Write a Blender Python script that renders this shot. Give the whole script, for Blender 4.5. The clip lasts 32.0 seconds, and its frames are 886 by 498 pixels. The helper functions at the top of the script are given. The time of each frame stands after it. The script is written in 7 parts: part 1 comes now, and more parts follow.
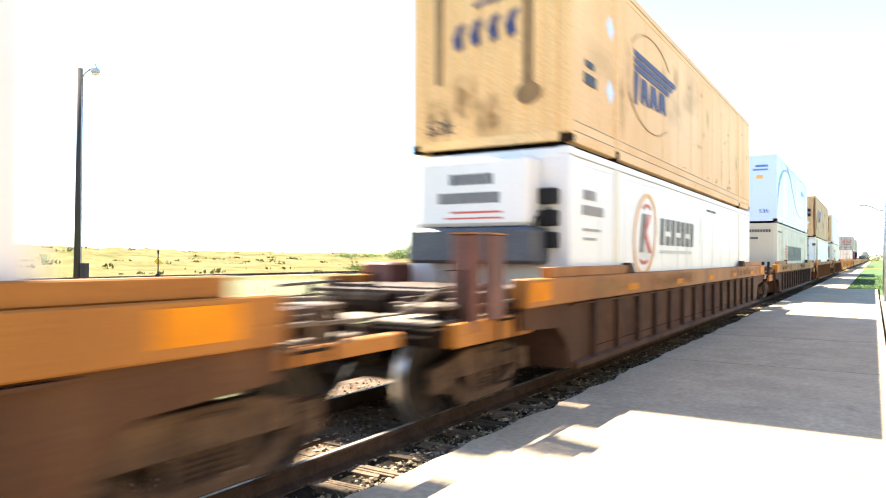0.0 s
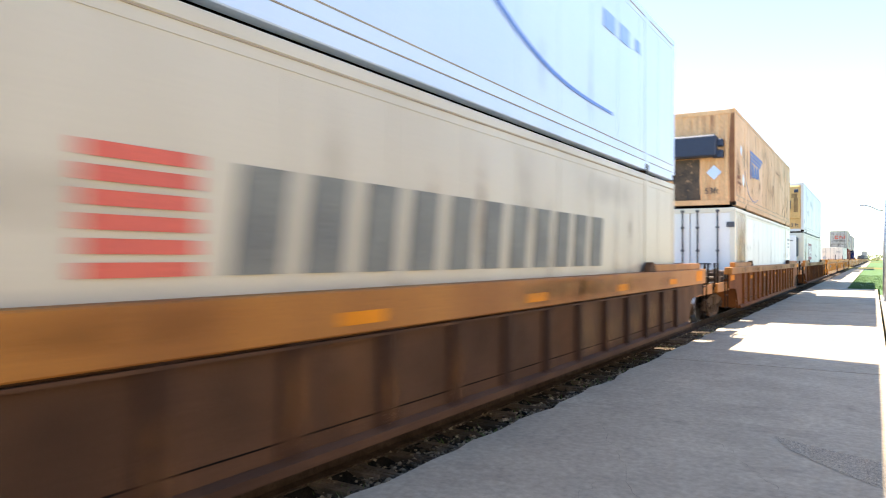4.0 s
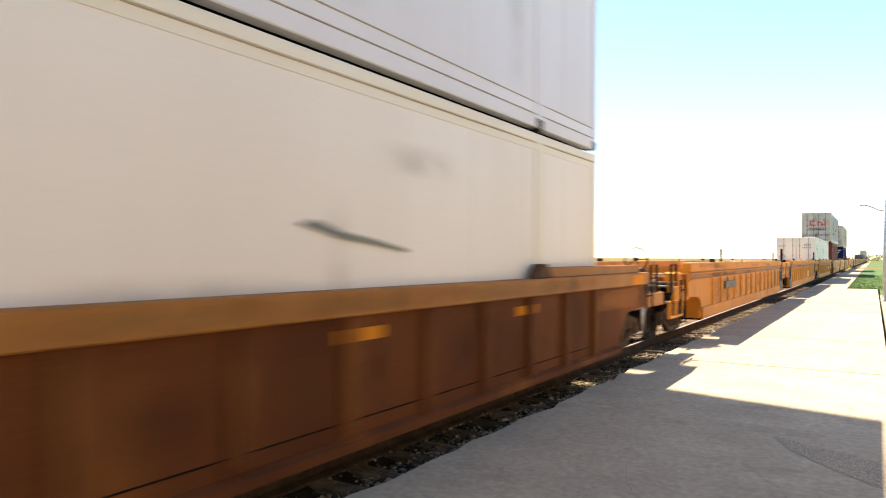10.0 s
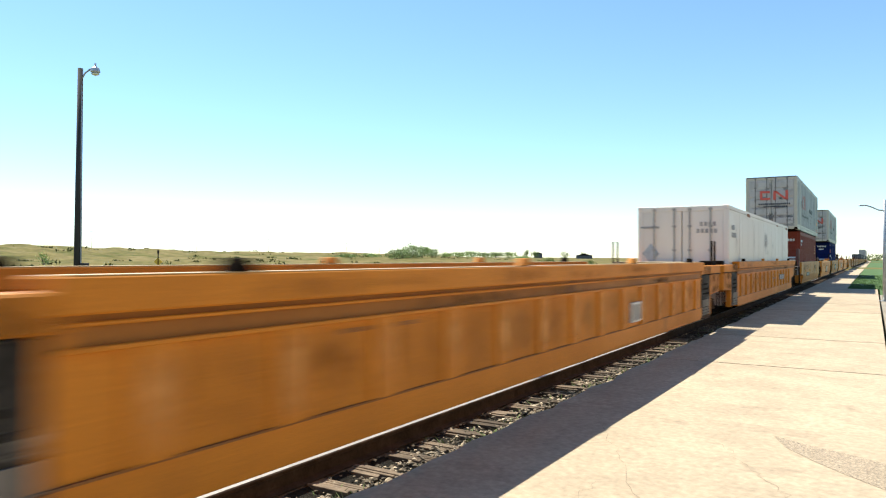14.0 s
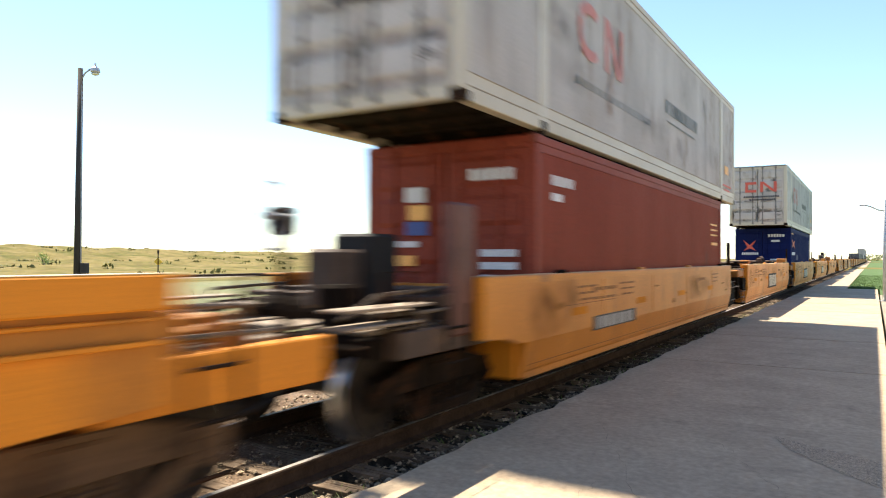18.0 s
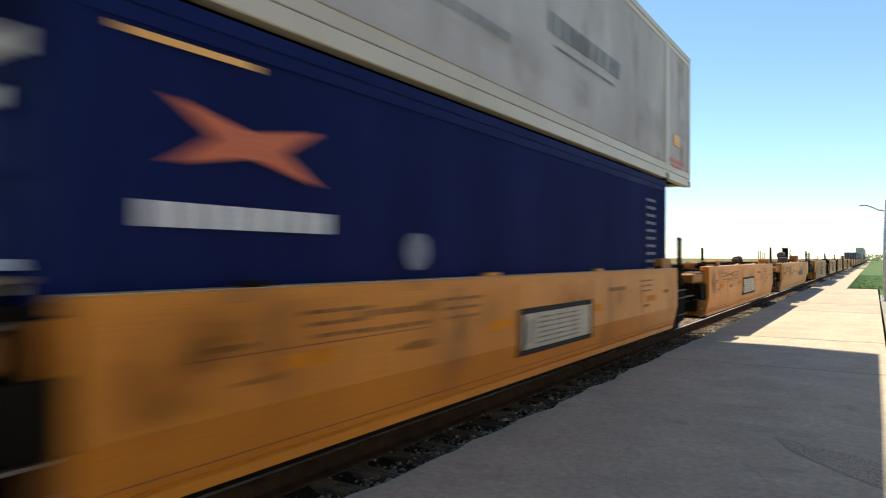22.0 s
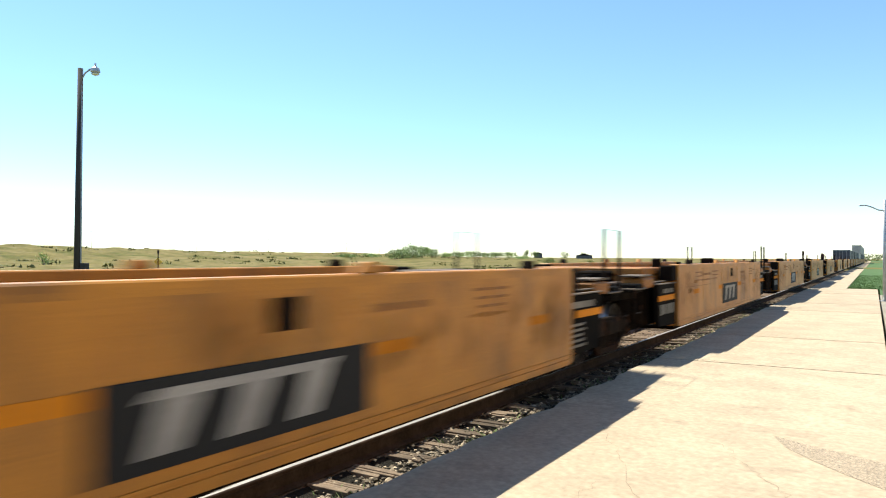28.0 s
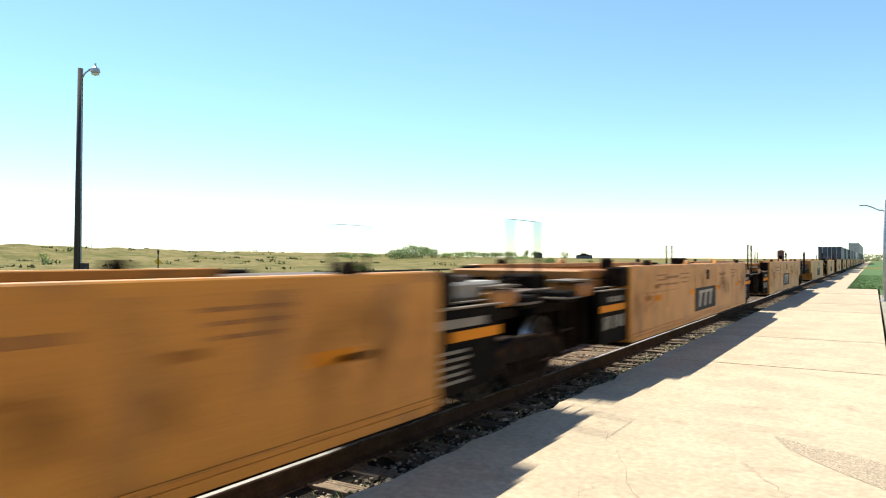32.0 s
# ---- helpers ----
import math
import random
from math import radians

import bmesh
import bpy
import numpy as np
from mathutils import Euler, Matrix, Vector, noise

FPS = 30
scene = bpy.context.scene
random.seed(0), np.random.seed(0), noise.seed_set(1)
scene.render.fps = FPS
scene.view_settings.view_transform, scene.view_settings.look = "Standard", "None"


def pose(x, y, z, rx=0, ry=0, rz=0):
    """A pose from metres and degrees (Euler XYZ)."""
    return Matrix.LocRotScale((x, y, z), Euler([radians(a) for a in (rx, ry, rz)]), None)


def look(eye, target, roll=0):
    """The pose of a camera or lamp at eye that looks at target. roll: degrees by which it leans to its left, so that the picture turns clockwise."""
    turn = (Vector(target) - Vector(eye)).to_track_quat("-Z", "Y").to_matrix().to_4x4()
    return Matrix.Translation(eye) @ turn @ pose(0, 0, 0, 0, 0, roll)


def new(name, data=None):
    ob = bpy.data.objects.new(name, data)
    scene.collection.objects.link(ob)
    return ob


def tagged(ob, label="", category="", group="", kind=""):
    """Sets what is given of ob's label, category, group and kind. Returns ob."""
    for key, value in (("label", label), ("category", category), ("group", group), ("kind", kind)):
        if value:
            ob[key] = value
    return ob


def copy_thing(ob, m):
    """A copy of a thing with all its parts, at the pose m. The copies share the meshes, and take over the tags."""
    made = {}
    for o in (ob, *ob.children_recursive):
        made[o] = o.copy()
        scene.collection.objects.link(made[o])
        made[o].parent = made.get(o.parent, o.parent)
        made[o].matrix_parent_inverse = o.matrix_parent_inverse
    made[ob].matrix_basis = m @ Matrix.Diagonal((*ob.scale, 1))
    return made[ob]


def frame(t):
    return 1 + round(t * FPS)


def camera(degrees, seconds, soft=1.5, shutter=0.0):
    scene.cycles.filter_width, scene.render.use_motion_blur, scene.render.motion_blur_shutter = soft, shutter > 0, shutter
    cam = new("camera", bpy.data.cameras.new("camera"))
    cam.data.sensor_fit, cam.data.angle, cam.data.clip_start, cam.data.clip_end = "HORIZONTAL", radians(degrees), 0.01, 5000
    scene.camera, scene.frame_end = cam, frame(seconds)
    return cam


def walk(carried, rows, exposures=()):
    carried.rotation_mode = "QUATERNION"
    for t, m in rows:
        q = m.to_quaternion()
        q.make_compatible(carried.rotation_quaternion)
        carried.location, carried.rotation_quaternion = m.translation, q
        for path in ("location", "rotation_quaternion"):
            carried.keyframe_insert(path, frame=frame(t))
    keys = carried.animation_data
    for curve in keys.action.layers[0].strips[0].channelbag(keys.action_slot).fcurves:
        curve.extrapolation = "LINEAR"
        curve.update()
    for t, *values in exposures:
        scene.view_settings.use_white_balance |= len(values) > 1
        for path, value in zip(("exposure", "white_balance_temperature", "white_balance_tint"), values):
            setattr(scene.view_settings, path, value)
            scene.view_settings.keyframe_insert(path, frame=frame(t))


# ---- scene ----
cam = camera(64.27, 32.0, soft=1.1, shutter=0.9)
STAND = pose(0, 0, 1.77, 90.645, -0.242, 31.396)
walk(cam, [(0, STAND), (32, STAND)], exposures=[
    (0, 2.4, 6900, 10), (1, 2.3, 6600, 10), (2, 2.28, 6600, 11), (3, 2.4, 6500, 11), (6, 1.93, 7000, 11), (7, 2.1, 7400, 12), (8, 2.05, 7800, 12), (9, 1.55, 7100, 12), (10, 1.8, 7500, 13), (11, 1.65, 7200, 12), (11.6, 1.3, 6500, 7), (13, 1.05, 6200, 5),
    (16, 0.95, 6400, 4), (17, 1.78, 7000, 10), (18, 1.52, 7000, 11), (19, 1.2, 6800, 8), (20, 1.55, 7100, 11), (21, 1.65, 7500, 11), (22, 1.05, 6500, 6), (23, 1.98, 7200, 11), (23.6, 1.68, 6900, 8), (24.5, 1.27, 6400, 5), (26, 1.06, 6250, 4), (32, 1.06, 6250, 4)])

# ---- daylight ----
SUN_TO = Vector((-0.576, 0.15, 1.0)).normalized()
SUN_EL = math.asin(SUN_TO.z)
SUN_AZ = math.atan2(SUN_TO.x, SUN_TO.y)
world = bpy.data.worlds.new("daylight")
scene.world = world
world.use_nodes = True
wn, wl = world.node_tree.nodes, world.node_tree.links
sky = wn.new("ShaderNodeTexSky")
sky.sky_type = "NISHITA"
sky.sun_disc = False
sky.sun_elevation = SUN_EL
sky.sun_rotation = SUN_AZ
sky.air_density, sky.dust_density, sky.ozone_density = 1.0, 0.0, 4.5
tint = wn.new("ShaderNodeMix")
tint.data_type, tint.blend_type = "RGBA", "MULTIPLY"
tint.inputs[0].default_value = 1.0
tint.inputs[7].default_value = (0.985, 1.0, 1.0, 1)
wl.new(sky.outputs["Color"], tint.inputs[6])
wl.new(tint.outputs[2], wn["Background"].inputs["Color"])
wn["Background"].inputs["Strength"].default_value = 0.102
sun_data = bpy.data.lights.new("sun", "SUN")
sun_data.energy, sun_data.angle, sun_data.color = 5.0, radians(0.53), (1.0, 0.93, 0.80)
sun = new("sun", sun_data)
sun.matrix_world = look((0, 0, 30), Vector((0, 0, 30)) - SUN_TO)

# ---- the train's way ----
RAIL_X, RAIL_Z = -4.795, 0.07
BODY_Z = 0.02     # the level from which the wagons' heights are counted


def run(t):
    """Metres that the train has rolled since the start."""
    return 8.5 * t + 0.0185 * t * t


# ---- materials ----
def mat(name, a, b, rough=0.6, metal=0.0, scale=2.0, fine=40.0, bump=0.15, depth=0.01, rust=None, rust_at=0.62,
        streak=1.0, vary=0.0, spec=0.5, fleck=0.25, soft_edge=0.10, island=0.0):
    """A painted, cast or earthen surface: two colours mixed by large noise, flecked by fine noise, with optional rust or stain."""
    m = bpy.data.materials.new(name)
    m.use_nodes = True
    n, l = m.node_tree.nodes, m.node_tree.links
    p = n["Principled BSDF"]
    tc = n.new("ShaderNodeTexCoord")
    info = n.new("ShaderNodeObjectInfo")
    off = n.new("ShaderNodeVectorMath")
    off.operation = "MULTIPLY_ADD"
    comb = n.new("ShaderNodeCombineXYZ")
    for k in range(3):
        l.new(info.outputs["Random"], comb.inputs[k])
    off.inputs[1].default_value = (37.0, 53.0, 29.0)
    l.new(comb.outputs[0], off.inputs[0])
    l.new(tc.outputs["Object"], off.inputs[2])
    mp = n.new("ShaderNodeMapping")
    mp.inputs["Scale"].default_value = (1, 1, streak)
    l.new(off.outputs[0], mp.inputs["Vector"])

    def noise_node(s, detail, vec):
        q = n.new("ShaderNodeTexNoise")
        q.inputs["Scale"].default_value, q.inputs["Detail"].default_value = s, detail
        q.inputs["Roughness"].default_value = 0.6
        l.new(vec, q.inputs["Vector"])
        return q

    big = noise_node(scale, 5, mp.outputs[0])
    small = noise_node(fine, 3, off.outputs[0])

    def ramp(sock, lo, hi):
        r = n.new("ShaderNodeMapRange")
        r.inputs[1].default_value, r.inputs[2].default_value = lo, hi
        l.new(sock, r.inputs[0])
        return r.outputs[0]

    def mix(f, x, y, kind="MIX"):
        q = n.new("ShaderNodeMix")
        q.data_type, q.blend_type = "RGBA", kind
        if isinstance(f, float):
            q.inputs[0].default_value = f
        else:
            l.new(f, q.inputs[0])
        for s, v in ((6, x), (7, y)):
            if isinstance(v, tuple):
                q.inputs[s].default_value = (*v, 1)
            else:
                l.new(v, q.inputs[s])
        return q.outputs[2]

    col = mix(ramp(big.outputs[0], 0.35, 0.65), a, b)
    if rust:
        r2 = noise_node(scale * 1.7, 8, mp.outputs[0])
        col = mix(ramp(r2.outputs[0], rust_at, rust_at + soft_edge), col, rust)
    tone = n.new("ShaderNodeMapRange")
    tone.inputs[1].default_value, tone.inputs[2].default_value = 0.3, 0.7
    tone.inputs[3].default_value, tone.inputs[4].default_value = 1 - fleck, 1 + fleck
    l.new(small.outputs[0], tone.inputs[0])
    grey = n.new("ShaderNodeCombineColor")
    for k in range(3):
        l.new(tone.outputs[0], grey.inputs[k])
    col = mix(1.0, col, grey.outputs[0], "MULTIPLY")
    if island:
        geo = n.new("ShaderNodeNewGeometry")
        ir = n.new("ShaderNodeMapRange")
        ir.inputs[3].default_value, ir.inputs[4].default_value = 1 - island, 1 + island
        l.new(geo.outputs["Random Per Island"], ir.inputs[0])
        iv = n.new("ShaderNodeHueSaturation")
        l.new(ir.outputs[0], iv.inputs["Value"])
        l.new(col, iv.inputs["Color"])
        col = iv.outputs[0]
    if vary:
        hv = n.new("ShaderNodeHueSaturation")
        vr = n.new("ShaderNodeMapRange")
        vr.inputs[3].default_value, vr.inputs[4].default_value = 1 - vary, 1 + vary
        l.new(info.outputs["Random"], vr.inputs[0])
        l.new(vr.outputs[0], hv.inputs["Value"])
        l.new(col, hv.inputs["Color"])
        col = hv.outputs[0]
    l.new(col, p.inputs["Base Color"])
    rr = n.new("ShaderNodeMapRange")
    rr.inputs[3].default_value, rr.inputs[4].default_value = max(rough - 0.12, 0.05), min(rough + 0.15, 1)
    l.new(big.outputs[0], rr.inputs[0])
    l.new(rr.outputs[0], p.inputs["Roughness"])
    p.inputs["Metallic"].default_value = metal
    p.inputs["Specular IOR Level"].default_value = spec
    if bump:
        bp = n.new("ShaderNodeBump")
        bp.inputs["Strength"].default_value, bp.inputs["Distance"].default_value = bump, depth
        l.new(small.outputs[0], bp.inputs["Height"])
        l.new(bp.outputs[0], p.inputs["Normal"])
    return m


RUST = (0.10, 0.04, 0.018)
CAR_YELLOW = mat("car_yellow", (0.62, 0.222, 0.016), (0.52, 0.182, 0.014), 0.6, spec=0.3, scale=0.6, streak=0.3, rust=(0.24, 0.10, 0.022), rust_at=0.57, soft_edge=0.16, fine=60, bump=0.05)
CAR_TAN = mat("car_tan", (0.53, 0.215, 0.022), (0.42, 0.165, 0.019), 0.48, spec=0.4, scale=1.0, streak=0.45, rust=(0.16, 0.072, 0.022), rust_at=0.51, soft_edge=0.25, fine=60, bump=0.05)
CAR_SMOOTH = mat("glossy_car_yellow", (0.62, 0.222, 0.017), (0.52, 0.182, 0.015), 0.45, spec=0.36, scale=0.6, streak=0.3, rust=(0.26, 0.10, 0.02), rust_at=0.57, soft_edge=0.16, fine=60, bump=0.03)
CAR_CHORD = mat("car_chord", (0.36, 0.140, 0.02), (0.25, 0.092, 0.016), 0.6, spec=0.3, scale=0.8, streak=0.4, rust=(0.14, 0.055, 0.018), rust_at=0.56, soft_edge=0.2, fine=50, bump=0.05)
CAR_BROWN = mat("car_brown", (0.090, 0.043, 0.022), (0.055, 0.027, 0.015), 0.75, spec=0.12, scale=0.9, streak=0.3, rust=(0.13, 0.064, 0.031), rust_at=0.57, soft_edge=0.16, fine=45, bump=0.1)
CAR_RIB = mat("car_rib_brown", (0.052, 0.025, 0.014), (0.032, 0.016, 0.010), 0.75, spec=0.12, scale=2, streak=0.5, rust=(0.10, 0.045, 0.02), rust_at=0.62, soft_edge=0.16)
CAR_RUST = mat("car_rust_brown", (0.128, 0.038, 0.009), (0.076, 0.023, 0.007), 0.75, spec=0.12, scale=0.8, streak=0.25, rust=(0.22, 0.074, 0.015), rust_at=0.53, soft_edge=0.2, fine=45, bump=0.1)
CAR_TAWNY = mat("car_tawny", (0.195, 0.064, 0.015), (0.122, 0.040, 0.011), 0.75, spec=0.12, scale=0.8, streak=0.25, rust=(0.28, 0.12, 0.026), rust_at=0.58, soft_edge=0.2, fine=45, bump=0.1)
GRIME = mat("grimy_paint", (0.33, 0.13, 0.02), (0.25, 0.10, 0.018), 0.7, spec=0.25, scale=3, rust=(0.15, 0.062, 0.02), rust_at=0.58, soft_edge=0.2, bump=0.05)
PLATE_GREY = mat("dull_plate", (0.34, 0.30, 0.24), (0.26, 0.23, 0.19), 0.6, scale=3, bump=0)
LETTER_GREY = mat("weathered_lettering", (0.18, 0.18, 0.15), (0.13, 0.13, 0.115), 0.6, bump=0)
FADED = mat("faded_grey_lettering", (0.36, 0.34, 0.31), (0.30, 0.28, 0.26), 0.6, bump=0)
SIGN_DARK = mat("grimy_sign", (0.10, 0.085, 0.06), (0.065, 0.055, 0.042), 0.65, scale=3, bump=0)
BOX_MANILA = mat("manila_paint", (0.66, 0.41, 0.165), (0.56, 0.33, 0.125), 0.55, spec=0.3, scale=0.9, streak=0.3, rust=(0.30, 0.14, 0.05), rust_at=0.62, bump=0.05)
# Near black: deep shade under and between the wagons is put into the colour.
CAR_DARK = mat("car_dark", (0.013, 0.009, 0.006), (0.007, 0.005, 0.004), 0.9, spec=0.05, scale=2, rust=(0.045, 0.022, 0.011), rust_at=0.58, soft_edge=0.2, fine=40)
END_SCUFF = mat("scuffed_end_panel", (0.045, 0.04, 0.034), (0.018, 0.016, 0.013), 0.8, spec=0.15, scale=2.2, streak=2.0, rust=(0.20, 0.18, 0.15), rust_at=0.56, soft_edge=0.1)
# Worn paint, paled further to draw the bright sunlit line along the tops.
WORN_SUNLIT_TOP = mat("worn_sunlit_top", (0.56, 0.42, 0.24), (0.44, 0.29, 0.12), 0.55, spec=0.4, scale=1.5, fine=30, rust=(0.40, 0.17, 0.04), rust_at=0.60, soft_edge=0.2, bump=0)
# Darkened the same way, with the shade of the wagon ends in the colour.
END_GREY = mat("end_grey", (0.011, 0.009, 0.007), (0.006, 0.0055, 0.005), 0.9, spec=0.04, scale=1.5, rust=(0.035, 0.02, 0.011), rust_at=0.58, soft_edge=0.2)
LEDGE = mat("worn_deck_plate", (0.19, 0.145, 0.105), (0.10, 0.075, 0.054), 0.7, spec=0.3, scale=4, rust=(0.07, 0.036, 0.02), rust_at=0.54, soft_edge=0.2)
LETTER_PALE = mat("worn_pale_lettering", (0.24, 0.225, 0.19), (0.13, 0.12, 0.10), 0.7, spec=0.2, scale=5, bump=0, rust=(0.06, 0.05, 0.04), rust_at=0.58)
LOUVRE = mat("louvre_grey", (0.23, 0.205, 0.17), (0.15, 0.13, 0.105), 0.7, spec=0.2, scale=4, bump=0)
PLATE_CREAM = mat("cream_plate", (0.50, 0.44, 0.345), (0.40, 0.345, 0.265), 0.6, scale=3, bump=0, rust=(0.3, 0.22, 0.14), rust_at=0.6, soft_edge=0.2)
DECK_BROWN = mat("deck_brown", (0.085, 0.046, 0.027), (0.042, 0.026, 0.017), 0.7, scale=2, rust=(0.16, 0.085, 0.037), rust_at=0.6)
GRATE = mat("walkway_grating", (0.13, 0.08, 0.05), (0.08, 0.052, 0.034), 0.6, scale=5, metal=0.2)
SCUFF = mat("faded_lettering", (0.26, 0.10, 0.02), (0.2, 0.08, 0.02), 0.7, bump=0)
SEAM = mat("grimy_seam", (0.42, 0.34, 0.24), (0.28, 0.22, 0.15), 0.8, scale=3, streak=0.3, bump=0, rust=(0.15, 0.11, 0.075), rust_at=0.60)
RUST_SPOT = mat("rust_spot", (0.26, 0.11, 0.04), (0.18, 0.07, 0.03), 0.8, bump=0)
CAST = mat("cast_steel", (0.022, 0.014, 0.009), (0.011, 0.008, 0.006), 0.85, spec=0.08, scale=3, rust=(0.06, 0.026, 0.012), rust_at=0.55, metal=0.0)
WHEEL = mat("wheel_steel", (0.035, 0.027, 0.022), (0.022, 0.017, 0.014), 0.65, spec=0.3, scale=4)
TREAD = mat("bright_steel", (0.62, 0.62, 0.62), (0.5, 0.5, 0.5), 0.36, metal=1.0, bump=0.02, fleck=0.05)
MAROON = mat("maroon_box", (0.13, 0.045, 0.03), (0.09, 0.035, 0.025), 0.6, scale=3, rust=RUST)
REFLECT = mat("orange_reflector", (0.72, 0.25, 0.012), (0.52, 0.18, 0.014), 0.7, spec=0.1, bump=0, fleck=0.08)
BLACK = mat("black_paint", (0.014, 0.014, 0.015), (0.02, 0.02, 0.02), 0.7, spec=0.2, bump=0, fleck=0.1)
INK = mat("dark_lettering", (0.035, 0.035, 0.045), (0.05, 0.05, 0.06), 0.6, bump=0)
PLATE_WHITE = mat("sign_white", (0.72, 0.70, 0.64), (0.6, 0.58, 0.52), 0.5, bump=0, rust=(0.35, 0.28, 0.2), rust_at=0.66)
BAR_WHITE = mat("white_lettering", (0.7, 0.7, 0.7), (0.6, 0.6, 0.6), 0.6, bump=0)
GALV = mat("galvanised", (0.42, 0.43, 0.44), (0.33, 0.34, 0.35), 0.45, metal=0.6, scale=6, bump=0.05, fleck=0.1)

BOX_TAN = mat("tan_paint", (0.82, 0.52, 0.235), (0.74, 0.445, 0.185), 0.55, spec=0.3, scale=0.7, streak=0.25, rust=(0.45, 0.24, 0.10), rust_at=0.66, bump=0.05)
BOX_TAN_WORN = mat("worn_tan_paint", (0.76, 0.46, 0.235), (0.63, 0.35, 0.165), 0.6, spec=0.3, scale=0.8, streak=0.25, rust=(0.30, 0.13, 0.06), rust_at=0.57, soft_edge=0.16, bump=0.05)
BOX_WHITE = mat("white_panel", (0.80, 0.78, 0.74), (0.73, 0.70, 0.65), 0.4, scale=0.5, streak=0.2, bump=0.03, rust=(0.55, 0.48, 0.38), rust_at=0.68, fleck=0.04)
BOX_CREAM = mat("cream_panel", (0.74, 0.68, 0.55), (0.68, 0.61, 0.47), 0.45, scale=0.5, streak=0.2, bump=0.03, rust=(0.45, 0.33, 0.2), rust_at=0.66, fleck=0.04)
BOX_BONE = mat("bone_panel", (0.75, 0.685, 0.60), (0.70, 0.63, 0.54), 0.45, scale=0.5, streak=0.2, bump=0.03, rust=(0.5, 0.42, 0.33), rust_at=0.66, fleck=0.04)
BOX_GREY = mat("grey_beige_panel", (0.56, 0.50, 0.38), (0.48, 0.425, 0.32), 0.45, scale=0.5, streak=0.2, bump=0.03, rust=(0.34, 0.27, 0.18), rust_at=0.66, fleck=0.05)
BOX_BLUEWHITE = mat("pale_blue_panel", (0.60, 0.70, 0.86), (0.54, 0.65, 0.83), 0.35, scale=0.4, streak=0.2, bump=0.02, fleck=0.04)
BOX_PALE = mat("pale_grey_panel", (0.66, 0.63, 0.62), (0.60, 0.57, 0.56), 0.4, scale=0.5, streak=0.2, bump=0.02, fleck=0.04)
BOX_SILVER = mat("weathered_grey_panel", (0.50, 0.46, 0.41), (0.38, 0.345, 0.305), 0.5, scale=1.1, streak=0.35, bump=0.05, rust=(0.27, 0.21, 0.15), rust_at=0.55, soft_edge=0.2, fleck=0.12)
BOX_RED = mat("oxide_red_paint", (0.25, 0.045, 0.022), (0.21, 0.037, 0.018), 0.6, spec=0.25, scale=0.7, streak=0.3, bump=0.05, rust=(0.15, 0.05, 0.035), rust_at=0.64)
BOX_BLUE = mat("navy_paint", (0.006, 0.014, 0.085), (0.0045, 0.010, 0.062), 0.7, spec=0.1, scale=0.7, streak=0.3, bump=0.05, fleck=0.1)
BOX_DARK = mat("slate_paint", (0.06, 0.07, 0.09), (0.04, 0.05, 0.06), 0.5, scale=0.7, streak=0.3, bump=0.05)
LOGO_BLUE = mat("logo_blue", (0.03, 0.06, 0.24), (0.04, 0.08, 0.27), 0.5, bump=0, rust=(0.3, 0.26, 0.24), rust_at=0.7)
LOGO_RED = mat("logo_red", (0.62, 0.10, 0.06), (0.54, 0.09, 0.06), 0.5, bump=0)
LOGO_FADED = mat("faded_red_emblem", (0.52, 0.17, 0.13), (0.46, 0.20, 0.16), 0.6, bump=0, scale=2, rust=(0.42, 0.34, 0.30), rust_at=0.56)
LOGO_NAVY = mat("worn_navy_emblem", (0.03, 0.04, 0.12), (0.045, 0.055, 0.13), 0.6, bump=0, scale=4, rust=(0.40, 0.26, 0.13), rust_at=0.60)
LOGO_STAR = mat("star_orange", (0.62, 0.15, 0.055), (0.5, 0.11, 0.045), 0.6, bump=0, scale=3)
LOGO_MAROON = mat("logo_maroon", (0.27, 0.03, 0.035), (0.24, 0.03, 0.03), 0.5, bump=0)
LOGO_ORANGE = mat("logo_orange", (0.88, 0.46, 0.11), (0.82, 0.40, 0.09), 0.5, bump=0)
CURVE_GREEN = mat("curve_green", (0.03, 0.30, 0.12), (0.035, 0.34, 0.14), 0.4, bump=0)
FADED_BLUE = mat("faded_blue", (0.30, 0.42, 0.68), (0.26, 0.38, 0.62), 0.5, bump=0)
CURVE_BLUE = mat("curve_blue", (0.07, 0.16, 0.45), (0.08, 0.18, 0.5), 0.4, bump=0)
DIM = mat("dim_lettering", (0.16, 0.18, 0.25), (0.12, 0.14, 0.2), 0.6, bump=0)
UNIT_GREY = mat("unit_grey", (0.07, 0.075, 0.085), (0.05, 0.05, 0.06), 0.5, bump=0.05)
ROD_GREY = mat("grimy_galvanised_rod", (0.24, 0.225, 0.205), (0.15, 0.14, 0.125), 0.7, scale=5, bump=0, rust=(0.12, 0.07, 0.04), rust_at=0.55)
UNIT_NAVY = mat("unit_navy", (0.012, 0.02, 0.045), (0.02, 0.028, 0.055), 0.5, bump=0.05)
SOOT = mat("soot", (0.10, 0.065, 0.04), (0.05, 0.036, 0.026), 0.8, scale=4, bump=0, rust=(0.4, 0.24, 0.12), rust_at=0.58, soft_edge=0.15)
GRIME_BOX = mat("soot_stain", (0.30, 0.17, 0.06), (0.20, 0.11, 0.045), 0.7, scale=4, bump=0)

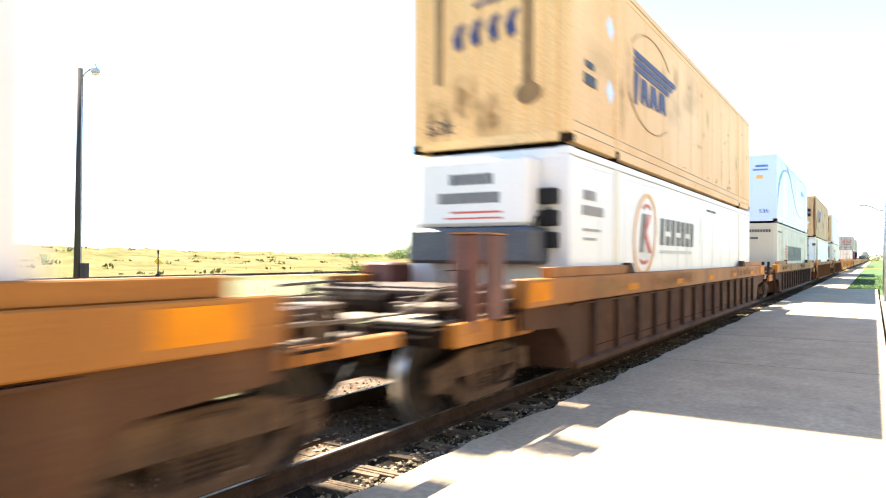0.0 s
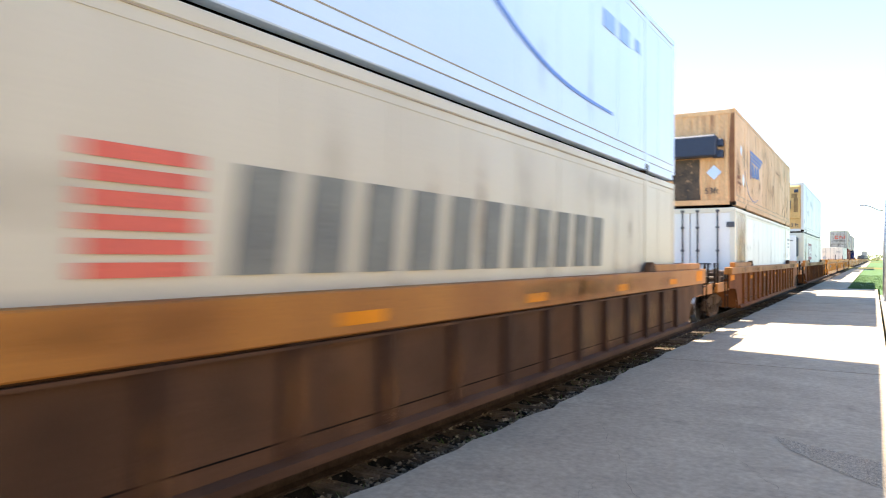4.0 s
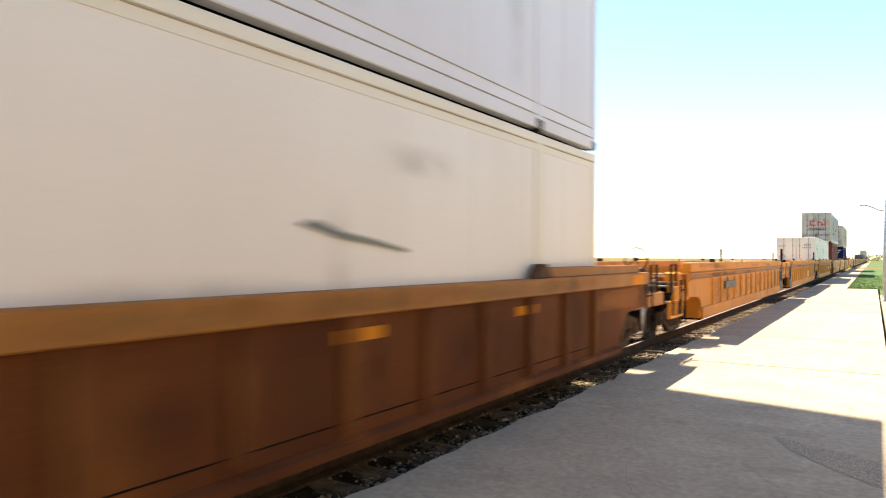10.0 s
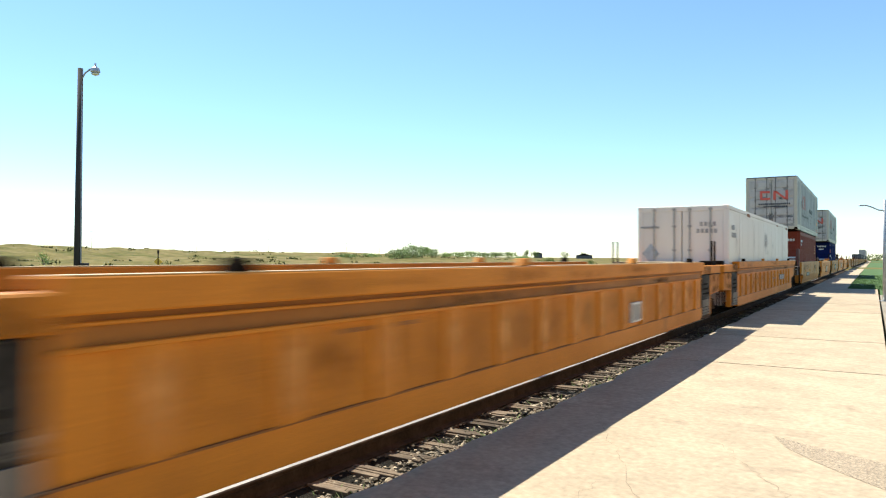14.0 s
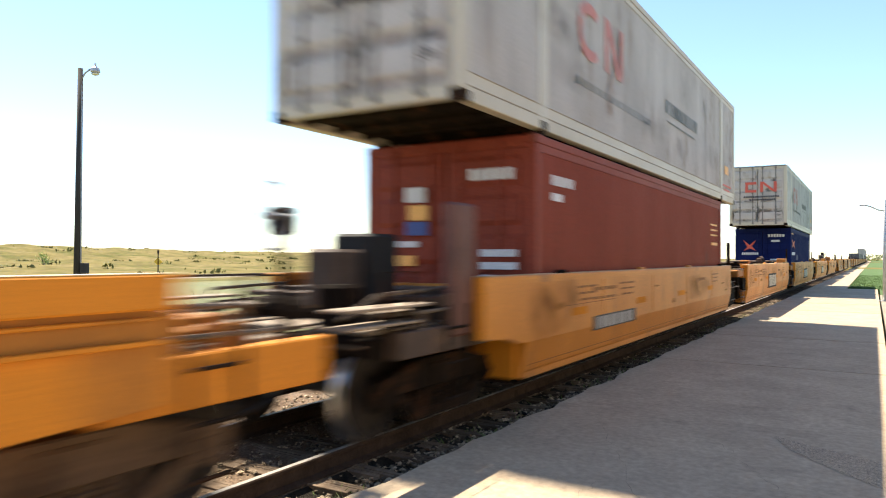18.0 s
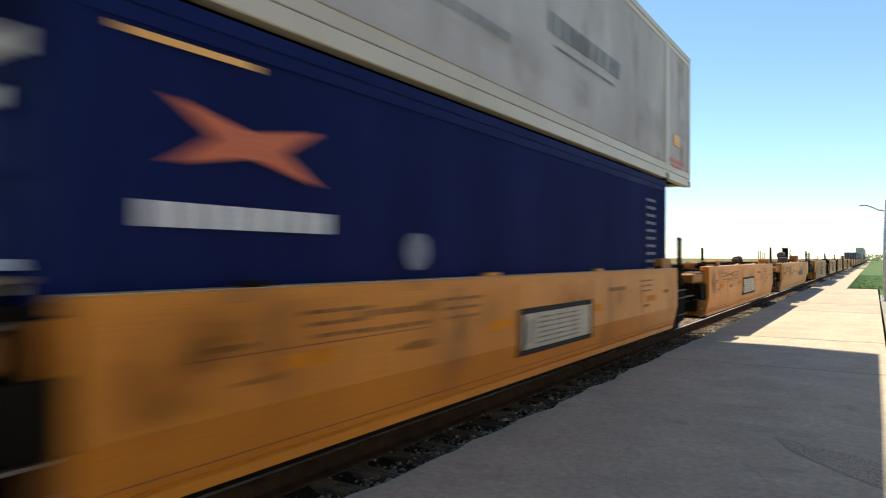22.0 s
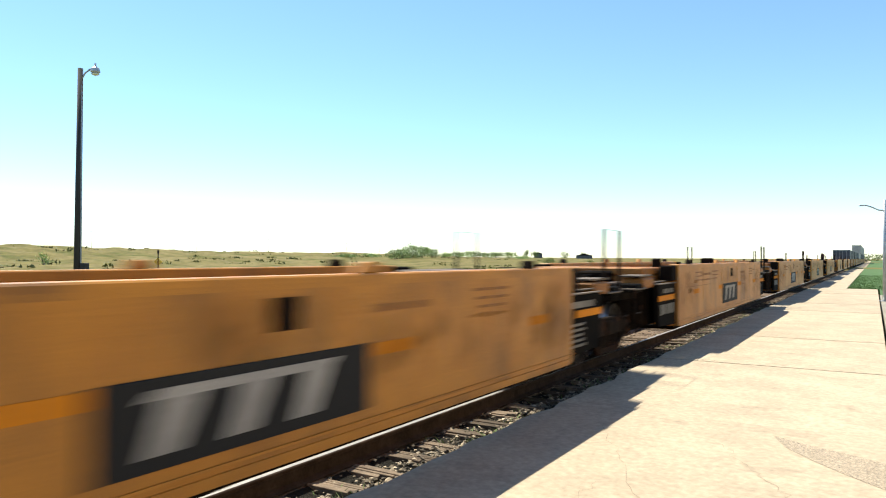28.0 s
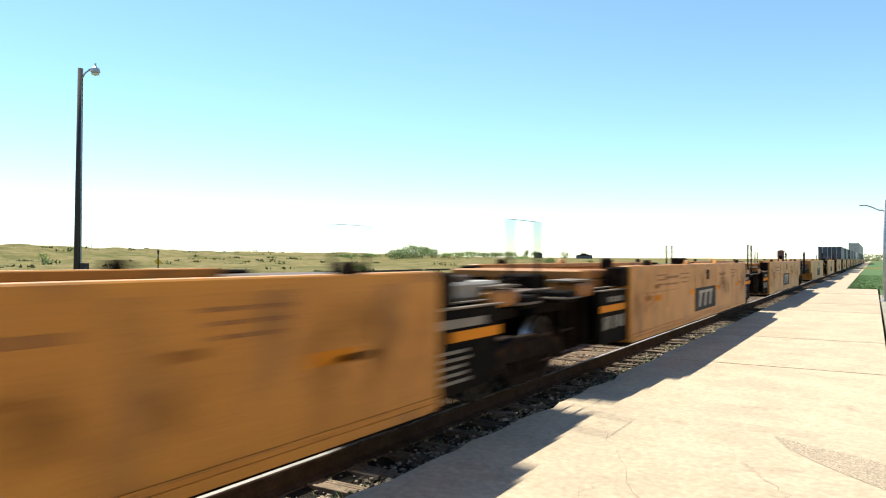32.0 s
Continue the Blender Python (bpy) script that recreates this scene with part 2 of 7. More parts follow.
CONCRETE = mat("platform_concrete", (0.405, 0.318, 0.218), (0.335, 0.262, 0.182), 0.92, spec=0.2, scale=1.3, fine=14, bump=0.6, depth=0.010, rust=(0.28, 0.215, 0.15), rust_at=0.58, soft_edge=0.18, vary=0.05, fleck=0.16)
PATCH = mat("worn_concrete", (0.30, 0.232, 0.158), (0.35, 0.272, 0.188), 0.95, scale=5, fine=55, bump=1.0, depth=0.02, fleck=0.5)
CRACK = mat("crack_fill", (0.24, 0.18, 0.12), (0.19, 0.14, 0.092), 0.95, scale=8)
# Shoulder bed near black: the shade beside the train is put into the colour.
SHADED_BALLAST = mat("ballast_bed", (0.034, 0.028, 0.021), (0.014, 0.012, 0.009), 0.95, spec=0.1, scale=9, fine=60, bump=1.0, depth=0.04, fleck=0.3)
STONE = mat("ballast_stone", (0.30, 0.235, 0.160), (0.12, 0.092, 0.062), 0.9, spec=0.2, scale=7, fine=50, bump=0.4, fleck=0.3, island=0.92)
TIE = mat("tie_wood", (0.165, 0.118, 0.078), (0.088, 0.062, 0.042), 0.9, spec=0.2, scale=4, fine=60, bump=0.6, vary=0.4)
RAIL_SIDE = mat("rail_rust", (0.060, 0.040, 0.029), (0.034, 0.023, 0.017), 0.9, spec=0.08, scale=5)
RAIL_HEAD = mat("worn_rail_head", (0.36, 0.33, 0.30), (0.25, 0.23, 0.21), 0.5, metal=0.5, scale=6, bump=0.05, fleck=0.2)
TRACK_DIRT = mat("track_dirt", (0.20, 0.140, 0.092), (0.105, 0.068, 0.044), 0.95, spec=0.15, scale=4, fine=45, bump=1.0, depth=0.03, rust=(0.24, 0.195, 0.145), rust_at=0.58, soft_edge=0.1, fleck=0.5)
# Paler than the other deck steel, with dark rusty patches.
DECK_PALE = mat("pale_deck", (0.31, 0.25, 0.19), (0.17, 0.13, 0.095), 0.75, spec=0.2, scale=3, rust=(0.10, 0.06, 0.035), rust_at=0.58, soft_edge=0.2)
GRASS_DRY = mat("field_grass", (0.118, 0.100, 0.032), (0.185, 0.145, 0.064), 0.95, spec=0.04, scale=0.09, fine=0.7, bump=0.5, depth=0.12, rust=(0.080, 0.080, 0.022), rust_at=0.47, soft_edge=0.20, fleck=0.28)
LAWN = mat("lawn", (0.04, 0.085, 0.012), (0.055, 0.105, 0.016), 0.9, scale=0.6, fine=12, bump=0.6, depth=0.04, fleck=0.35)
VERGE = mat("green_verge", (0.085, 0.10, 0.026), (0.13, 0.125, 0.045), 0.95, scale=0.35, fine=9, bump=0.6, depth=0.05, rust=(0.16, 0.14, 0.075), rust_at=0.6, fleck=0.35)
LEAF = mat("leaves", (0.12, 0.18, 0.035), (0.17, 0.21, 0.05), 0.8, scale=3, bump=0, vary=0.2)
BUSH_LEAF = mat("pale_bush_leaves", (0.24, 0.32, 0.09), (0.32, 0.38, 0.13), 0.8, scale=3, bump=0, vary=0.2, island=0.3)
SCRUB = mat("scrub_leaves", (0.13, 0.135, 0.045), (0.18, 0.17, 0.066), 0.9, spec=0.05, scale=0.3, bump=0, island=0.3)
LEAF_DRY = mat("dry_stems", (0.20, 0.175, 0.08), (0.12, 0.125, 0.045), 0.9, scale=3, bump=0)
BARK = mat("bark", (0.14, 0.10, 0.07), (0.09, 0.065, 0.05), 0.9, scale=8)
DIRT = mat("pale_dirt", (0.27, 0.23, 0.17), (0.21, 0.175, 0.13), 0.95, scale=0.6, fine=20, bump=0.5, depth=0.03)
POLE_WOOD = mat("pole_wood", (0.045, 0.037, 0.035), (0.026, 0.022, 0.022), 0.85, scale=3, streak=0.1, fine=40, bump=0.3)
LAMP_WHITE = mat("lamp_housing", (0.5, 0.5, 0.5), (0.4, 0.4, 0.4), 0.4, metal=0.3)
LENS = mat("lamp_lens", (0.7, 0.7, 0.66), (0.6, 0.6, 0.56), 0.15, bump=0)
SIGN_YELLOW = mat("target_yellow", (0.75, 0.45, 0.03), (0.65, 0.38, 0.03), 0.5, bump=0)


def stain_mat(name, colour, cover, scale, lo=0.40, hi=0.62, across=1):
    """A thin uneven film of dirt, rust or painted shade that thins out towards its edges."""
    m = bpy.data.materials.new(name)
    m.use_nodes = True
    n, l = m.node_tree.nodes, m.node_tree.links
    p = n["Principled BSDF"]
    p.inputs["Base Color"].default_value = (*colour, 1)
    p.inputs["Roughness"].default_value = 0.85
    p.inputs["Specular IOR Level"].default_value = 0.15
    tc, info = n.new("ShaderNodeTexCoord"), n.new("ShaderNodeObjectInfo")
    sep = n.new("ShaderNodeSeparateXYZ")
    l.new(tc.outputs["Generated"], sep.inputs[0])

    def calc(op, a, b):
        q = n.new("ShaderNodeMath")
        q.operation = op
        for k, v in enumerate((a, b)):
            if isinstance(v, float):
                q.inputs[k].default_value = v
            else:
                l.new(v, q.inputs[k])
        return q.outputs[0]

    def edge(sock):
        return calc("MULTIPLY", calc("MULTIPLY", sock, calc("SUBTRACT", 1.0, sock)), 4.0)

    add = n.new("ShaderNodeVectorMath")
    comb = n.new("ShaderNodeCombineXYZ")
    for k in range(3):
        l.new(calc("MULTIPLY", info.outputs["Random"], 40.0 + 17.0 * k), comb.inputs[k])
    l.new(tc.outputs["Object"], add.inputs[0])
    l.new(comb.outputs[0], add.inputs[1])
    tex = n.new("ShaderNodeTexNoise")
    tex.inputs["Scale"].default_value, tex.inputs["Detail"].default_value, tex.inputs["Roughness"].default_value = scale, 6, 0.65
    l.new(add.outputs[0], tex.inputs["Vector"])
    r = n.new("ShaderNodeMapRange")
    r.inputs[1].default_value, r.inputs[2].default_value, r.inputs[4].default_value = lo, hi, cover
    l.new(tex.outputs[0], r.inputs[0])
    l.new(calc("MULTIPLY", r.outputs[0], calc("MULTIPLY", edge(sep.outputs[across]), edge(sep.outputs[2]))), p.inputs["Alpha"])
    return m


STAIN_DARK = stain_mat("dark_grime_and_shade", (0.05, 0.03, 0.018), 0.36, 3.5, 0.35, 0.75)
STAIN_SOOT_SHADE = stain_mat("black_grime_and_shade", (0.05, 0.03, 0.016), 0.62, 5.0, 0.40, 0.66)
STAIN_RUST = stain_mat("rust_film", (0.20, 0.075, 0.022), 0.55, 4.0, 0.35, 0.75)
STAIN_PATCH = stain_mat("brown_patches", (0.10, 0.048, 0.017), 0.40, 2.0, 0.44, 0.62)
STAIN_RIB = stain_mat("dusty_rib", (0.78, 0.40, 0.13), 0.8, 2.0, 0.25, 0.6)
STAIN_GREY = stain_mat("road_film", (0.22, 0.18, 0.14), 0.28, 3.0, 0.3, 0.75)
STAIN_END = stain_mat("end_grime", (0.08, 0.06, 0.042), 0.5, 4.0, 0.35, 0.75, 0)
STAIN_END_RUST = stain_mat("end_rust", (0.18, 0.08, 0.035), 0.55, 5.0, 0.35, 0.75, 0)
STAIN_TAN = stain_mat("worn_orange_dust", (0.48, 0.19, 0.055), 0.65, 3.0, 0.3, 0.75)
STAIN_BEIGE = stain_mat("yellowed_panel", (0.62, 0.47, 0.27), 0.5, 1.2, 0.2, 0.6)
STAIN_PALE = stain_mat("pale_dust", (0.46, 0.27, 0.10), 0.5, 3.0, 0.35, 0.75)


# ---- shapes ----
class Shape:
    """Vertices and faces of one part."""

    def __init__(self):
        self.v, self.f = [], []

    def add(self, v, f):
        k = len(self.v)
        self.v += [tuple(p) for p in v]
        self.f += [tuple(i + k for i in q) for q in f]
        return self

    def box(self, x0, x1, y0, y1, z0, z1):
        v = [(x, y, z) for x in (x0, x1) for y in (y0, y1) for z in (z0, z1)]
        return self.add(v, [(0, 1, 3, 2), (4, 6, 7, 5), (0, 4, 5, 1), (2, 3, 7, 6), (0, 2, 6, 4), (1, 5, 7, 3)])

    def prism(self, outline, lo, hi, axis=0):
        """An outline (counter-clockwise pairs) drawn out from lo to hi along an axis; pairs are the other two axes in order."""
        n = len(outline)
        put = {0: lambda a, b, c: (c, a, b), 1: lambda a, b, c: (a, c, b), 2: lambda a, b, c: (a, b, c)}[axis]
        v = [put(a, b, lo) for a, b in outline] + [put(a, b, hi) for a, b in outline]
        f = [tuple(range(n))[::-1], tuple(range(n, 2 * n))] + [(i, (i + 1) % n, n + (i + 1) % n, n + i) for i in range(n)]
        return self.add(v, f)

    def rod(self, a, b, r, n=8, r2=None):
        a, b = Vector(a), Vector(b)
        q = (b - a).to_track_quat("Z", "Y")
        r2 = r if r2 is None else r2
        v = []
        for p, rad in ((a, r), (b, r2)):
            v += [p + q @ Vector((rad * math.cos(2 * math.pi * i / n), rad * math.sin(2 * math.pi * i / n), 0)) for i in range(n)]
        f = [(i, (i + 1) % n, n + (i + 1) % n, n + i) for i in range(n)] + [tuple(range(n))[::-1], tuple(range(n, 2 * n))]
        return self.add(v, f)

    def pipe(self, pts, r, n=6):
        for a, b in zip(pts, pts[1:]):
            self.rod(a, b, r, n)
        return self

    def lathe(self, prof, centre, n=24, axis=0):
        """Turn (along, radius) pairs round an axis through centre."""
        c = Vector(centre)
        v = []
        for a, r in prof:
            for i in range(n):
                s, t = r * math.sin(2 * math.pi * i / n), r * math.cos(2 * math.pi * i / n)
                v.append(c + Vector({0: (a, s, t), 1: (s, a, t), 2: (s, t, a)}[axis]))
        m = len(prof)
        f = [(j * n + i, j * n + (i + 1) % n, (j + 1) * n + (i + 1) % n, (j + 1) * n + i) for j in range(m - 1) for i in range(n)]
        f += [tuple(range(n))[::-1], tuple(range((m - 1) * n, m * n))]
        return self.add(v, f)

    def mesh(self, name, material, bevel=0.0, smooth=False):
        me = bpy.data.meshes.new(name)
        me.from_pydata(self.v, [], self.f)
        bm = bmesh.new()
        bm.from_mesh(me)
        bmesh.ops.recalc_face_normals(bm, faces=bm.faces[:])
        if bevel:
            sharp = [e for e in bm.edges if len(e.link_faces) == 2 and e.calc_face_angle(0) > 0.5]
            bmesh.ops.bevel(bm, geom=sharp, offset=bevel, segments=1, affect="EDGES", clamp_overlap=True)
        for f in bm.faces:
            f.smooth = smooth
        bm.to_mesh(me)
        bm.free()
        me.materials.append(material)
        return me


def part(name, shape, material, parent, label="", bevel=0.0, smooth=False):
    """One mesh object under a thing or a part."""
    ob = new(name, shape if isinstance(shape, bpy.types.Mesh) else shape.mesh(name, material, bevel, smooth))
    ob.parent = parent
    if label:
        tagged(ob, label)
    return ob


def thing(name, shape, material, label, category, group="", kind="", bevel=0.0, smooth=False):
    return tagged(new(name, shape.mesh(name, material, bevel, smooth)), label, category, group, kind)


def holder(name, label, category, group="", kind=""):
    return tagged(new(name), label, category, group, kind)


def stain(parent, x, y, z, w, h, material):
    """A film of dirt or painted shade on the near side, its middle at y, z."""
    film = Shape().add([(x, y - w / 2, z - h / 2), (x, y + w / 2, z - h / 2), (x, y + w / 2, z + h / 2), (x, y - w / 2, z + h / 2)], [(0, 1, 2, 3)])
    return part("stain", film, material, parent)


def stains(parent, x, y0, y1, z0, z1, kinds, seed):
    r = random.Random(seed)
    for k, (material, w, h) in enumerate(kinds):
        ww, hh = w * (0.6 + 0.8 * r.random()), h * (0.6 + 0.8 * r.random())
        hh = min(hh, (z1 - z0) * 0.98)
        stain(parent, x + 0.0004 * k, y0 + ww / 2 + (y1 - y0 - ww) * r.random(), z0 + hh / 2 + (z1 - z0 - hh) * r.random(), ww, hh, material)


# ---- ground ----
def smooth01(v, lo, hi):
    q = np.clip((v - lo) / (hi - lo), 0, 1)
    return q * q * (3 - 2 * q)


def ground_height(x, y):
    """Flat beside the track, low dunes to the far side, rising a little towards the left of the line."""
    d = np.hypot(x, y)
    away = np.degrees(np.arctan2(-x, y))
    z = np.full_like(d, -0.30)
    side = smooth01(away, 4, 62) * (1 - smooth01(away, 120, 170))
    wave = (np.sin(x * 0.031 + 1.3 * np.sin(y * 0.017)) + np.sin(y * 0.043 + x * 0.021 + 2.0) * 0.7
            + np.sin(x * 0.083 - y * 0.061) * 0.45 + np.sin(x * 0.19 + y * 0.13) * 0.18)
    z += smooth01(d, 75, 210) * side * (3.3 + 0.75 * wave)
    lump = np.sin(x * 0.33 + 2.2 * np.sin(y * 0.05)) * np.sin(y * 0.27 + x * 0.07) + 0.5 * np.sin(x * 0.7 + y * 0.45)
    z += smooth01(d, 80, 130) * side * 0.32 * lump
    z += smooth01(d, 70, 160) * (1 - side) * (0.3 * wave)
    return z


def build_ground():
    step = np.concatenate([np.linspace(0, 60, 31), np.linspace(62, 260, 80), 260 * np.geomspace(1.06, 12, 40)])
    axis = np.concatenate([-step[:0:-1], step])
    n = len(axis)
    gx, gy = np.meshgrid(axis, axis, indexing="ij")
    gz = ground_height(gx, gy)
    v = np.stack([gx, gy, gz], -1).reshape(-1, 3)
    i = np.arange(n * n).reshape(n, n)
    f = np.stack([i[:-1, :-1], i[1:, :-1], i[1:, 1:], i[:-1, 1:]], -1).reshape(-1, 4)
    me = bpy.data.meshes.new("ground")
    me.from_pydata(v.tolist(), [], f.tolist())
    for q in me.polygons:
        q.use_smooth = True
    me.materials.append(GRASS_DRY)
    tagged(new("ground", me), "dry yellow-green prairie with low grassy dunes", "ground", kind="structure")


build_ground()

# the platform: slabs with joints between them
EDGE = -3.30
JOINTS = [-14, -9.4, -4.8, -0.4, 3.4, 8.15, 12.7, 17.4, 22.1, 26.9, 31.6, 36.3, 41, 48]


def slab_mesh(width, length, seed, name="slab"):
    """A worn slab, its broken edge towards the rails."""
    rnd = random.Random(seed)
    n = max(6, int(length / 0.35))
    left = [(-width / 2 + (rnd.random() - 0.35) * 0.07 + (0.05 if rnd.random() < 0.12 else 0), -length / 2 + 0.012 + (length - 0.024) * k / n) for k in range(n + 1)]
    ring = [(width / 2, -length / 2 + 0.012), (width / 2, length / 2 - 0.012)] + left[::-1]
    return Shape().prism(ring, -0.22, 0.0, 2).mesh(name, CONCRETE)


platform = holder("platform", "long worn concrete station platform beside the track", "platform", kind="structure")
for k, (a, b) in enumerate(zip(JOINTS, JOINTS[1:])):
    s = part("slab", slab_mesh(3.505, b - a, k), CONCRETE, platform)
    s.location = (EDGE + 1.7525, (a + b) / 2, 0.004 * math.sin(k * 2.1))
for k in range(24):
    s = part("slab", slab_mesh(1.925, 5.0, 100 + k % 3), CONCRETE, platform) if k < 3 else part("slab", far_slab, CONCRETE, platform)
    far_slab = s.data
    s.location = (EDGE + 0.9625, 50.5 + 5 * k, -0.012)
far = Shape().box(EDGE, EDGE + 1.925, 168, 900, -0.2, -0.014)
part("far_path", far, CONCRETE, platform)

# worn patch and cracks on the concrete
def wobble_line(x0, y0, x1, y1, width, seed, n=26):
    r = random.Random(seed)
    a, b = [], []
    for k in range(n + 1):
        t = k / n
        x, y = x0 + (x1 - x0) * t, y0 + (y1 - y0) * t
        j = (r.random() - 0.5) * 0.10
        w = width * (0.4 + r.random())
        dx, dy = y1 - y0, x0 - x1
        d = math.hypot(dx, dy)
        a.append((x + dx / d * (j + w), y + dy / d * (j + w)))
        b.append((x + dx / d * (j - w), y + dy / d * (j - w)))
    return a + b[::-1]


def crack(x0, y0, x1, y1, width, seed):
    s = Shape()
    ring = wobble_line(x0, y0, x1, y1, width, seed)
    n = len(ring) // 2
    v = [(x, y, 0.0055) for x, y in ring]
    s.add(v, [(i, i + 1, 2 * n - 2 - i, 2 * n - 1 - i) for i in range(n - 1)])
    return part("crack", s, CRACK, platform)


crack(-2.6, 7.6, -1.2, 4.6, 0.002, 2)
crack(-1.25, 7.1, -0.3, 5.4, 0.002, 3)
crack(-1.9, 5.4, -1.6, 3.0, 0.0018, 4)
crack(-2.7, 13.0, 0.1, 11.6, 0.004, 5)
crack(-2.5, 18.9, -0.4, 16.9, 0.004, 6)
patch_ring = [(-0.85, 7.72), (-0.5, 7.5), (0.0, 7.25), (0.24, 7.1), (0.24, 6.25), (0.05, 6.4), (-0.2, 6.65), (-0.45, 6.95), (-0.7, 7.3)]
s = Shape()
s.add([(x, y, 0.0065) for x, y in patch_ring], [tuple(range(len(patch_ring)))])
part("worn_patch", s, PATCH, platform, "rough worn patch of exposed aggregate")

# bare earth beside the platform, and the lawn past its wide part
s = Shape()
s.prism([(0.27, -40), (3.6, -40), (3.6, 33), (1.3, 39), (0.27, 41)], -0.25, -0.015, 2)
thing("dirt_path", s, DIRT, "pale trodden dirt beside the platform", "path", kind="structure")
s = Shape()
s.prism([(-1.32, 48.1), (14, 48.1), (14, 900), (-1.32, 900)], -0.28, -0.02, 2)
thing("lawn", s, LAWN, "mown green lawn past the end of the platform", "lawn", kind="structure")
s = Shape()
s.prism([(3.6, -40), (30, -40), (30, 48), (0.3, 48), (0.3, 41.2), (1.3, 39), (3.6, 33)], -0.28, -0.03, 2)
thing("lawn", s, LAWN, "mown green lawn beside the platform", "lawn", kind="structure")

s = Shape()
s.prism([(-46, -30), (-7.3, -30), (-7.3, 62), (-30, 62), (-46, 45)], -0.4, -0.292, 2)
thing("verge", s, VERGE, "fresh green grass verge between the tracks", "grass", kind="structure")

# unseen plain wall behind the platform, added to bounce warm light on the train
STUCCO = mat("cream_stucco", (0.41, 0.345, 0.265), (0.36, 0.30, 0.23), 0.9, scale=0.7, fine=30, bump=0.3)
s = Shape()
s.box(5.6, 5.95, -34, 30, -0.1, 5.2)
thing("wall_station", s, STUCCO, "unseen cream wall added to bounce sunlight onto the train", "wall", kind="structure")

# ---- track ----
RAIL_OUT = [(-0.07, 0.0), (0.07, 0.0), (0.07, 0.015), (0.012, 0.035), (0.009, 0.125), (0.036, 0.14), (0.036, 0.165), (0.028, 0.172),
            (-0.028, 0.172), (-0.036, 0.165), (-0.036, 0.14), (-0.009, 0.125), (-0.012, 0.035), (-0.07, 0.015)]


def tie_mesh(seed):
    """A split old tie: boards of uneven length with splintered ends."""
    r = random.Random(seed)
    s = Shape()
    y = -0.11
    while y < 0.10:
        w = 0.025 + 0.04 * r.random()
        y1 = min(y + w, 0.11)
        a, b = 1.14 + 0.20 * r.random(), 1.14 + 0.20 * r.random()
        lean = (r.random() - 0.5) * 0.03
        s.prism([(-a, y), (b, y + lean * 0.3), (b - 0.03 * r.random(), y1 - 0.002), (-a + 0.04 * r.random(), y1 - 0.002)], -0.34, -0.170 - 0.022 * r.random(), 2)
        y = y1 + 0.002
    return s.mesh("tie", TIE, 0.004)


def track(x, z_top, y0, y1, ties_near, label, turn=0.0):
    t = holder("railway_track", label, "railway track", kind="structure")
    t.matrix_world = pose(x, 0, 0, 0, 0, turn)
    for sx in (-0.754, 0.754):
        r = Shape().prism([(a + sx, b + z_top - 0.172) for a, b in RAIL_OUT], y0, y1, 1)
        rail = part("rail", r, RAIL_SIDE, t, "rusty steel rail with a bright worn head")
        head = Shape().box(sx - 0.024, sx + 0.024, y0, y1, z_top - 0.01, z_top + 0.0015)
        part("rail_head", head, RAIL_HEAD, rail)
    ys = np.concatenate([np.linspace(y0, 0, 30), np.linspace(0.25, 40, 150), np.linspace(42, y1, 160)])
    rr = random.Random(3)
    # the near-black shoulder carries the train's shade in its colour, the bed does not
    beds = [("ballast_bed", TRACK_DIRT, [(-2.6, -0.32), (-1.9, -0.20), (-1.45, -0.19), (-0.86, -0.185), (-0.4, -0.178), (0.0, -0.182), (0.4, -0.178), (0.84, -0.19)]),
            ("shoulder", SHADED_BALLAST, [(0.84, -0.19), (0.95, -0.222), (1.30, -0.23), (1.57, -0.24), (2.2, -0.33)])]
    if x < -20:
        beds = [("ballast_bed", DIRT, [(-2.6, -0.42), (-1.6, -0.2), (1.6, -0.2), (2.6, -0.42)])]
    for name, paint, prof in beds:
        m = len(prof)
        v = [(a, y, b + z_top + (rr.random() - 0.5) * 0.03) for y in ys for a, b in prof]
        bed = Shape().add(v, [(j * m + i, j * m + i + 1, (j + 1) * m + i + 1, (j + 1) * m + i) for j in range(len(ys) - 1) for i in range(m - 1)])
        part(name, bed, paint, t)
    ties = [tie_mesh(k) for k in range(5)]
    rest = Shape()
    y, k = y0 + 0.3, 0
    rr = random.Random(9)
    while y < y1:
        if ties_near[0] < y < ties_near[1]:
            o = part("tie", ties[rr.randrange(5)], TIE, t)
            o.location = ((rr.random() - 0.5) * 0.12, y + (rr.random() - 0.5) * 0.06, z_top + 0.016 - 0.03 * rr.random())
            o.rotation_euler = (0, (rr.random() - 0.5) * 0.012, (rr.random() - 0.5) * 0.06)
        elif y < 160:
            rest.box(-1.3, 1.3, y - 0.11, y + 0.11, z_top - 0.3, z_top - 0.166)
        y += 0.52
    if rest.v:
        tagged(part("far_ties", rest, TIE, t), kind="stuff")
    return t


track(RAIL_X, RAIL_Z, -40, 900, (-4, 75), "main track on stone ballast with wooden ties")
SIDING_X = -56.0
track(SIDING_X, -0.05, -60, 700, (20, 60), "distant rusty siding on pale gravel")


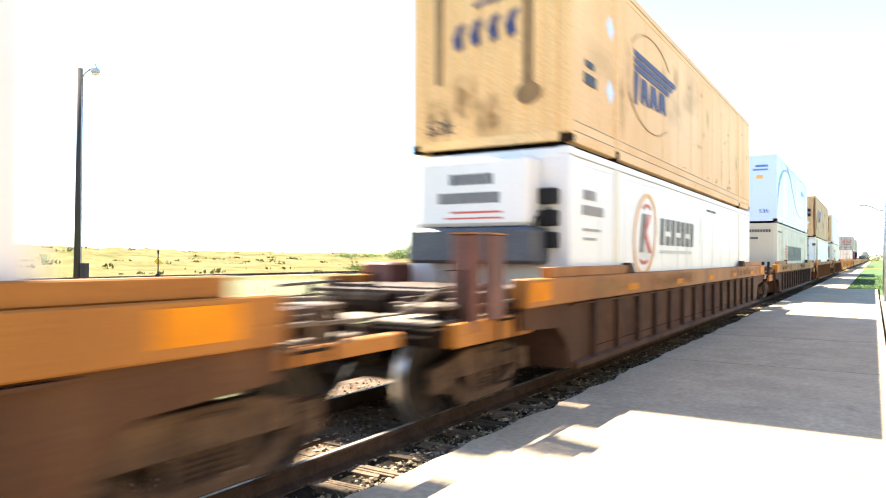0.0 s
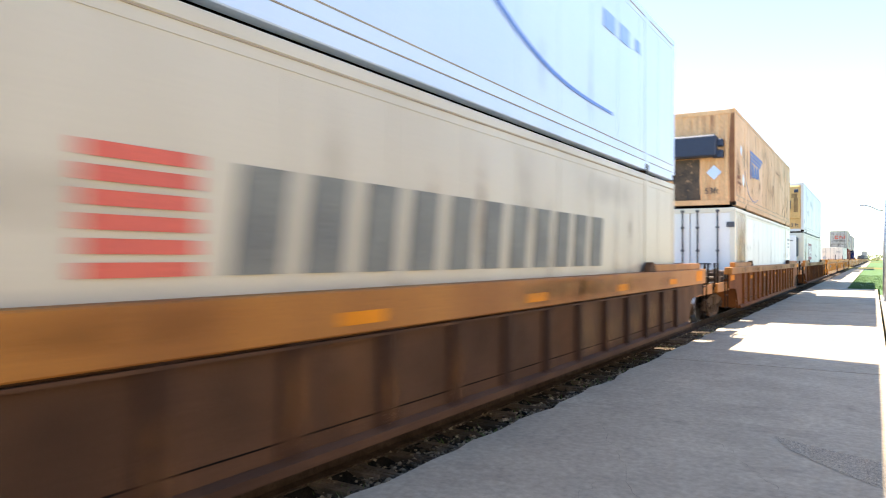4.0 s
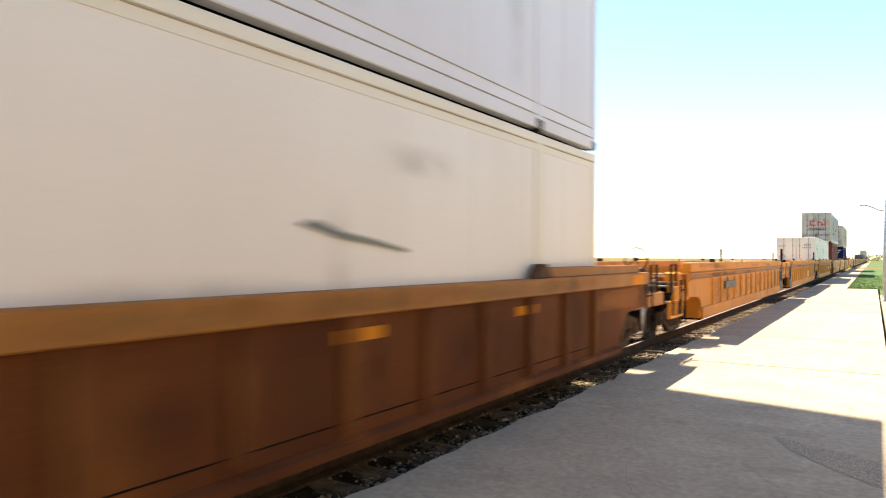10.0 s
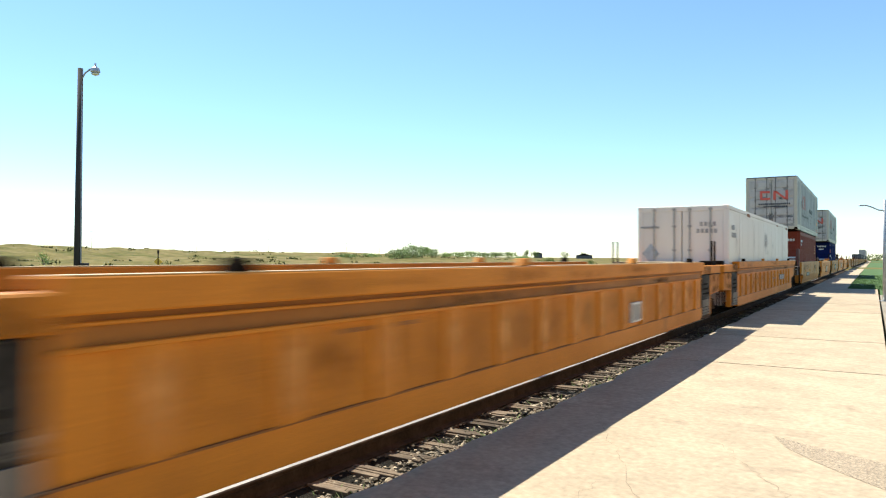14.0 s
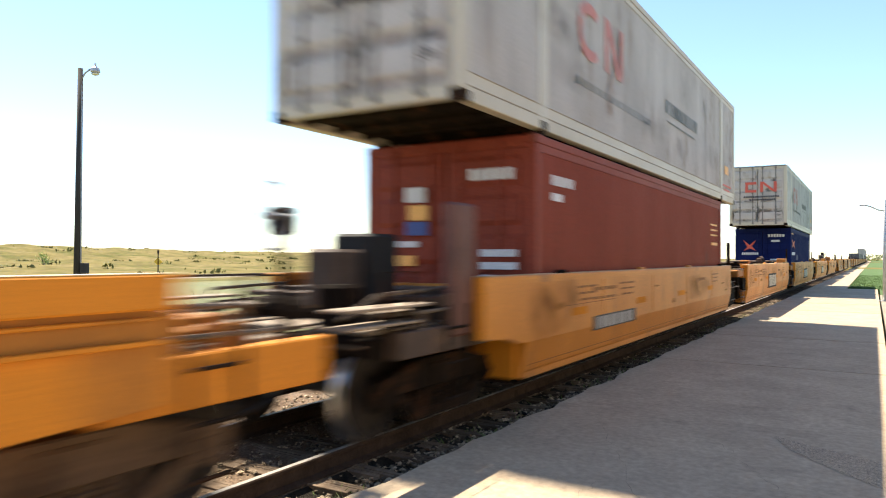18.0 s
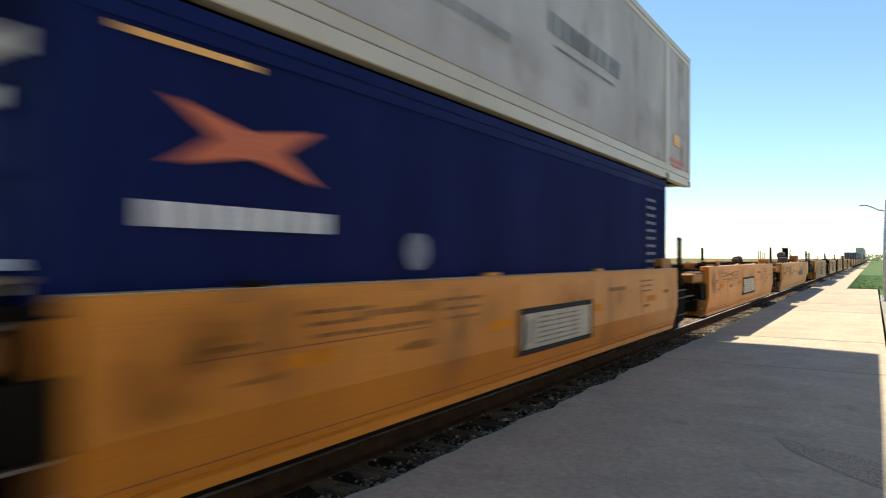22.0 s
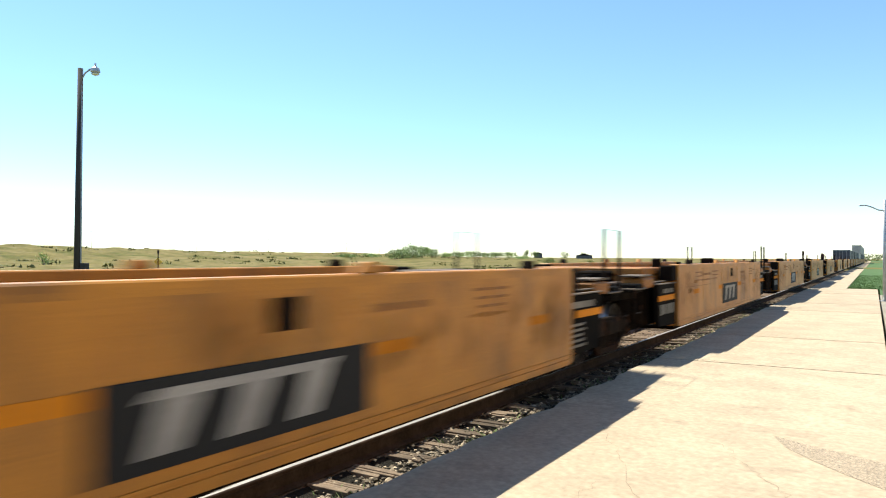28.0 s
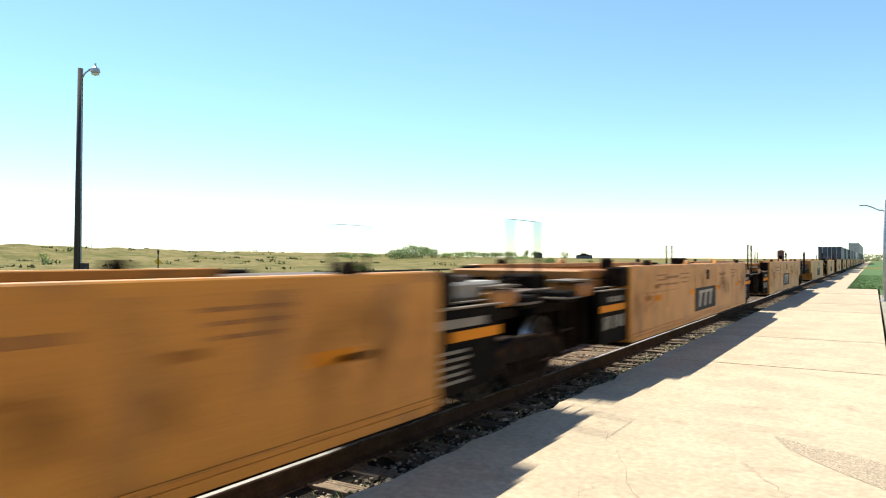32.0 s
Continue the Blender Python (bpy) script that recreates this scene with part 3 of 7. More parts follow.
# ---- trucks, wheels and couplers ----
def wheelset_mesh(r):
    s = Shape()
    s.rod((-1.05, 0, 0), (1.05, 0, 0), 0.075, 12)
    for sg in (-1, 1):
        prof = [(0.69, r * 0.3), (0.69, r - 0.10), (0.70, r + 0.026), (0.72, r + 0.026), (0.735, r + 0.004), (0.82, r), (0.825, r - 0.06), (0.78, r - 0.09), (0.775, r * 0.35), (0.80, r * 0.3)]
        s.lathe([(a * sg, b) for a, b in prof], (0, 0, 0), 28)
    me = s.mesh("wheelset", WHEEL, smooth=False)
    me.materials.append(TREAD)
    for f in me.polygons:
        c = f.center
        if abs(c.x) > 0.70 and math.hypot(c.y, c.z) > r - 0.02:
            f.material_index = 1
    return me


def cap_shape():
    s = Shape()
    s.rod((0.0, 0, 0), (0.06, 0, 0), 0.11, 14)
    s.rod((0.06, 0, 0), (0.085, 0, 0), 0.075, 14)
    for k in range(3):
        a = 2.1 * k
        s.rod((0.06, 0.07 * math.cos(a), 0.07 * math.sin(a)), (0.10, 0.07 * math.cos(a), 0.07 * math.sin(a)), 0.016, 6)
    return s


WHEEL_R = 0.44
WHEELSET = wheelset_mesh(WHEEL_R)


def frame_mesh():
    """A cast three-piece truck's side frame."""
    h = WHEEL_R
    s = Shape()
    # upper bar, lower bar, pedestals and columns, so that the openings stay open
    s.prism([(-1.10, h - 0.02), (1.10, h - 0.02), (1.10, h + 0.13), (0.85, h + 0.17), (0.42, h + 0.27), (-0.42, h + 0.27), (-0.85, h + 0.17), (-1.10, h + 0.13)], -0.06, 0.06, 0)
    s.prism([(-0.50, h - 0.32), (0.50, h - 0.32), (0.86, h - 0.02), (0.72, h - 0.02), (0.42, h - 0.22), (-0.42, h - 0.22), (-0.72, h - 0.02), (-0.86, h - 0.02)], -0.05, 0.05, 0)
    for sg in (-1, 1):
        s.box(-0.05, 0.05, sg * 0.34 - 0.05, sg * 0.34 + 0.05, h - 0.24, h)
        s.box(-0.07, 0.07, sg * 1.03 - 0.06, sg * 1.03 + 0.06, h - 0.13, h)
    return s


CAST_DUSTY = mat("dusty_cast_steel", (0.125, 0.080, 0.052), (0.058, 0.038, 0.026), 0.85, spec=0.1, scale=3, rust=(0.20, 0.125, 0.075), rust_at=0.55, soft_edge=0.2)
coil = []
for q in range(5):
    coil += [(q * 0.042, 0.05), (q * 0.042 + 0.008, 0.07), (q * 0.042 + 0.026, 0.07), (q * 0.042 + 0.034, 0.05)]


def truck_meshes(paint):
    return dict(
        frame=frame_mesh().mesh("side_frame", paint, 0.012),
        bolster=Shape().box(-1.08, 1.08, -0.2, 0.2, WHEEL_R - 0.02, WHEEL_R + 0.22).mesh("bolster", paint, 0.02),
        spring=Shape().lathe(coil, (0, 0, WHEEL_R - 0.22), 10, 2).mesh("spring", paint),
        beam=Shape().box(-0.85, 0.85, -0.05, 0.05, WHEEL_R - 0.16, WHEEL_R - 0.04).mesh("brake_beam", paint, 0.01),
        cap=cap_shape().mesh("bearing_cap", paint))


TRUCKS = {"dusty": truck_meshes(CAST_DUSTY), "black": truck_meshes(CAST)}


def truck(parent, y, finish="black"):
    T = TRUCKS[finish]
    t = part("truck", T["bolster"], CAST, parent, "dusty brown cast-steel truck" if finish == "dusty" else "near-black cast-steel truck")
    t.location = (0, y, RAIL_Z - BODY_Z)
    for sg in (-1, 1):
        f = part("side_frame", T["frame"], CAST, t)
        f.location = (sg * 0.99, 0, 0)
        for dy in (-0.17, 0.0, 0.17):
            g = part("spring", T["spring"], CAST, t)
            g.location = (sg * 0.99, dy, 0)
        w = part("wheelset", WHEELSET, WHEEL, t)
        w.location = (0, sg * 0.89, WHEEL_R)
        b = part("brake_beam", T["beam"], CAST, t)
        b.location = (0, sg * 0.36, 0)
        for sx in (-1, 1):
            c = part("bearing_cap", T["cap"], CAST, t)
            c.matrix_local = pose(sx * 1.0, sg * 0.89, WHEEL_R, 0, 0, 0 if sx > 0 else 180)
    return t


def coupler(parent, y, sg):
    """Knuckle coupler that reaches to y; sg is the way that it points."""
    s = Shape()
    s.box(-0.09, 0.09, min(y - sg * 0.75, y - sg * 0.1), max(y - sg * 0.75, y - sg * 0.1), 0.72, 0.96)
    s.prism([(-0.17, y - sg * 0.16), (0.17, y - sg * 0.16), (0.19, y + sg * 0.02), (0.06, y + sg * 0.1), (-0.02, y - sg * 0.02), (-0.15, y + sg * 0.06)][::sg], 0.68, 1.0, 2)
    c = part("coupler", s, CAST, parent, bevel=0.015)
    hose = Shape().pipe([(0.3, y - sg * 0.5, 0.72), (0.32, y - sg * 0.25, 0.5), (0.26, y - sg * 0.05, 0.42), (0.2, y + sg * 0.08, 0.5)], 0.022)
    part("air_hose", hose, BLACK, parent)
    lev = Shape().pipe([(0.15, y - sg * 0.3, 0.95), (0.6, y - sg * 0.42, 0.98), (1.2, y - sg * 0.45, 0.98), (1.25, y - sg * 0.45, 0.8)], 0.014)
    part("uncoupling_lever", lev, CAST, parent)
    return c


# ---- well cars ----
HW = 1.49


def hoop(parent, x, y, top, low=1.45, wide=0.34):
    s = Shape()
    for dy in (-wide / 2, wide / 2):
        s.rod((x, y + dy, low), (x, y + dy, top), 0.026, 6)
    s.rod((x, y - wide / 2, top), (x, y + wide / 2, top), 0.004, 6)
    return part("handrail", s, CAST, parent)


def brake_wheel(parent, x, y, z, r=0.28, paint=CAST):
    s = Shape()
    for k in range(16):
        a, b = 2 * math.pi * k / 16, 2 * math.pi * (k + 1) / 16
        s.rod((x + r * math.cos(a), y, z + r * math.sin(a)), (x + r * math.cos(b), y, z + r * math.sin(b)), 0.014, 6)
    for k in range(5):
        a = 2 * math.pi * k / 5
        s.rod((x, y + 0.03, z), (x + r * math.cos(a), y, z + r * math.sin(a)), 0.010, 5)
    s.rod((x, y - 0.1, z), (x, y + 0.06, z), 0.035, 8)
    return part("brake_wheel", s, paint, parent)


def side_bars(parent, y, z, widths, h, material=INK, x=HW, name="lettering"):
    """Rows of unreadable lettering as plain bars on the near side; widths runs towards +y."""
    s = Shape()
    for w, gap in widths:
        s.box(x, x + 0.004, y, y + w, z, z + h)
        y += w + gap
    return part(name, s, material, parent)


def end_platform(car, sg, body, reach, side_mat, deck_mat, slim=False):
    """The deck, sills and steps over a truck at a coupled end. body: where the well's side stops; reach: the coupler's face."""
    def yy(a, b):
        return min(sg * a, sg * b), max(sg * a, sg * b)
    ribbed = side_mat is CAR_YELLOW
    d0, d1 = yy(body - 0.95, body + 0.12)
    part("upper_deck", Shape().box(-1.25, 1.25, d0, d1, 1.16, 1.40), deck_mat, car, bevel=0.015)
    for k, (a, z, h, w) in enumerate(((body + 0.28, 1.37, 0.05, 0.10), (body + 0.46, 1.37, 0.05, 0.10), (body + 0.62, 1.24, 0.14, 0.12))):
        part("deck_bar", Shape().box(-1.22, 1.22, *yy(a, a + w), z - h, z), deck_mat, car, bevel=0.008)
    for x in (-0.9, -0.3, 0.3, 0.9):
        part("deck_bearer", Shape().box(x - 0.04, x + 0.04, *yy(body, body + 0.72), 1.05, 1.30), deck_mat, car, bevel=0.008)
    d0, d1 = yy(body + 0.2, reach - 0.55)
    for x0, x1 in ((-1.2, -0.45), (-0.30, 0.30), (0.45, 1.2)):
        part("end_deck", Shape().box(x0, x1, d0, d1, *((1.15, 1.19) if ribbed else (1.08, 1.12))), DECK_PALE, car, bevel=0.008)
    for sx in (-1, 1):
        d0, d1 = yy(body - 0.4, reach - (0.2 if sg > 0 else 0.75))
        s = Shape().box(min(sx * 1.2, sx * 1.36), max(sx * 1.2, sx * 1.36), d0, d1, *((0.84, 1.165) if ribbed else (0.975, 1.10) if slim and sg > 0 else (0.86, 1.10)))
        part("side_sill", s, side_mat, car, bevel=0.012)
        st = Shape()
        y0 = sg * (body + 0.35)
        for dy in (-0.2, 0.2):
            st.rod((sx * 1.40, y0 + dy, 0.40), (sx * 1.40, y0 + dy, 1.30), 0.016, 6)
        for z in (0.42, 0.75, 1.08):
            st.rod((sx * 1.40, y0 - 0.2, z), (sx * 1.40, y0 + 0.2, z), 0.014, 6)
        part("ladder", st, CAST, car)
        pl = Shape()
        pl.box(min(sx * 0.5, sx * 1.2), max(sx * 0.5, sx * 1.2), *yy(body + 0.15, body + 0.25), 1.06, 1.42)
        part("end_post", pl, deck_mat, car, bevel=0.01)
        rail = Shape().rod((sx * 1.33, sg * (body - 0.05), 1.27), (sx * 1.33, sg * (body + 0.95), 1.25), 0.018, 6)
        rail.rod((sx * 1.33, sg * (body + 0.92), 1.05), (sx * 1.33, sg * (body + 0.92), 1.27), 0.018, 6)
        part("grab_rail", rail, LEDGE, car)
        part("side_post", Shape().box(min(sx * 1.27, sx * 1.35), max(sx * 1.27, sx * 1.35), *yy(body + 0.42, body + 0.50), 1.08, 1.40), deck_mat, car, bevel=0.008)
        part("pipe", Shape().pipe([(sx * 1.1, sg * (body + 0.1), 1.44), (sx * 1.08, sg * (reach - 0.8), 1.41), (sx * 0.9, sg * (reach - 0.5), 1.2)], 0.02), LEDGE, car)
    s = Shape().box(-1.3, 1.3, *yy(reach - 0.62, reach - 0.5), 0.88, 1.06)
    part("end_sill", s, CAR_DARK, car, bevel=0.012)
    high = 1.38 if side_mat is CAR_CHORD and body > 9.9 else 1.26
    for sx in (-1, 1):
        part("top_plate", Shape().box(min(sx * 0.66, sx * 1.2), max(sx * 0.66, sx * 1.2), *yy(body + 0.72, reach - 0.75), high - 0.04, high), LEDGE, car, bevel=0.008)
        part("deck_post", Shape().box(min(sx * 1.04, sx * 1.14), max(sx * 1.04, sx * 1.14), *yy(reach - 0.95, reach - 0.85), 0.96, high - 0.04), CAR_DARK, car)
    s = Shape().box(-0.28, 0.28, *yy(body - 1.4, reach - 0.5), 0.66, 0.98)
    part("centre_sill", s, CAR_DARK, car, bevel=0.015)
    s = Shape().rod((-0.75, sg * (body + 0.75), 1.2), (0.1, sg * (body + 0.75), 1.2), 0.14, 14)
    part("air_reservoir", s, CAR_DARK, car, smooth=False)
    if ribbed and sg < 0:
        for sx in (-1, 1):
            fr = Shape()
            a0, a1 = sg * (body + 0.45), sg * (body + 1.48)
            lo, hi = min(a0, a1), max(a0, a1)
            fr.box(min(sx * 1.36, sx * 1.42), max(sx * 1.36, sx * 1.42), lo, hi, 0.55, 0.60)
            for yk in (lo, (lo + hi) / 2 - 0.03, hi - 0.06):
                fr.box(min(sx * 1.36, sx * 1.42), max(sx * 1.36, sx * 1.42), yk, yk + 0.06, 0.60, 0.90)
            part("step", fr, CAR_YELLOW, car, "yellow step frame", bevel=0.008)
            part("worn_top", Shape().box(min(sx * 0.7, sx * 1.24), max(sx * 0.7, sx * 1.24), *yy(body - 0.4, body + 0.1), 1.402, 1.412), WORN_SUNLIT_TOP, car)
    if side_mat is DECK_BROWN:
        for sx in (-1, 1):
            for z, a0, a1 in ((1.31, 0.9, 2.0), (1.17, 1.05, 1.95)):
                part("top_plate", Shape().box(min(sx * 1.12, sx * 1.38), max(sx * 1.12, sx * 1.38), *yy(body + a0 - 0.1, body + a1), z, z + 0.025), DECK_PALE, car, bevel=0.005)
    coupler(car, sg * reach, sg)
    truck(car, sg * (reach - 1.95), "dusty" if side_mat is CAR_CHORD or side_mat is CAR_YELLOW else "black")
    hoop(car, 1.32, sg * (reach - 0.75), 1.62, 1.0, 0.4)


def joint_end(car, sg, body, reach, side_mat, panel_mat, stripe, own_truck, posts):
    """The end of a unit that shares its truck with the next one. stripe: a plate-sided unit with orange stripes."""
    def yy(a, b):
        return min(sg * a, sg * b), max(sg * a, sg * b)

    def xx(sx, a, b):
        return min(sx * a, sx * b), max(sx * a, sx * b)
    yellow = side_mat is CAR_YELLOW
    if yellow:
        pe, p0, p1 = body + 1.0, 0.40, 1.36
    elif stripe:
        pe, p0, p1 = body + 1.32, 0.44, 1.25
    else:
        pe, p0, p1 = (body + 0.62, 0.76, 1.15) if sg < 0 else (body + 0.95, 0.42, 1.05)
    for sx in (-1, 1):
        s = Shape().prism([(sg * body, p0), (sg * (pe - 0.08), p0 + 0.04), (sg * pe, p1), (sg * body, p1)][::sg], *xx(sx, 1.34, 1.43), 0)
        p = part("end_panel", s, END_SCUFF if yellow else panel_mat, car, "dark end panel", bevel=0.01)
        if sx > 0 and stripe:
            part("reflector", Shape().box(1.43, 1.444, *yy(body + (0.14 if sg < 0 else 0.30), body + 1.3), 0.945, 1.045), REFLECT, p, "orange reflective stripe")
            if sg < 0:
                for k, w in enumerate((0.15, 0.17, 0.10, 0.18, 0.15)):
                    part("lettering", Shape().box(1.43, 1.434, *yy(body + 0.16 + 0.21 * k, body + 0.16 + 0.21 * k + w), 0.68 + 0.012 * (k % 2), 0.875), LETTER_PALE, p)
                for k in range(4):
                    part("lettering", Shape().box(1.43, 1.434, *yy(body + 0.22 + 0.19 * k, body + 0.36 + 0.19 * k), 1.085, 1.165), LOUVRE, p)
            else:
                for k in range(5):
                    part("louvre", Shape().box(1.43, 1.448, *yy(body + 0.12, body + 0.62 - 0.05 * (k % 3)), 0.56 + 0.07 * k, 0.592 + 0.07 * k), LOUVRE, p)
                part("lettering", Shape().box(1.43, 1.434, *yy(body + 0.1, body + 1.0), 1.075, 1.16), LOUVRE, p)
        elif sx > 0 and yellow:
            for k, (za, zb) in enumerate(((0.43, 0.465), (0.485, 0.53), (0.55, 0.60), (0.62, 0.78))):
                part("louvre", Shape().box(1.43, 1.448, *yy(body + 0.06, body + 0.90 - 0.03 * k), za, zb), LOUVRE, p)
            for k in range(3):
                part("louvre", Shape().box(1.43, 1.44, *yy(body + 0.1 + 0.1 * k, body + 0.85 - 0.08 * k), 0.90 + 0.11 * k, 0.94 + 0.11 * k), END_GREY, p)
        if yellow:
            s = Shape().box(*xx(sx, 1.16, 1.45), *yy(body - 0.1, reach - 0.3), 1.37, 1.57)
            part("side_sill", s, side_mat, car, bevel=0.015)
            s = Shape().prism([(sg * pe, 0.80), (sg * (pe + 0.12), 0.86), (sg * (reach - 0.3), 0.90), (sg * (reach - 0.3), 1.36), (sg * pe, 1.36)][::sg], *xx(sx, 1.0, 1.43), 0)
            part("end_block", s, side_mat, car, bevel=0.02)
            s = Shape().prism([(sg * pe, 0.40), (sg * (pe + 0.10), 0.40), (sg * (pe + 0.10), 0.85), (sg * pe, 0.80)][::sg], *xx(sx, 1.30, 1.43), 0)
            part("corner_plate", s, side_mat, car)
            if sx > 0:
                mid, far = sg * (body + 0.45), sg * (pe + reach - 0.3) / 2
                for k in range(2):
                    stain(car, 1.4515 + 0.0006 * k, mid, 1.47, 1.4 - 0.2 * k, 0.28, STAIN_SOOT_SHADE)
                for k, (dy, z, w, h, film) in enumerate(((0.0, 1.28, 1.3, 0.2, STAIN_SOOT_SHADE), (0.0, 1.10, 1.5, 0.64, STAIN_SOOT_SHADE), (0.1, 0.98, 1.1, 0.14, STAIN_SOOT_SHADE))):
                    stain(car, 1.4315 + 0.0006 * k, far + dy, z, w, h, film)
                part("ledge", Shape().box(1.40, 1.456, *yy(pe + 0.02, reach - 0.32), 1.352, 1.372), END_SCUFF, car)
            continue
        part("side_sill", Shape().box(*xx(sx, 0.80, 1.0), *yy(body + 0.1, reach - 0.3), 1.0, 1.30), CAR_DARK, car, bevel=0.015)
        if stripe:
            for z, x0, x1 in ((1.252, 1.36, 1.445), (1.29, 1.27, 1.33)):
                part("ledge", Shape().box(*xx(sx, x0, x1), *yy(body, body + 1.36), z, z + 0.018), LEDGE, car, bevel=0.004)
            part("corner_post", Shape().box(*xx(sx, 1.20, 1.45), *yy(body - 0.03, body + 0.36), 1.30, 1.60), CAR_DARK, car, bevel=0.02)
            part("valve_cover", Shape().box(*xx(sx, 0.95, 1.34), *yy(body + 1.28, body + 1.95), 1.20, 1.39), CAR_CHORD, car, "ochre valve box with a pale lid", bevel=0.03)
            part("lid", Shape().box(*xx(sx, 0.92, 1.30), *yy(body + 1.30, body + 2.05), 1.41, 1.44), LEDGE, car, bevel=0.006)
            part("step_plate", Shape().box(*xx(sx, 1.02, 1.38), *yy(body + 1.85, body + 2.5), 1.20, 1.225), LEDGE, car, bevel=0.006)
        elif sg < 0:
            part("valve_cover", Shape().box(*xx(sx, 1.05, 1.41), *yy(body + 0.34, body + 1.32), 1.19, 1.40), CAR_CHORD, car, "ochre valve box on the joint", bevel=0.03)
            part("lid", Shape().box(*xx(sx, 1.02, 1.42), *yy(body + 0.30, body + 0.95), 1.402, 1.43), LEDGE, car, bevel=0.006)
            rungs = Shape()
            for z in (0.40, 0.56, 0.74):
                rungs.box(*xx(sx, 1.36, 1.43), *yy(body + 0.06, body + 0.66), z, z + 0.022)
            for dy in (0.06, 0.64):
                rungs.box(*xx(sx, 1.385, 1.405), *yy(body + dy, body + dy + 0.02), 0.40, 0.78)
            part("step", rungs, LEDGE, car, bevel=0.003)
        else:
            for z, x0, x1, ya, yb in ((0.925, 1.34, 1.46, 0.3, 1.68), (1.07, 1.35, 1.42, 0.3, 1.15)):
                part("ledge", Shape().box(*xx(sx, x0, x1), *yy(body + ya, body + yb), z, z + 0.02), LEDGE, car, bevel=0.004)
            part("grab_rail", Shape().rod((sx * 1.42, sg * (body + 0.3), 0.59), (sx * 1.42, sg * (body + 1.05), 0.59), 0.016, 6), LEDGE, car)
            part("corner_post", Shape().box(*xx(sx, 1.28, 1.42), *yy(body - 0.03, body + 0.14), 1.05, 1.52), CAR_DARK, car, bevel=0.01)
            part("top_pipe", Shape().pipe([(sx * 1.2, sg * (body + 0.1), 1.36), (sx * 1.2, sg * (reach - 0.4), 1.34)], 0.035), GRATE, car)
    if stripe:
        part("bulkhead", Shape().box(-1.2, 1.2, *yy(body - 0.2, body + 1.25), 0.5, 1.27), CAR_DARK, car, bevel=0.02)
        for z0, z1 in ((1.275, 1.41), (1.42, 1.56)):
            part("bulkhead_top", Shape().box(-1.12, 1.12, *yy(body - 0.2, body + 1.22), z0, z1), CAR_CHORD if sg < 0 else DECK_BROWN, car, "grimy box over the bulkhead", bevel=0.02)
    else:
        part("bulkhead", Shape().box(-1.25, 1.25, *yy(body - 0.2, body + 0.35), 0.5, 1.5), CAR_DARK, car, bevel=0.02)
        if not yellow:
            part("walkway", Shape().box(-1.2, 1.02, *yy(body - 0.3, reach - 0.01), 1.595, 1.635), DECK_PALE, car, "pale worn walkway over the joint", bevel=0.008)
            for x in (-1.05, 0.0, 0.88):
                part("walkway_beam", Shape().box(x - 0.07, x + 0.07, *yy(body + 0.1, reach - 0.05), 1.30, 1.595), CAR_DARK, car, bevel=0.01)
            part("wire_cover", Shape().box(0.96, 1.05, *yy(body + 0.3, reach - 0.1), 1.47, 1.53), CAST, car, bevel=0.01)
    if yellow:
        part("deck_box", Shape().box(-0.95, 0.55, *yy(body + 0.95, reach - 0.3), 1.30, 1.625), side_mat, car, "yellow box on the joint with a worn lid paled for the sun", bevel=0.015)
        part("lid", Shape().box(-0.97, 0.57, *yy(body + 0.93, reach - 0.28), 1.625, 1.64), WORN_SUNLIT_TOP, car)
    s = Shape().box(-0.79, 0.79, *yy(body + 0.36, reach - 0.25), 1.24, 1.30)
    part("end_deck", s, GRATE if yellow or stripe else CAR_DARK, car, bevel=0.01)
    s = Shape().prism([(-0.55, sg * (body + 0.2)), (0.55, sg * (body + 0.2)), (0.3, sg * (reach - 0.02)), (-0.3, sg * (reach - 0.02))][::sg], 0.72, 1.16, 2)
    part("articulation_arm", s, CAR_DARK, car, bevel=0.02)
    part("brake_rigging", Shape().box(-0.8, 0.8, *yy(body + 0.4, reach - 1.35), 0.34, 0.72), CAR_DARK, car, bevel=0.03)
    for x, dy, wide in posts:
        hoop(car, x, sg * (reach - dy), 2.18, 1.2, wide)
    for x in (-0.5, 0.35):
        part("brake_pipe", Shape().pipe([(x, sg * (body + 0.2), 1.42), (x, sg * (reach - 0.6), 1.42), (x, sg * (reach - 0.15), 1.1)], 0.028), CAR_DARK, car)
    s = Shape().box(1.05, 1.36, *yy(reach - 0.85, reach - 0.45), 1.15 if not yellow else 1.57, 1.30 if not yellow else 1.68)
    part("step_box", s, panel_mat, car, bevel=0.02)
    st = Shape()
    for z in ((0.52, 0.82) if yellow or stripe else (0.82,)):
        st.rod((1.41, sg * (reach - 0.55), z), (1.41, sg * (reach - 0.2), z), 0.014, 6)
    for dy in (0.55, 0.2):
        st.rod((1.41, sg * (reach - dy), 0.5), (1.41, sg * (reach - dy), 1.2 if not yellow else 0.92), 0.014, 6)
    part("step", st, CAST, car)
    if own_truck:
        truck(car, sg * reach, "dusty" if yellow else "black")


BROWN = ("brown_well", "rust_well", "tawny_well")
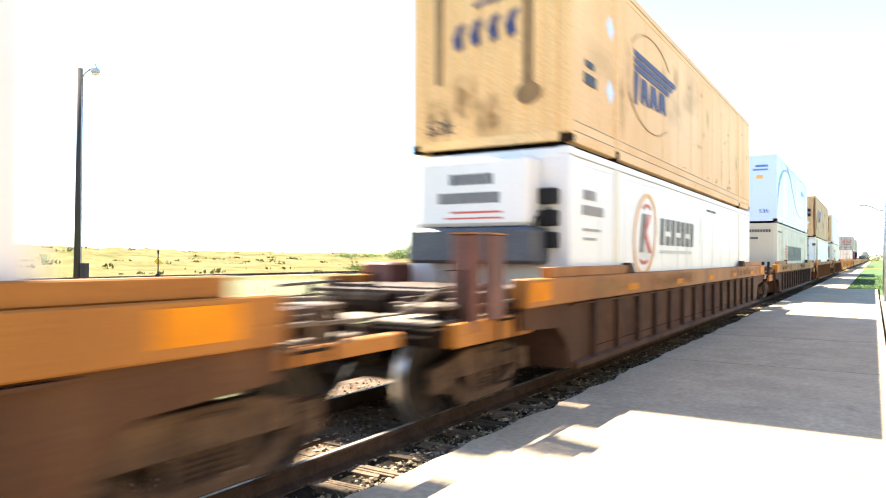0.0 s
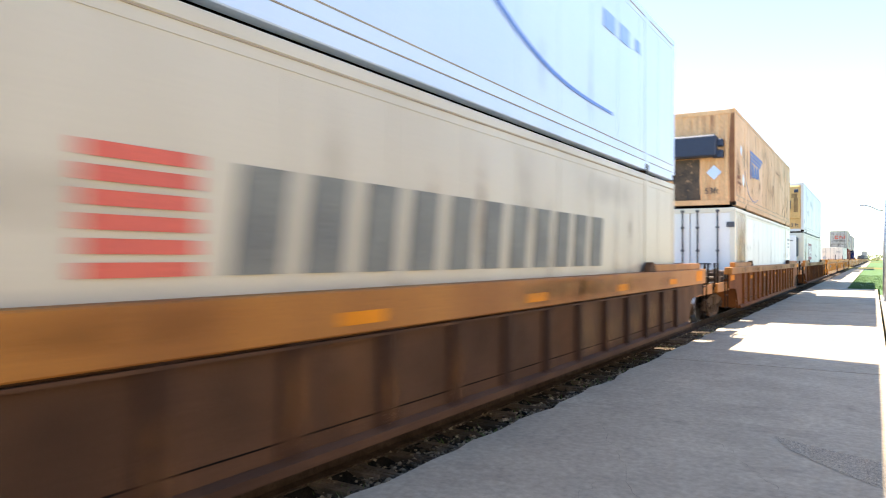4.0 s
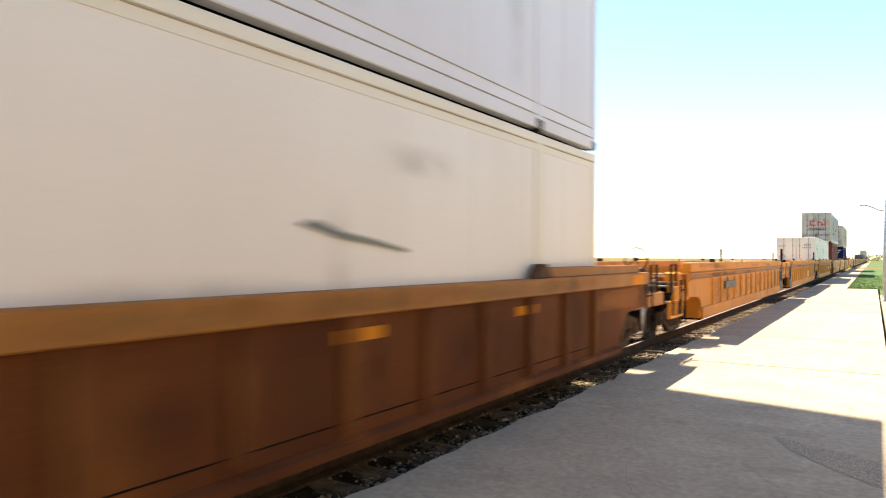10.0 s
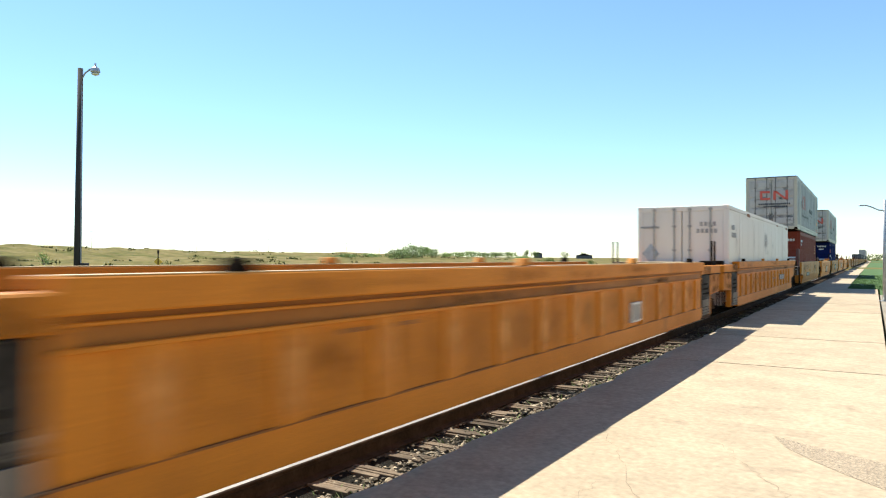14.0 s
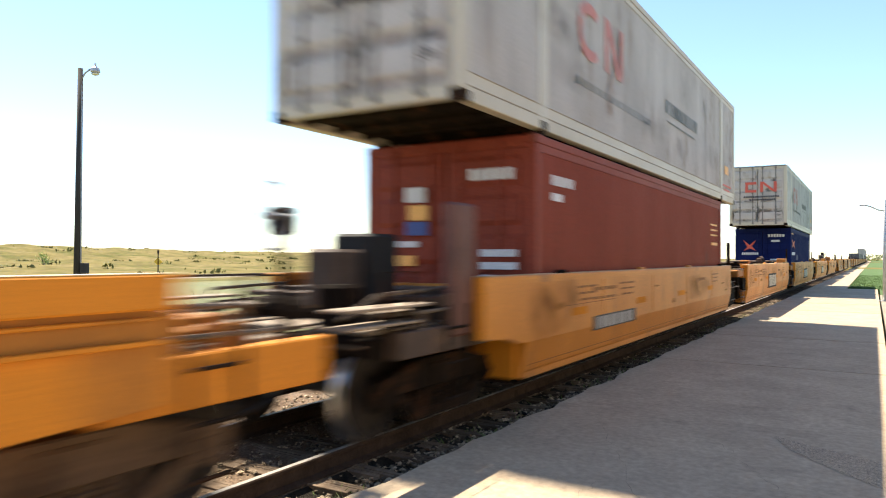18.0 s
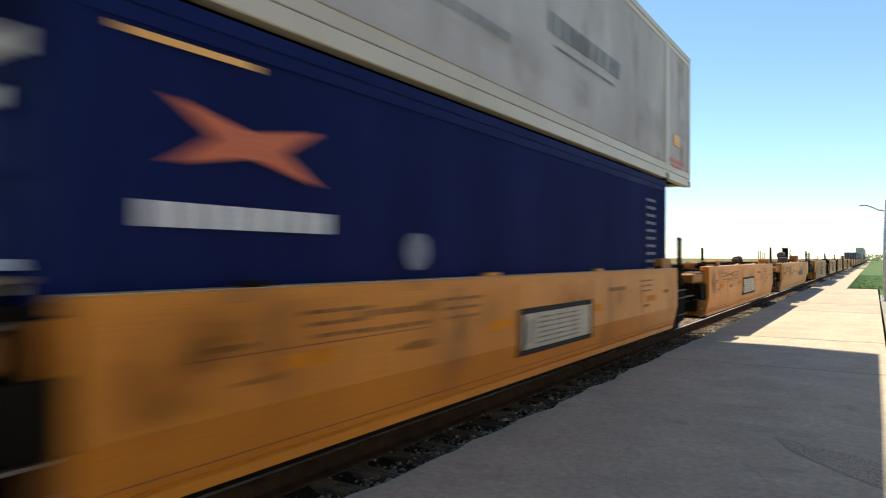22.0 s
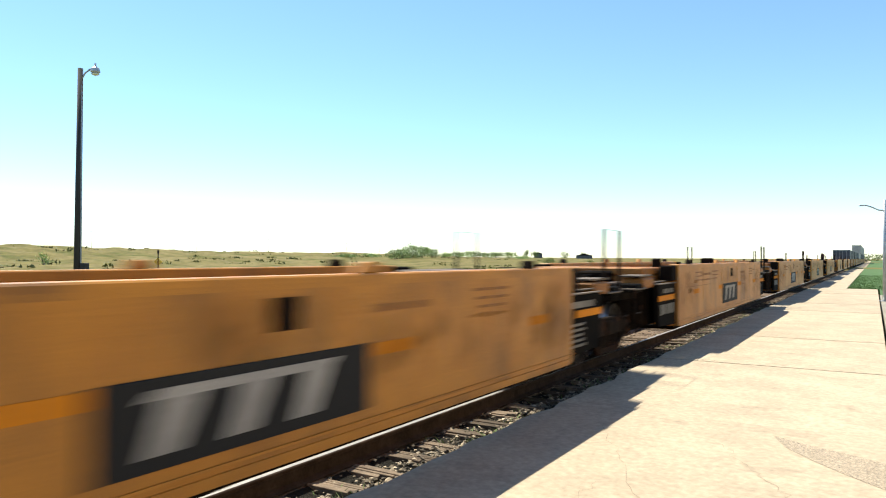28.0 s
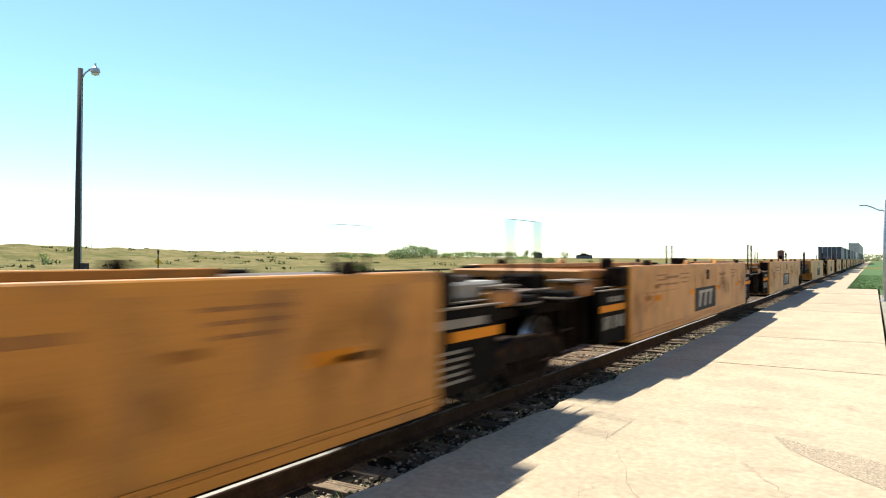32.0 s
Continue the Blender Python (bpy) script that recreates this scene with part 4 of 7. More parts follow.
KINDS = {
    # side, chord, inside, top, chord depth, chord proud, ribs per metre, panel
    "brown_well": dict(side=CAR_BROWN, chord=CAR_CHORD, top=1.50, deep=0.33, rib=1.08, low=0.315),
    "rust_well": dict(side=CAR_RUST, chord=CAR_CHORD, top=1.50, deep=0.20, rib=1.08, low=0.315),
    "tawny_well": dict(side=CAR_TAWNY, chord=CAR_CHORD, top=1.50, deep=0.20, rib=1.08, low=0.315),
    "ribbed_well": dict(side=CAR_YELLOW, chord=CAR_YELLOW, top=1.65, deep=0.195, rib=1.06, low=0.37),
    "smooth_well": dict(side=CAR_SMOOTH, chord=CAR_SMOOTH, top=1.55, deep=0.10, rib=0.0, low=0.39),
    "plate_well": dict(side=CAR_TAN, chord=CAR_TAN, top=1.62, deep=0.10, rib=0.0, low=0.41),
}


def well_car(kind, label, front, rear, group, sign=None, brake=None, top_gear=(), slim=False):
    """One well unit, its middle at the origin on the rail's top. front and rear: (coupled?, where the side stops, where the unit ends)."""
    K = KINDS[kind]
    car = holder("well_car", label, "railway wagon", group)
    (fc, fb, fr), (rc, rb, rr) = front, rear
    top, low, deep = K["top"], K["low"], K["deep"]
    y0, y1 = -fb, rb
    SILL = {"brown_well": 0.004, "rust_well": 0.004, "tawny_well": 0.004, "ribbed_well": -0.052, "smooth_well": -0.075}.get(kind, 0.012)
    # the well's full depth starts behind the trucks of coupled ends
    step = 1.45 if kind in BROWN or kind == "ribbed_well" else 1.0
    w0, w1 = (y0 + (step if fc else 0.0)), (y1 - (step if rc else 0.0))
    places = [K["rib"] * (k + (0.5 if kind == "ribbed_well" else 0.0)) for k in range(-9, 10)] if K["rib"] else []
    places = [y for y in places if w0 + 0.3 < y < w1 - 0.3]
    for sx in (-1, 1):
        xo, xi = sx * (HW - (0.07 if K["rib"] else 0.0)), sx * (HW - 0.11)
        lo, hi = min(xo, xi), max(xo, xi)
        out = [(w0, low), (w1, low)]
        if rc:
            out += [(w1 + 0.05, low + 0.22), (w1 + 0.20, low + 0.42), (w1 + 0.42, 0.87), (y1, 0.92)]
        out += [(y1, top - 0.05), (y0, top - 0.05)]
        if fc:
            out += [(y0, 0.92), (w0 - 0.42, 0.87), (w0 - 0.20, low + 0.42), (w0 - 0.05, low + 0.22)]
        if kind == "smooth_well":
            body = Shape().prism([(y, max(z, 0.80)) for y, z in out if z > 0.6 or abs(y) < max(abs(w0), abs(w1)) + 0.01], lo, hi, 0)
            body.prism([(sx * (HW - 0.11), 0.80), (sx * (HW - 0.17), low), (sx * (HW - 0.085), low), (sx * HW, 0.80)][::sx], w0, w1, 1)
            wall = part("side_wall", body, K["side"], car)
        else:
            wall = part("side_wall", Shape().prism(out, lo, hi, 0), K["side"], car)
        ch = Shape().box(min(sx * HW, sx * (HW - 0.20)), max(sx * HW, sx * (HW - 0.20)), y0, y1, top - deep, top)
        part("top_chord", ch, K["chord"], car, bevel=0.012)
        if kind == "ribbed_well":
            # the recess takes the darker chord paint, so its shade is in the colour
            gap = Shape().box(min(sx * (HW - 0.062), sx * (HW - 0.072)), max(sx * (HW - 0.062), sx * (HW - 0.072)), y0 + 0.1, y1 - 0.1, 1.29, top - deep)
            part("recess", gap, CAR_CHORD, car)
            for z0, z1, out_x in ((1.395, 1.418, 0.03), (1.262, 1.292, 0.022)):
                led = Shape().box(min(sx * (HW - out_x), sx * (HW - 0.09)), max(sx * (HW - out_x), sx * (HW - 0.09)), y0 + 0.1, y1 - 0.1, z0, z1)
                part("ledge", led, CAR_YELLOW, car, bevel=0.006)
            line = Shape().box(min(sx * (HW - 0.045), sx * (HW - 0.08)), max(sx * (HW - 0.045), sx * (HW - 0.08)), w0, w1, 0.612, 0.626)
            part("weld_line", line, SCUFF, car)
            skirt = Shape().box(min(sx * (HW - 0.05), sx * (HW - 0.08)), max(sx * (HW - 0.05), sx * (HW - 0.08)), w0, w1, low + 0.02, 0.612)
            part("skirt_plate", skirt, CAR_YELLOW, car)
        if kind == "brown_well":
            part("ledge", Shape().box(min(sx * (HW - 0.012), sx * (HW - 0.08)), max(sx * (HW - 0.012), sx * (HW - 0.08)), w0, w1, top - deep - 0.045, top - deep - 0.022), CAR_BROWN, car)
        if kind in BROWN:
            line = Shape()
            for ya, yb in zip(places, places[1:]):
                line.box(min(sx * (HW - 0.074), sx * (HW - 0.066)), max(sx * (HW - 0.074), sx * (HW - 0.066)), ya + 0.12, yb - 0.12, 0.50, 0.512)
            part("weld_line", line, CAR_DARK, wall)
        if kind in ("ribbed_well", "smooth_well"):
            part("worn_top", Shape().box(min(sx * (HW - 0.012), sx * (HW - 0.19)), max(sx * (HW - 0.012), sx * (HW - 0.19)), y0 + 0.02, y1 - 0.02, top - 0.002, top + 0.004), WORN_SUNLIT_TOP, car, "worn top face, paled for the sun on it")
        sl = Shape().prism([(sx * (HW - 0.30), low - 0.02), (sx * (HW + SILL), low - 0.02), (sx * (HW + SILL), low + 0.05), (sx * (HW - 0.06), low + 0.08), (sx * (HW - 0.30), low + 0.05)][::sx], w0 + 0.1, w1 - 0.1, 1)
        part("bottom_sill", sl, K["side"], car)
        if K["rib"]:
            wide, proud = (0.07, 0.066) if kind in BROWN else (0.15, 0.046)
            rib = Shape().prism([(-wide, 0), (wide, 0), (wide - 0.02, proud), (-wide + 0.02, proud)], low + 0.05 if kind in BROWN else 0.63, top - deep if kind in BROWN else 1.265, 2).mesh("rib", CAR_RIB if kind == "brown_well" else K["side"])
            for yk in places:
                r = part("rib", rib, K["side"], wall)
                r.matrix_local = pose(sx * (HW - 0.072), yk, 0, 0, 0, -90 if sx > 0 else 90)
        else:
            if kind == "smooth_well":
                part("weld_line", Shape().box(min(sx * (HW - 0.09), sx * (HW - 0.054)), max(sx * (HW - 0.09), sx * (HW - 0.054)), w0 + 0.2, w1 - 0.2, 0.520, 0.529), SCUFF, wall)
            else:
                part("bottom_flange", Shape().box(min(sx * HW, sx * (HW + 0.014)), max(sx * HW, sx * (HW + 0.014)), w0, w1, 0.50, 0.516), K["side"], wall)
            for k in range(1, 5):
                yk = w0 + (w1 - w0) * k / 5
                seam = Shape().box(min(sx * HW, sx * (HW + 0.006)), max(sx * HW, sx * (HW + 0.006)), yk - 0.012, yk + 0.012, 0.82, top - deep)
                part("weld_seam", seam, K["side"], wall)
    for yk in (w0 + 0.35, (w0 + w1) / 2, w1 - 0.35):
        s = Shape().box(-HW + 0.15, HW - 0.15, yk - 0.16, yk + 0.16, 0.30, 0.377)
        part("cross_beam", s, CAR_DARK, car)
    for sx in (-1, 1):
        s = Shape().box(min(sx * 1.24, sx * 1.38), max(sx * 1.24, sx * 1.38), w0 + 0.1, w1 - 0.1, 0.325, 0.377)
        part("floor_plate", s, CAR_DARK, car)
    for sg, y in ((-1, w0), (1, w1)):
        s = Shape().box(-HW + 0.12, HW - 0.12, min(y, y + sg * 0.08), max(y, y + sg * 0.08), low, top - 0.12)
        part("end_wall", s, K["side"], car)
    for sg, (coupled, body, reach) in ((-1, front), (1, rear)):
        if coupled:
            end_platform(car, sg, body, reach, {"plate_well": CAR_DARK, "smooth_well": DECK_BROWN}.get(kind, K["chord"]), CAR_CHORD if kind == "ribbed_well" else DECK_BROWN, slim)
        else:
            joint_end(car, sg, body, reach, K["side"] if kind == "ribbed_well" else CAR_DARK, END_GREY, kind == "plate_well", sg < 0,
                      ([(1.28, 0.30, 0.4), (-1.28, 0.3, 0.4)] if kind == "ribbed_well" else ([(1.3, 0.6, 0.24), (-1.3, 0.6, 0.24)] if kind == "smooth_well" else [(1.3, 0.7, 0.75), (-1.3, 0.7, 0.75)])) if sg > 0 else [])
    # container guides on the chord and reflectors
    if kind in BROWN:
        for sg in (-1, 1):
            for sx in (-1, 1):
                far_y = 9.1 if sg < 0 else 9.82
                ya, yb = min(sg * 5.95, sg * far_y), max(sg * 5.95, sg * far_y)
                part("lip", Shape().box(min(sx * 1.31, sx * 1.45), max(sx * 1.31, sx * 1.45), ya, yb, top, top + 0.13), K["chord"], car, bevel=0.01)
                part("container_guide", Shape().prism([(sg * 5.8 - 0.26, top), (sg * 5.8 + 0.26, top), (sg * 5.8 + 0.10, top + 0.17), (sg * 5.8 - 0.10, top + 0.17)], min(sx * 1.34, sx * 1.46), max(sx * 1.34, sx * 1.46), 0), CAR_BROWN, car, bevel=0.01)
    else:
        gh = 0.045 if kind == "smooth_well" else 0.09
        for k, yk in enumerate(np.linspace(w0 + 1.2, w1 - 1.2, 4)):
            for sx in (-1, 1):
                part("container_guide", Shape().prism([(yk - 0.16, top), (yk + 0.16, top), (yk + 0.10, top + gh), (yk - 0.10, top + gh)], min(sx * 1.38, sx * 1.46), max(sx * 1.38, sx * 1.46), 0), K["chord"] if k % 3 else CAR_DARK, car, bevel=0.01)
    zr = {"brown_well": 1.24, "rust_well": 1.10, "tawny_well": 1.10, "ribbed_well": 0.98, "smooth_well": 1.0, "plate_well": 0.98}[kind]
    xr = HW if kind not in ("ribbed_well", "rust_well", "tawny_well") else HW - 0.07
    spots = [3.05 * k - 1.0 for k in range(-2, 3)] if kind == "rust_well" else [3.24 * k + 0.42 for k in range(-2, 3)] if K["rib"] else np.arange(w0 + 1.4, w1 - 0.8, 2.9)
    for yk in (spots if kind != "ribbed_well" else []):
        s = Shape().box(xr, xr + 0.005, yk, yk + 0.55, zr, zr + 0.10)
        part("reflector", s, REFLECT, car, "orange reflective strip")
    if kind in BROWN:
        for yk, z0, z1 in (((y0 + 0.06, 1.24, 1.46), (y1 - 1.0, 1.24, 1.46)) if kind == "brown_well" else ((y0 + 0.25, 1.13, 1.27), (y1 - 0.95, 1.31, 1.47))):
            xp = HW if kind == "brown_well" or z0 > 1.3 else HW - 0.07
            part("reflector", Shape().box(xp - 0.002, xp + 0.006, yk, yk + 0.6, z0, z1), REFLECT, car, "bright orange reflective plate")
    if sign:
        yk, w, zb, h, back, front_m, style = sign
        SX = HW - (0.026 if kind == "ribbed_well" else 0.0)
        back_x = 0.10 if kind == "smooth_well" else 0.04
        pl = part("sign_panel", Shape().box(SX - back_x, SX + 0.012, yk - w / 2, yk + w / 2, zb, zb + h), back, car, "sign panel with blocked lettering", bevel=0.004)
        if style == "plate":
            part("plate", Shape().box(SX + 0.012, SX + 0.018, yk - w * 0.45, yk + w * 0.45, zb + h * 0.12, zb + h * 0.88), front_m, pl)
            lines = Shape()
            for k in range(6):
                for a, b in ((-0.31 + 0.02 * (k % 3), -0.12), (-0.09, 0.10 - 0.03 * (k % 2)), (0.12, 0.27)):
                    lines.box(SX + 0.018, SX + 0.021, yk + w * a, yk + w * b, zb + h * (0.2 + 0.11 * k), zb + h * (0.235 + 0.11 * k))
            part("lettering", lines, LETTER_GREY, pl)
            part("lettering", Shape().prism([(yk - w * 0.43, zb + h * 0.25), (yk - w * 0.39, zb + h * 0.25), (yk - w * 0.36, zb + h * 0.75), (yk - w * 0.40, zb + h * 0.75)], SX + 0.018, SX + 0.021, 0), LETTER_GREY, pl)
        elif style == "slant":
            part("plate", Shape().prism([(yk - w * 0.36, zb + h * 0.76), (yk + w * 0.30, zb + h * 0.76), (yk + w * 0.33, zb + h * 0.88), (yk - w * 0.33, zb + h * 0.88)], SX + 0.012, SX + 0.015, 0), front_m, pl)
            for k in range(3):
                a = yk - w * 0.36 + w * 0.25 * k
                part("lettering", Shape().prism([(a, zb + h * 0.16), (a + 0.20, zb + h * 0.16), (a + 0.36, zb + h * 0.76), (a + 0.10, zb + h * 0.76)], SX + 0.012, SX + 0.016, 0), front_m, pl)
        else:
            row = Shape()
            for k in range(9):
                a = yk - w * 0.44 + w * 0.88 * k / 9
                row.box(SX + 0.012, SX + 0.016, a, a + w * 0.88 / 9 * (0.70 + 0.22 * (k % 2)), zb + h * 0.1, zb + h * 0.9)
            part("lettering", row, front_m, pl)
    if kind not in BROWN:
        side_bars(car, w0 + 2.2, max(top - deep - 0.16, 1.18), [(0.13, 0.05)] * 6, 0.05, SCUFF, xr)
        side_bars(car, w0 + 2.2, top - deep - 0.28, [(0.16, 0.05)] * 5, 0.035, SCUFF, xr)
        side_bars(car, w1 - 4.2, top - deep - 0.2, [(0.10, 0.04)] * 6, 0.06, SCUFF, xr)
    if kind in ("smooth_well", "plate_well"):
        # grimy blotches and small stencilled lines
        rg = random.Random(len(label) + (7 if kind == "plate_well" else 3))
        for k in range(9):
            ym, zm = w0 + 0.5 + (w1 - w0 - 1.0) * rg.random(), 0.86 + (top - 1.06) * rg.random()
            wa, ha = 0.12 + 0.28 * rg.random(), 0.015 + 0.05 * rg.random()
            ring = [(ym + wa * math.cos(a) * (0.6 + 0.5 * rg.random()), zm + ha * math.sin(a) * (0.6 + 0.5 * rg.random())) for a in np.arange(0, 6.2, 0.52)]
            if sign and abs(ym - sign[0]) < sign[1] * 0.5 + wa:
                continue
            part("grime", Shape().prism(ring, HW - 0.002, HW + 0.003 + 0.0005 * k, 0), GRIME, car)
        for sg in (-1, 1):
            ye = w1 if sg > 0 else w0
            stain(car, HW + 0.001, ye - sg * 0.5, 1.06, 1.0, 0.8, STAIN_DARK)
        for ya in (w0 + 1.6, w0 + 3.4, w1 - 2.6):
            tag = Shape()
            for k in range(3):
                zt = top - deep - 0.10 - 0.085 * k
                tag.box(HW, HW + 0.0045, ya + 0.05 * k, ya + 0.3 + 0.05 * k, zt, zt + 0.028)
                tag.box(HW, HW + 0.0045, ya + 0.36 + 0.05 * k, ya + 0.75 - 0.04 * k, zt, zt + 0.028)
            part("lettering", tag, SCUFF, car)
        if kind == "plate_well":
            part("socket_plate", Shape().box(HW, HW + 0.006, 0.1, 0.38, 1.26, 1.48), CAR_DARK, car)
        part("weld_line", Shape().box(HW, HW + 0.005, w0 + 0.6, w0 + 3.2, 1.137, 1.145), SCUFF, car)
    seed = len(label) * 3 + len(kind)
    if kind in BROWN:
        for k, (ya, yb) in enumerate(zip(places, places[1:])):
            stains(car, HW - 0.0655, ya + 0.13, yb - 0.13, low + 0.10, top - deep - 0.02, [(STAIN_PALE if kind == "brown_well" and ya > 1.5 else STAIN_RUST if k % 4 == 0 or (kind == "tawny_well" and k > 7) else STAIN_DARK, 0.7, 0.7)], seed + k)
        stains(car, HW + 0.0005, y0 + 0.7, y1 - 0.7, top - deep, top, [(STAIN_RUST, 3.0, 0.3)] * 5, seed)
        stains(car, HW + 0.0045, y0 + 0.7, y1 - 0.7, top - deep, top, [(STAIN_PALE, 2.4, 0.22)] * 4, seed + 5)
        if kind == "rust_well":
            stains(car, HW - 0.064, w1 - 1.6, y1 - 0.1, 0.93, top - deep - 0.02, [(STAIN_TAN, 1.6, 0.8)] * 4, seed + 41)
        if kind == "tawny_well":
            stains(car, HW - 0.064, w1 - 4.6, w1 - 0.1, low + 0.12, top - deep - 0.02, [(STAIN_TAN, 1.7, 0.95)] * 6 + [(STAIN_RUST, 1.2, 0.6)] * 2, seed + 40)
        rw = random.Random(seed + 11)
        for yk in places:
            if rw.random() < (0.25 if kind == "brown_well" else 0.8):
                hh = (top - deep - low) * (0.6 + 0.35 * rw.random())
                stain(car, HW - 0.0045, yk, low + 0.08 + hh / 2, 0.12, hh, STAIN_TAN)
    elif kind == "ribbed_well":
        stains(car, HW + 0.0005, y0, y1, top - deep, top, [(STAIN_DARK, 1.6, 0.12), (STAIN_RUST, 1.4, 0.12)] * 3, seed + 9)
        # soot films along the recess, which also paint its shade
        stains(car, HW - 0.0605, y0 + 0.3, y1 - 0.3, 1.29, 1.40, [(STAIN_SOOT_SHADE, 1.4, 0.14)] * 5, seed + 19)
        rw = random.Random(seed + 5)
        # dirt films that also paint the ribs' shading: dark beside, pale on them
        for yk in places:
            hh = 0.35 + 0.25 * rw.random()
            stain(car, HW - 0.067, yk + 0.53, 0.94, 0.90, 0.66, STAIN_DARK)
            stain(car, HW - 0.0665, yk + 0.2, 1.26 - hh / 2, 0.16, hh, STAIN_DARK)
            if rw.random() < 0.35:
                stain(car, HW - 0.066, yk + 0.53, 1.26 - hh / 2, 0.7, hh, STAIN_RUST if rw.random() < 0.5 else STAIN_PALE)
            stain(car, HW - 0.0245, yk, 0.95, 0.26, 0.62, STAIN_RIB)
    else:
        stains(car, HW + 0.0040, w0 + 2.0, w1 - 2.2, 0.82, top - deep, [(STAIN_RUST, 1.3, 0.5), (STAIN_PALE, 2.5, 0.6)], seed)
        for k, (ya, zc, w, h) in enumerate(((w0 + 1.0, 1.05, 2.0, 1.0), (w1 - 1.1, 1.0, 2.2, 1.0), (w1 - 3.4, 0.98, 2.2, 0.6))):
            if kind == "smooth_well" and k == 1:
                continue
            stain(car, HW + 0.0062 + 0.0004 * k, ya, zc + (0.14 if kind == "smooth_well" else 0.0), w, h - (0.28 if kind == "smooth_well" else 0.0), STAIN_PATCH)
    if brake:
        bx, by, tall = brake
        s = Shape().box(bx - 0.16, bx + 0.16, by - 0.15, by + 0.15, 0.97, tall)
        b = part("brake_housing", s, MAROON, car, "maroon hand-brake housing", bevel=0.03)
        part("chain_guard", Shape().box(bx - 0.07, bx + 0.07, by - 0.21, by - 0.15, 1.0, tall - 0.3), CAR_DARK, b, bevel=0.01)
        brake_wheel(car, bx, by + 0.24, tall - 0.22, 0.24)
    for what, a in top_gear:
        if what == "cylinder":
            x, ya, yb, z, r = a
            g = part("brake_cylinder", Shape().rod((x, ya, z - 0.03), (x, yb, z + 0.06), r, 16), DECK_BROWN, car, "grimy brake cylinder lying on the deck", bevel=0.01)
            for yk in (ya + 0.2, yb - 0.2):
                part("strap", Shape().rod((x, yk - 0.03, z), (x, yk + 0.03, z), r + 0.03, 16), CAST, g)
            part("bracket", Shape().box(x - r * 0.8, x + r * 0.8, ya + 0.1, yb - 0.1, 1.3, z - r * 0.6), CAR_DARK, car)
        elif what == "block":
            x, y, w, l, z0, z1, paint = a
            part("valve_block", Shape().box(x - w / 2, x + w / 2, y - l / 2, y + l / 2, z0, z1), paint, car, bevel=0.03)
        elif what == "hoop":
            hoop(car, *a)
        elif what == "wheel":
            brake_wheel(car, *a)
        elif what == "pipe":
            part("brake_pipe", Shape().pipe(a, 0.03), CAR_DARK, car)
    return car


# ---- containers ----
W2, TALL = 1.295, 2.896
L53, L40 = 16.154, 12.192


def corrugated(y0, y1, z0, z1, x, sx, pitch=0.28, deep=0.036, thick=0.03):
    """A folded steel wall in the y-z plane; x is its outermost face."""
    n = int((y1 - y0) / pitch)
    p = (y1 - y0) / n
    line = []
    for k in range(n):
        a = y0 + k * p
        line += [(a, 0), (a + p * 0.28, 0), (a + p * 0.5, deep), (a + p * 0.78, deep)]
    line.append((y1, 0))
    s = Shape()
    v = [(x - sx * d, y, z) for y, d in line for z in (z0, z1)] + [(x - sx * (d + thick), y, z) for y, d in line for z in (z0, z1)]
    m = len(line)
    f = []
    for k in range(m - 1):
        f.append((2 * k, 2 * k + 2, 2 * k + 3, 2 * k + 1))
        f.append((2 * m + 2 * k + 1, 2 * m + 2 * k + 3, 2 * m + 2 * k + 2, 2 * m + 2 * k))
    return s.add(v, f)


def decal(box, faces, material, name="lettering", x=None, label="", weld=False):
    """Flat marks on the near side: each (y from the front end, z, width, height), or an outline of (y, z) pairs."""
    half, x = box["half"], (W2 if x is None else x)
    made = None
    whole = Shape()
    for f in faces:
        s = whole if weld else Shape()
        if isinstance(f[0], tuple):
            s.prism([(a - half, b) for a, b in f], x - 0.003, x + 0.004, 0)
        else:
            a, z, w, h = f
            s.box(x - 0.003, x + 0.004, a - half, a - half + w, z, z + h)
        if not weld:
            made = part(name, s, material, box, label)
    if weld:
        made = part(name, whole, material, box, label)
        weld_mesh(made.data)
    return made


def weld_mesh(me):
    bm = bmesh.new()
    bm.from_mesh(me)
    bmesh.ops.remove_doubles(bm, verts=bm.verts[:], dist=0.0008)
    bm.to_mesh(me)
    bm.free()


def end_decal(box, faces, material, name="lettering", proud=0.004, label=""):
    """Flat marks on the front end: each (x from the near side's corner, z, width, height)."""
    y = -box["half"] - box["skin"]
    made = None
    for f in faces:
        s = Shape()
        if isinstance(f[0], tuple):
            s.prism([(W2 - a, b) for a, b in f], y - proud, y + 0.003, 1)
        else:
            a, z, w, h = f
            s.box(W2 - a - w, W2 - a, y - proud, y + 0.003, z, z + h)
        made = part(name, s, material, box, label)
    return made


def words(text, size, material, parent, m, label=""):
    """Stencilled characters as a thin mesh."""
    cu = bpy.data.curves.new("stencil", "FONT")
    cu.body, cu.size, cu.extrude = text, size, 0.003
    tmp = new("stencil", cu)
    me = bpy.data.meshes.new_from_object(tmp.evaluated_get(bpy.context.evaluated_depsgraph_get()))
    bpy.data.objects.remove(tmp)
    me.materials.clear()
    me.materials.append(material)
    ob = new("stencil", me)
    ob.parent = parent
    ob.matrix_local = m
    if label:
        tagged(ob, label)
    return ob


def block_word(y, z, n, w, gap, h, lean=0.0):
    """Blocked-out lettering, as upright blocks."""
    return [[(y + k * (w + gap), z), (y + k * (w + gap) + w, z), (y + k * (w + gap) + w + lean, z + h), (y + k * (w + gap) + lean, z + h)] for k in range(n)]


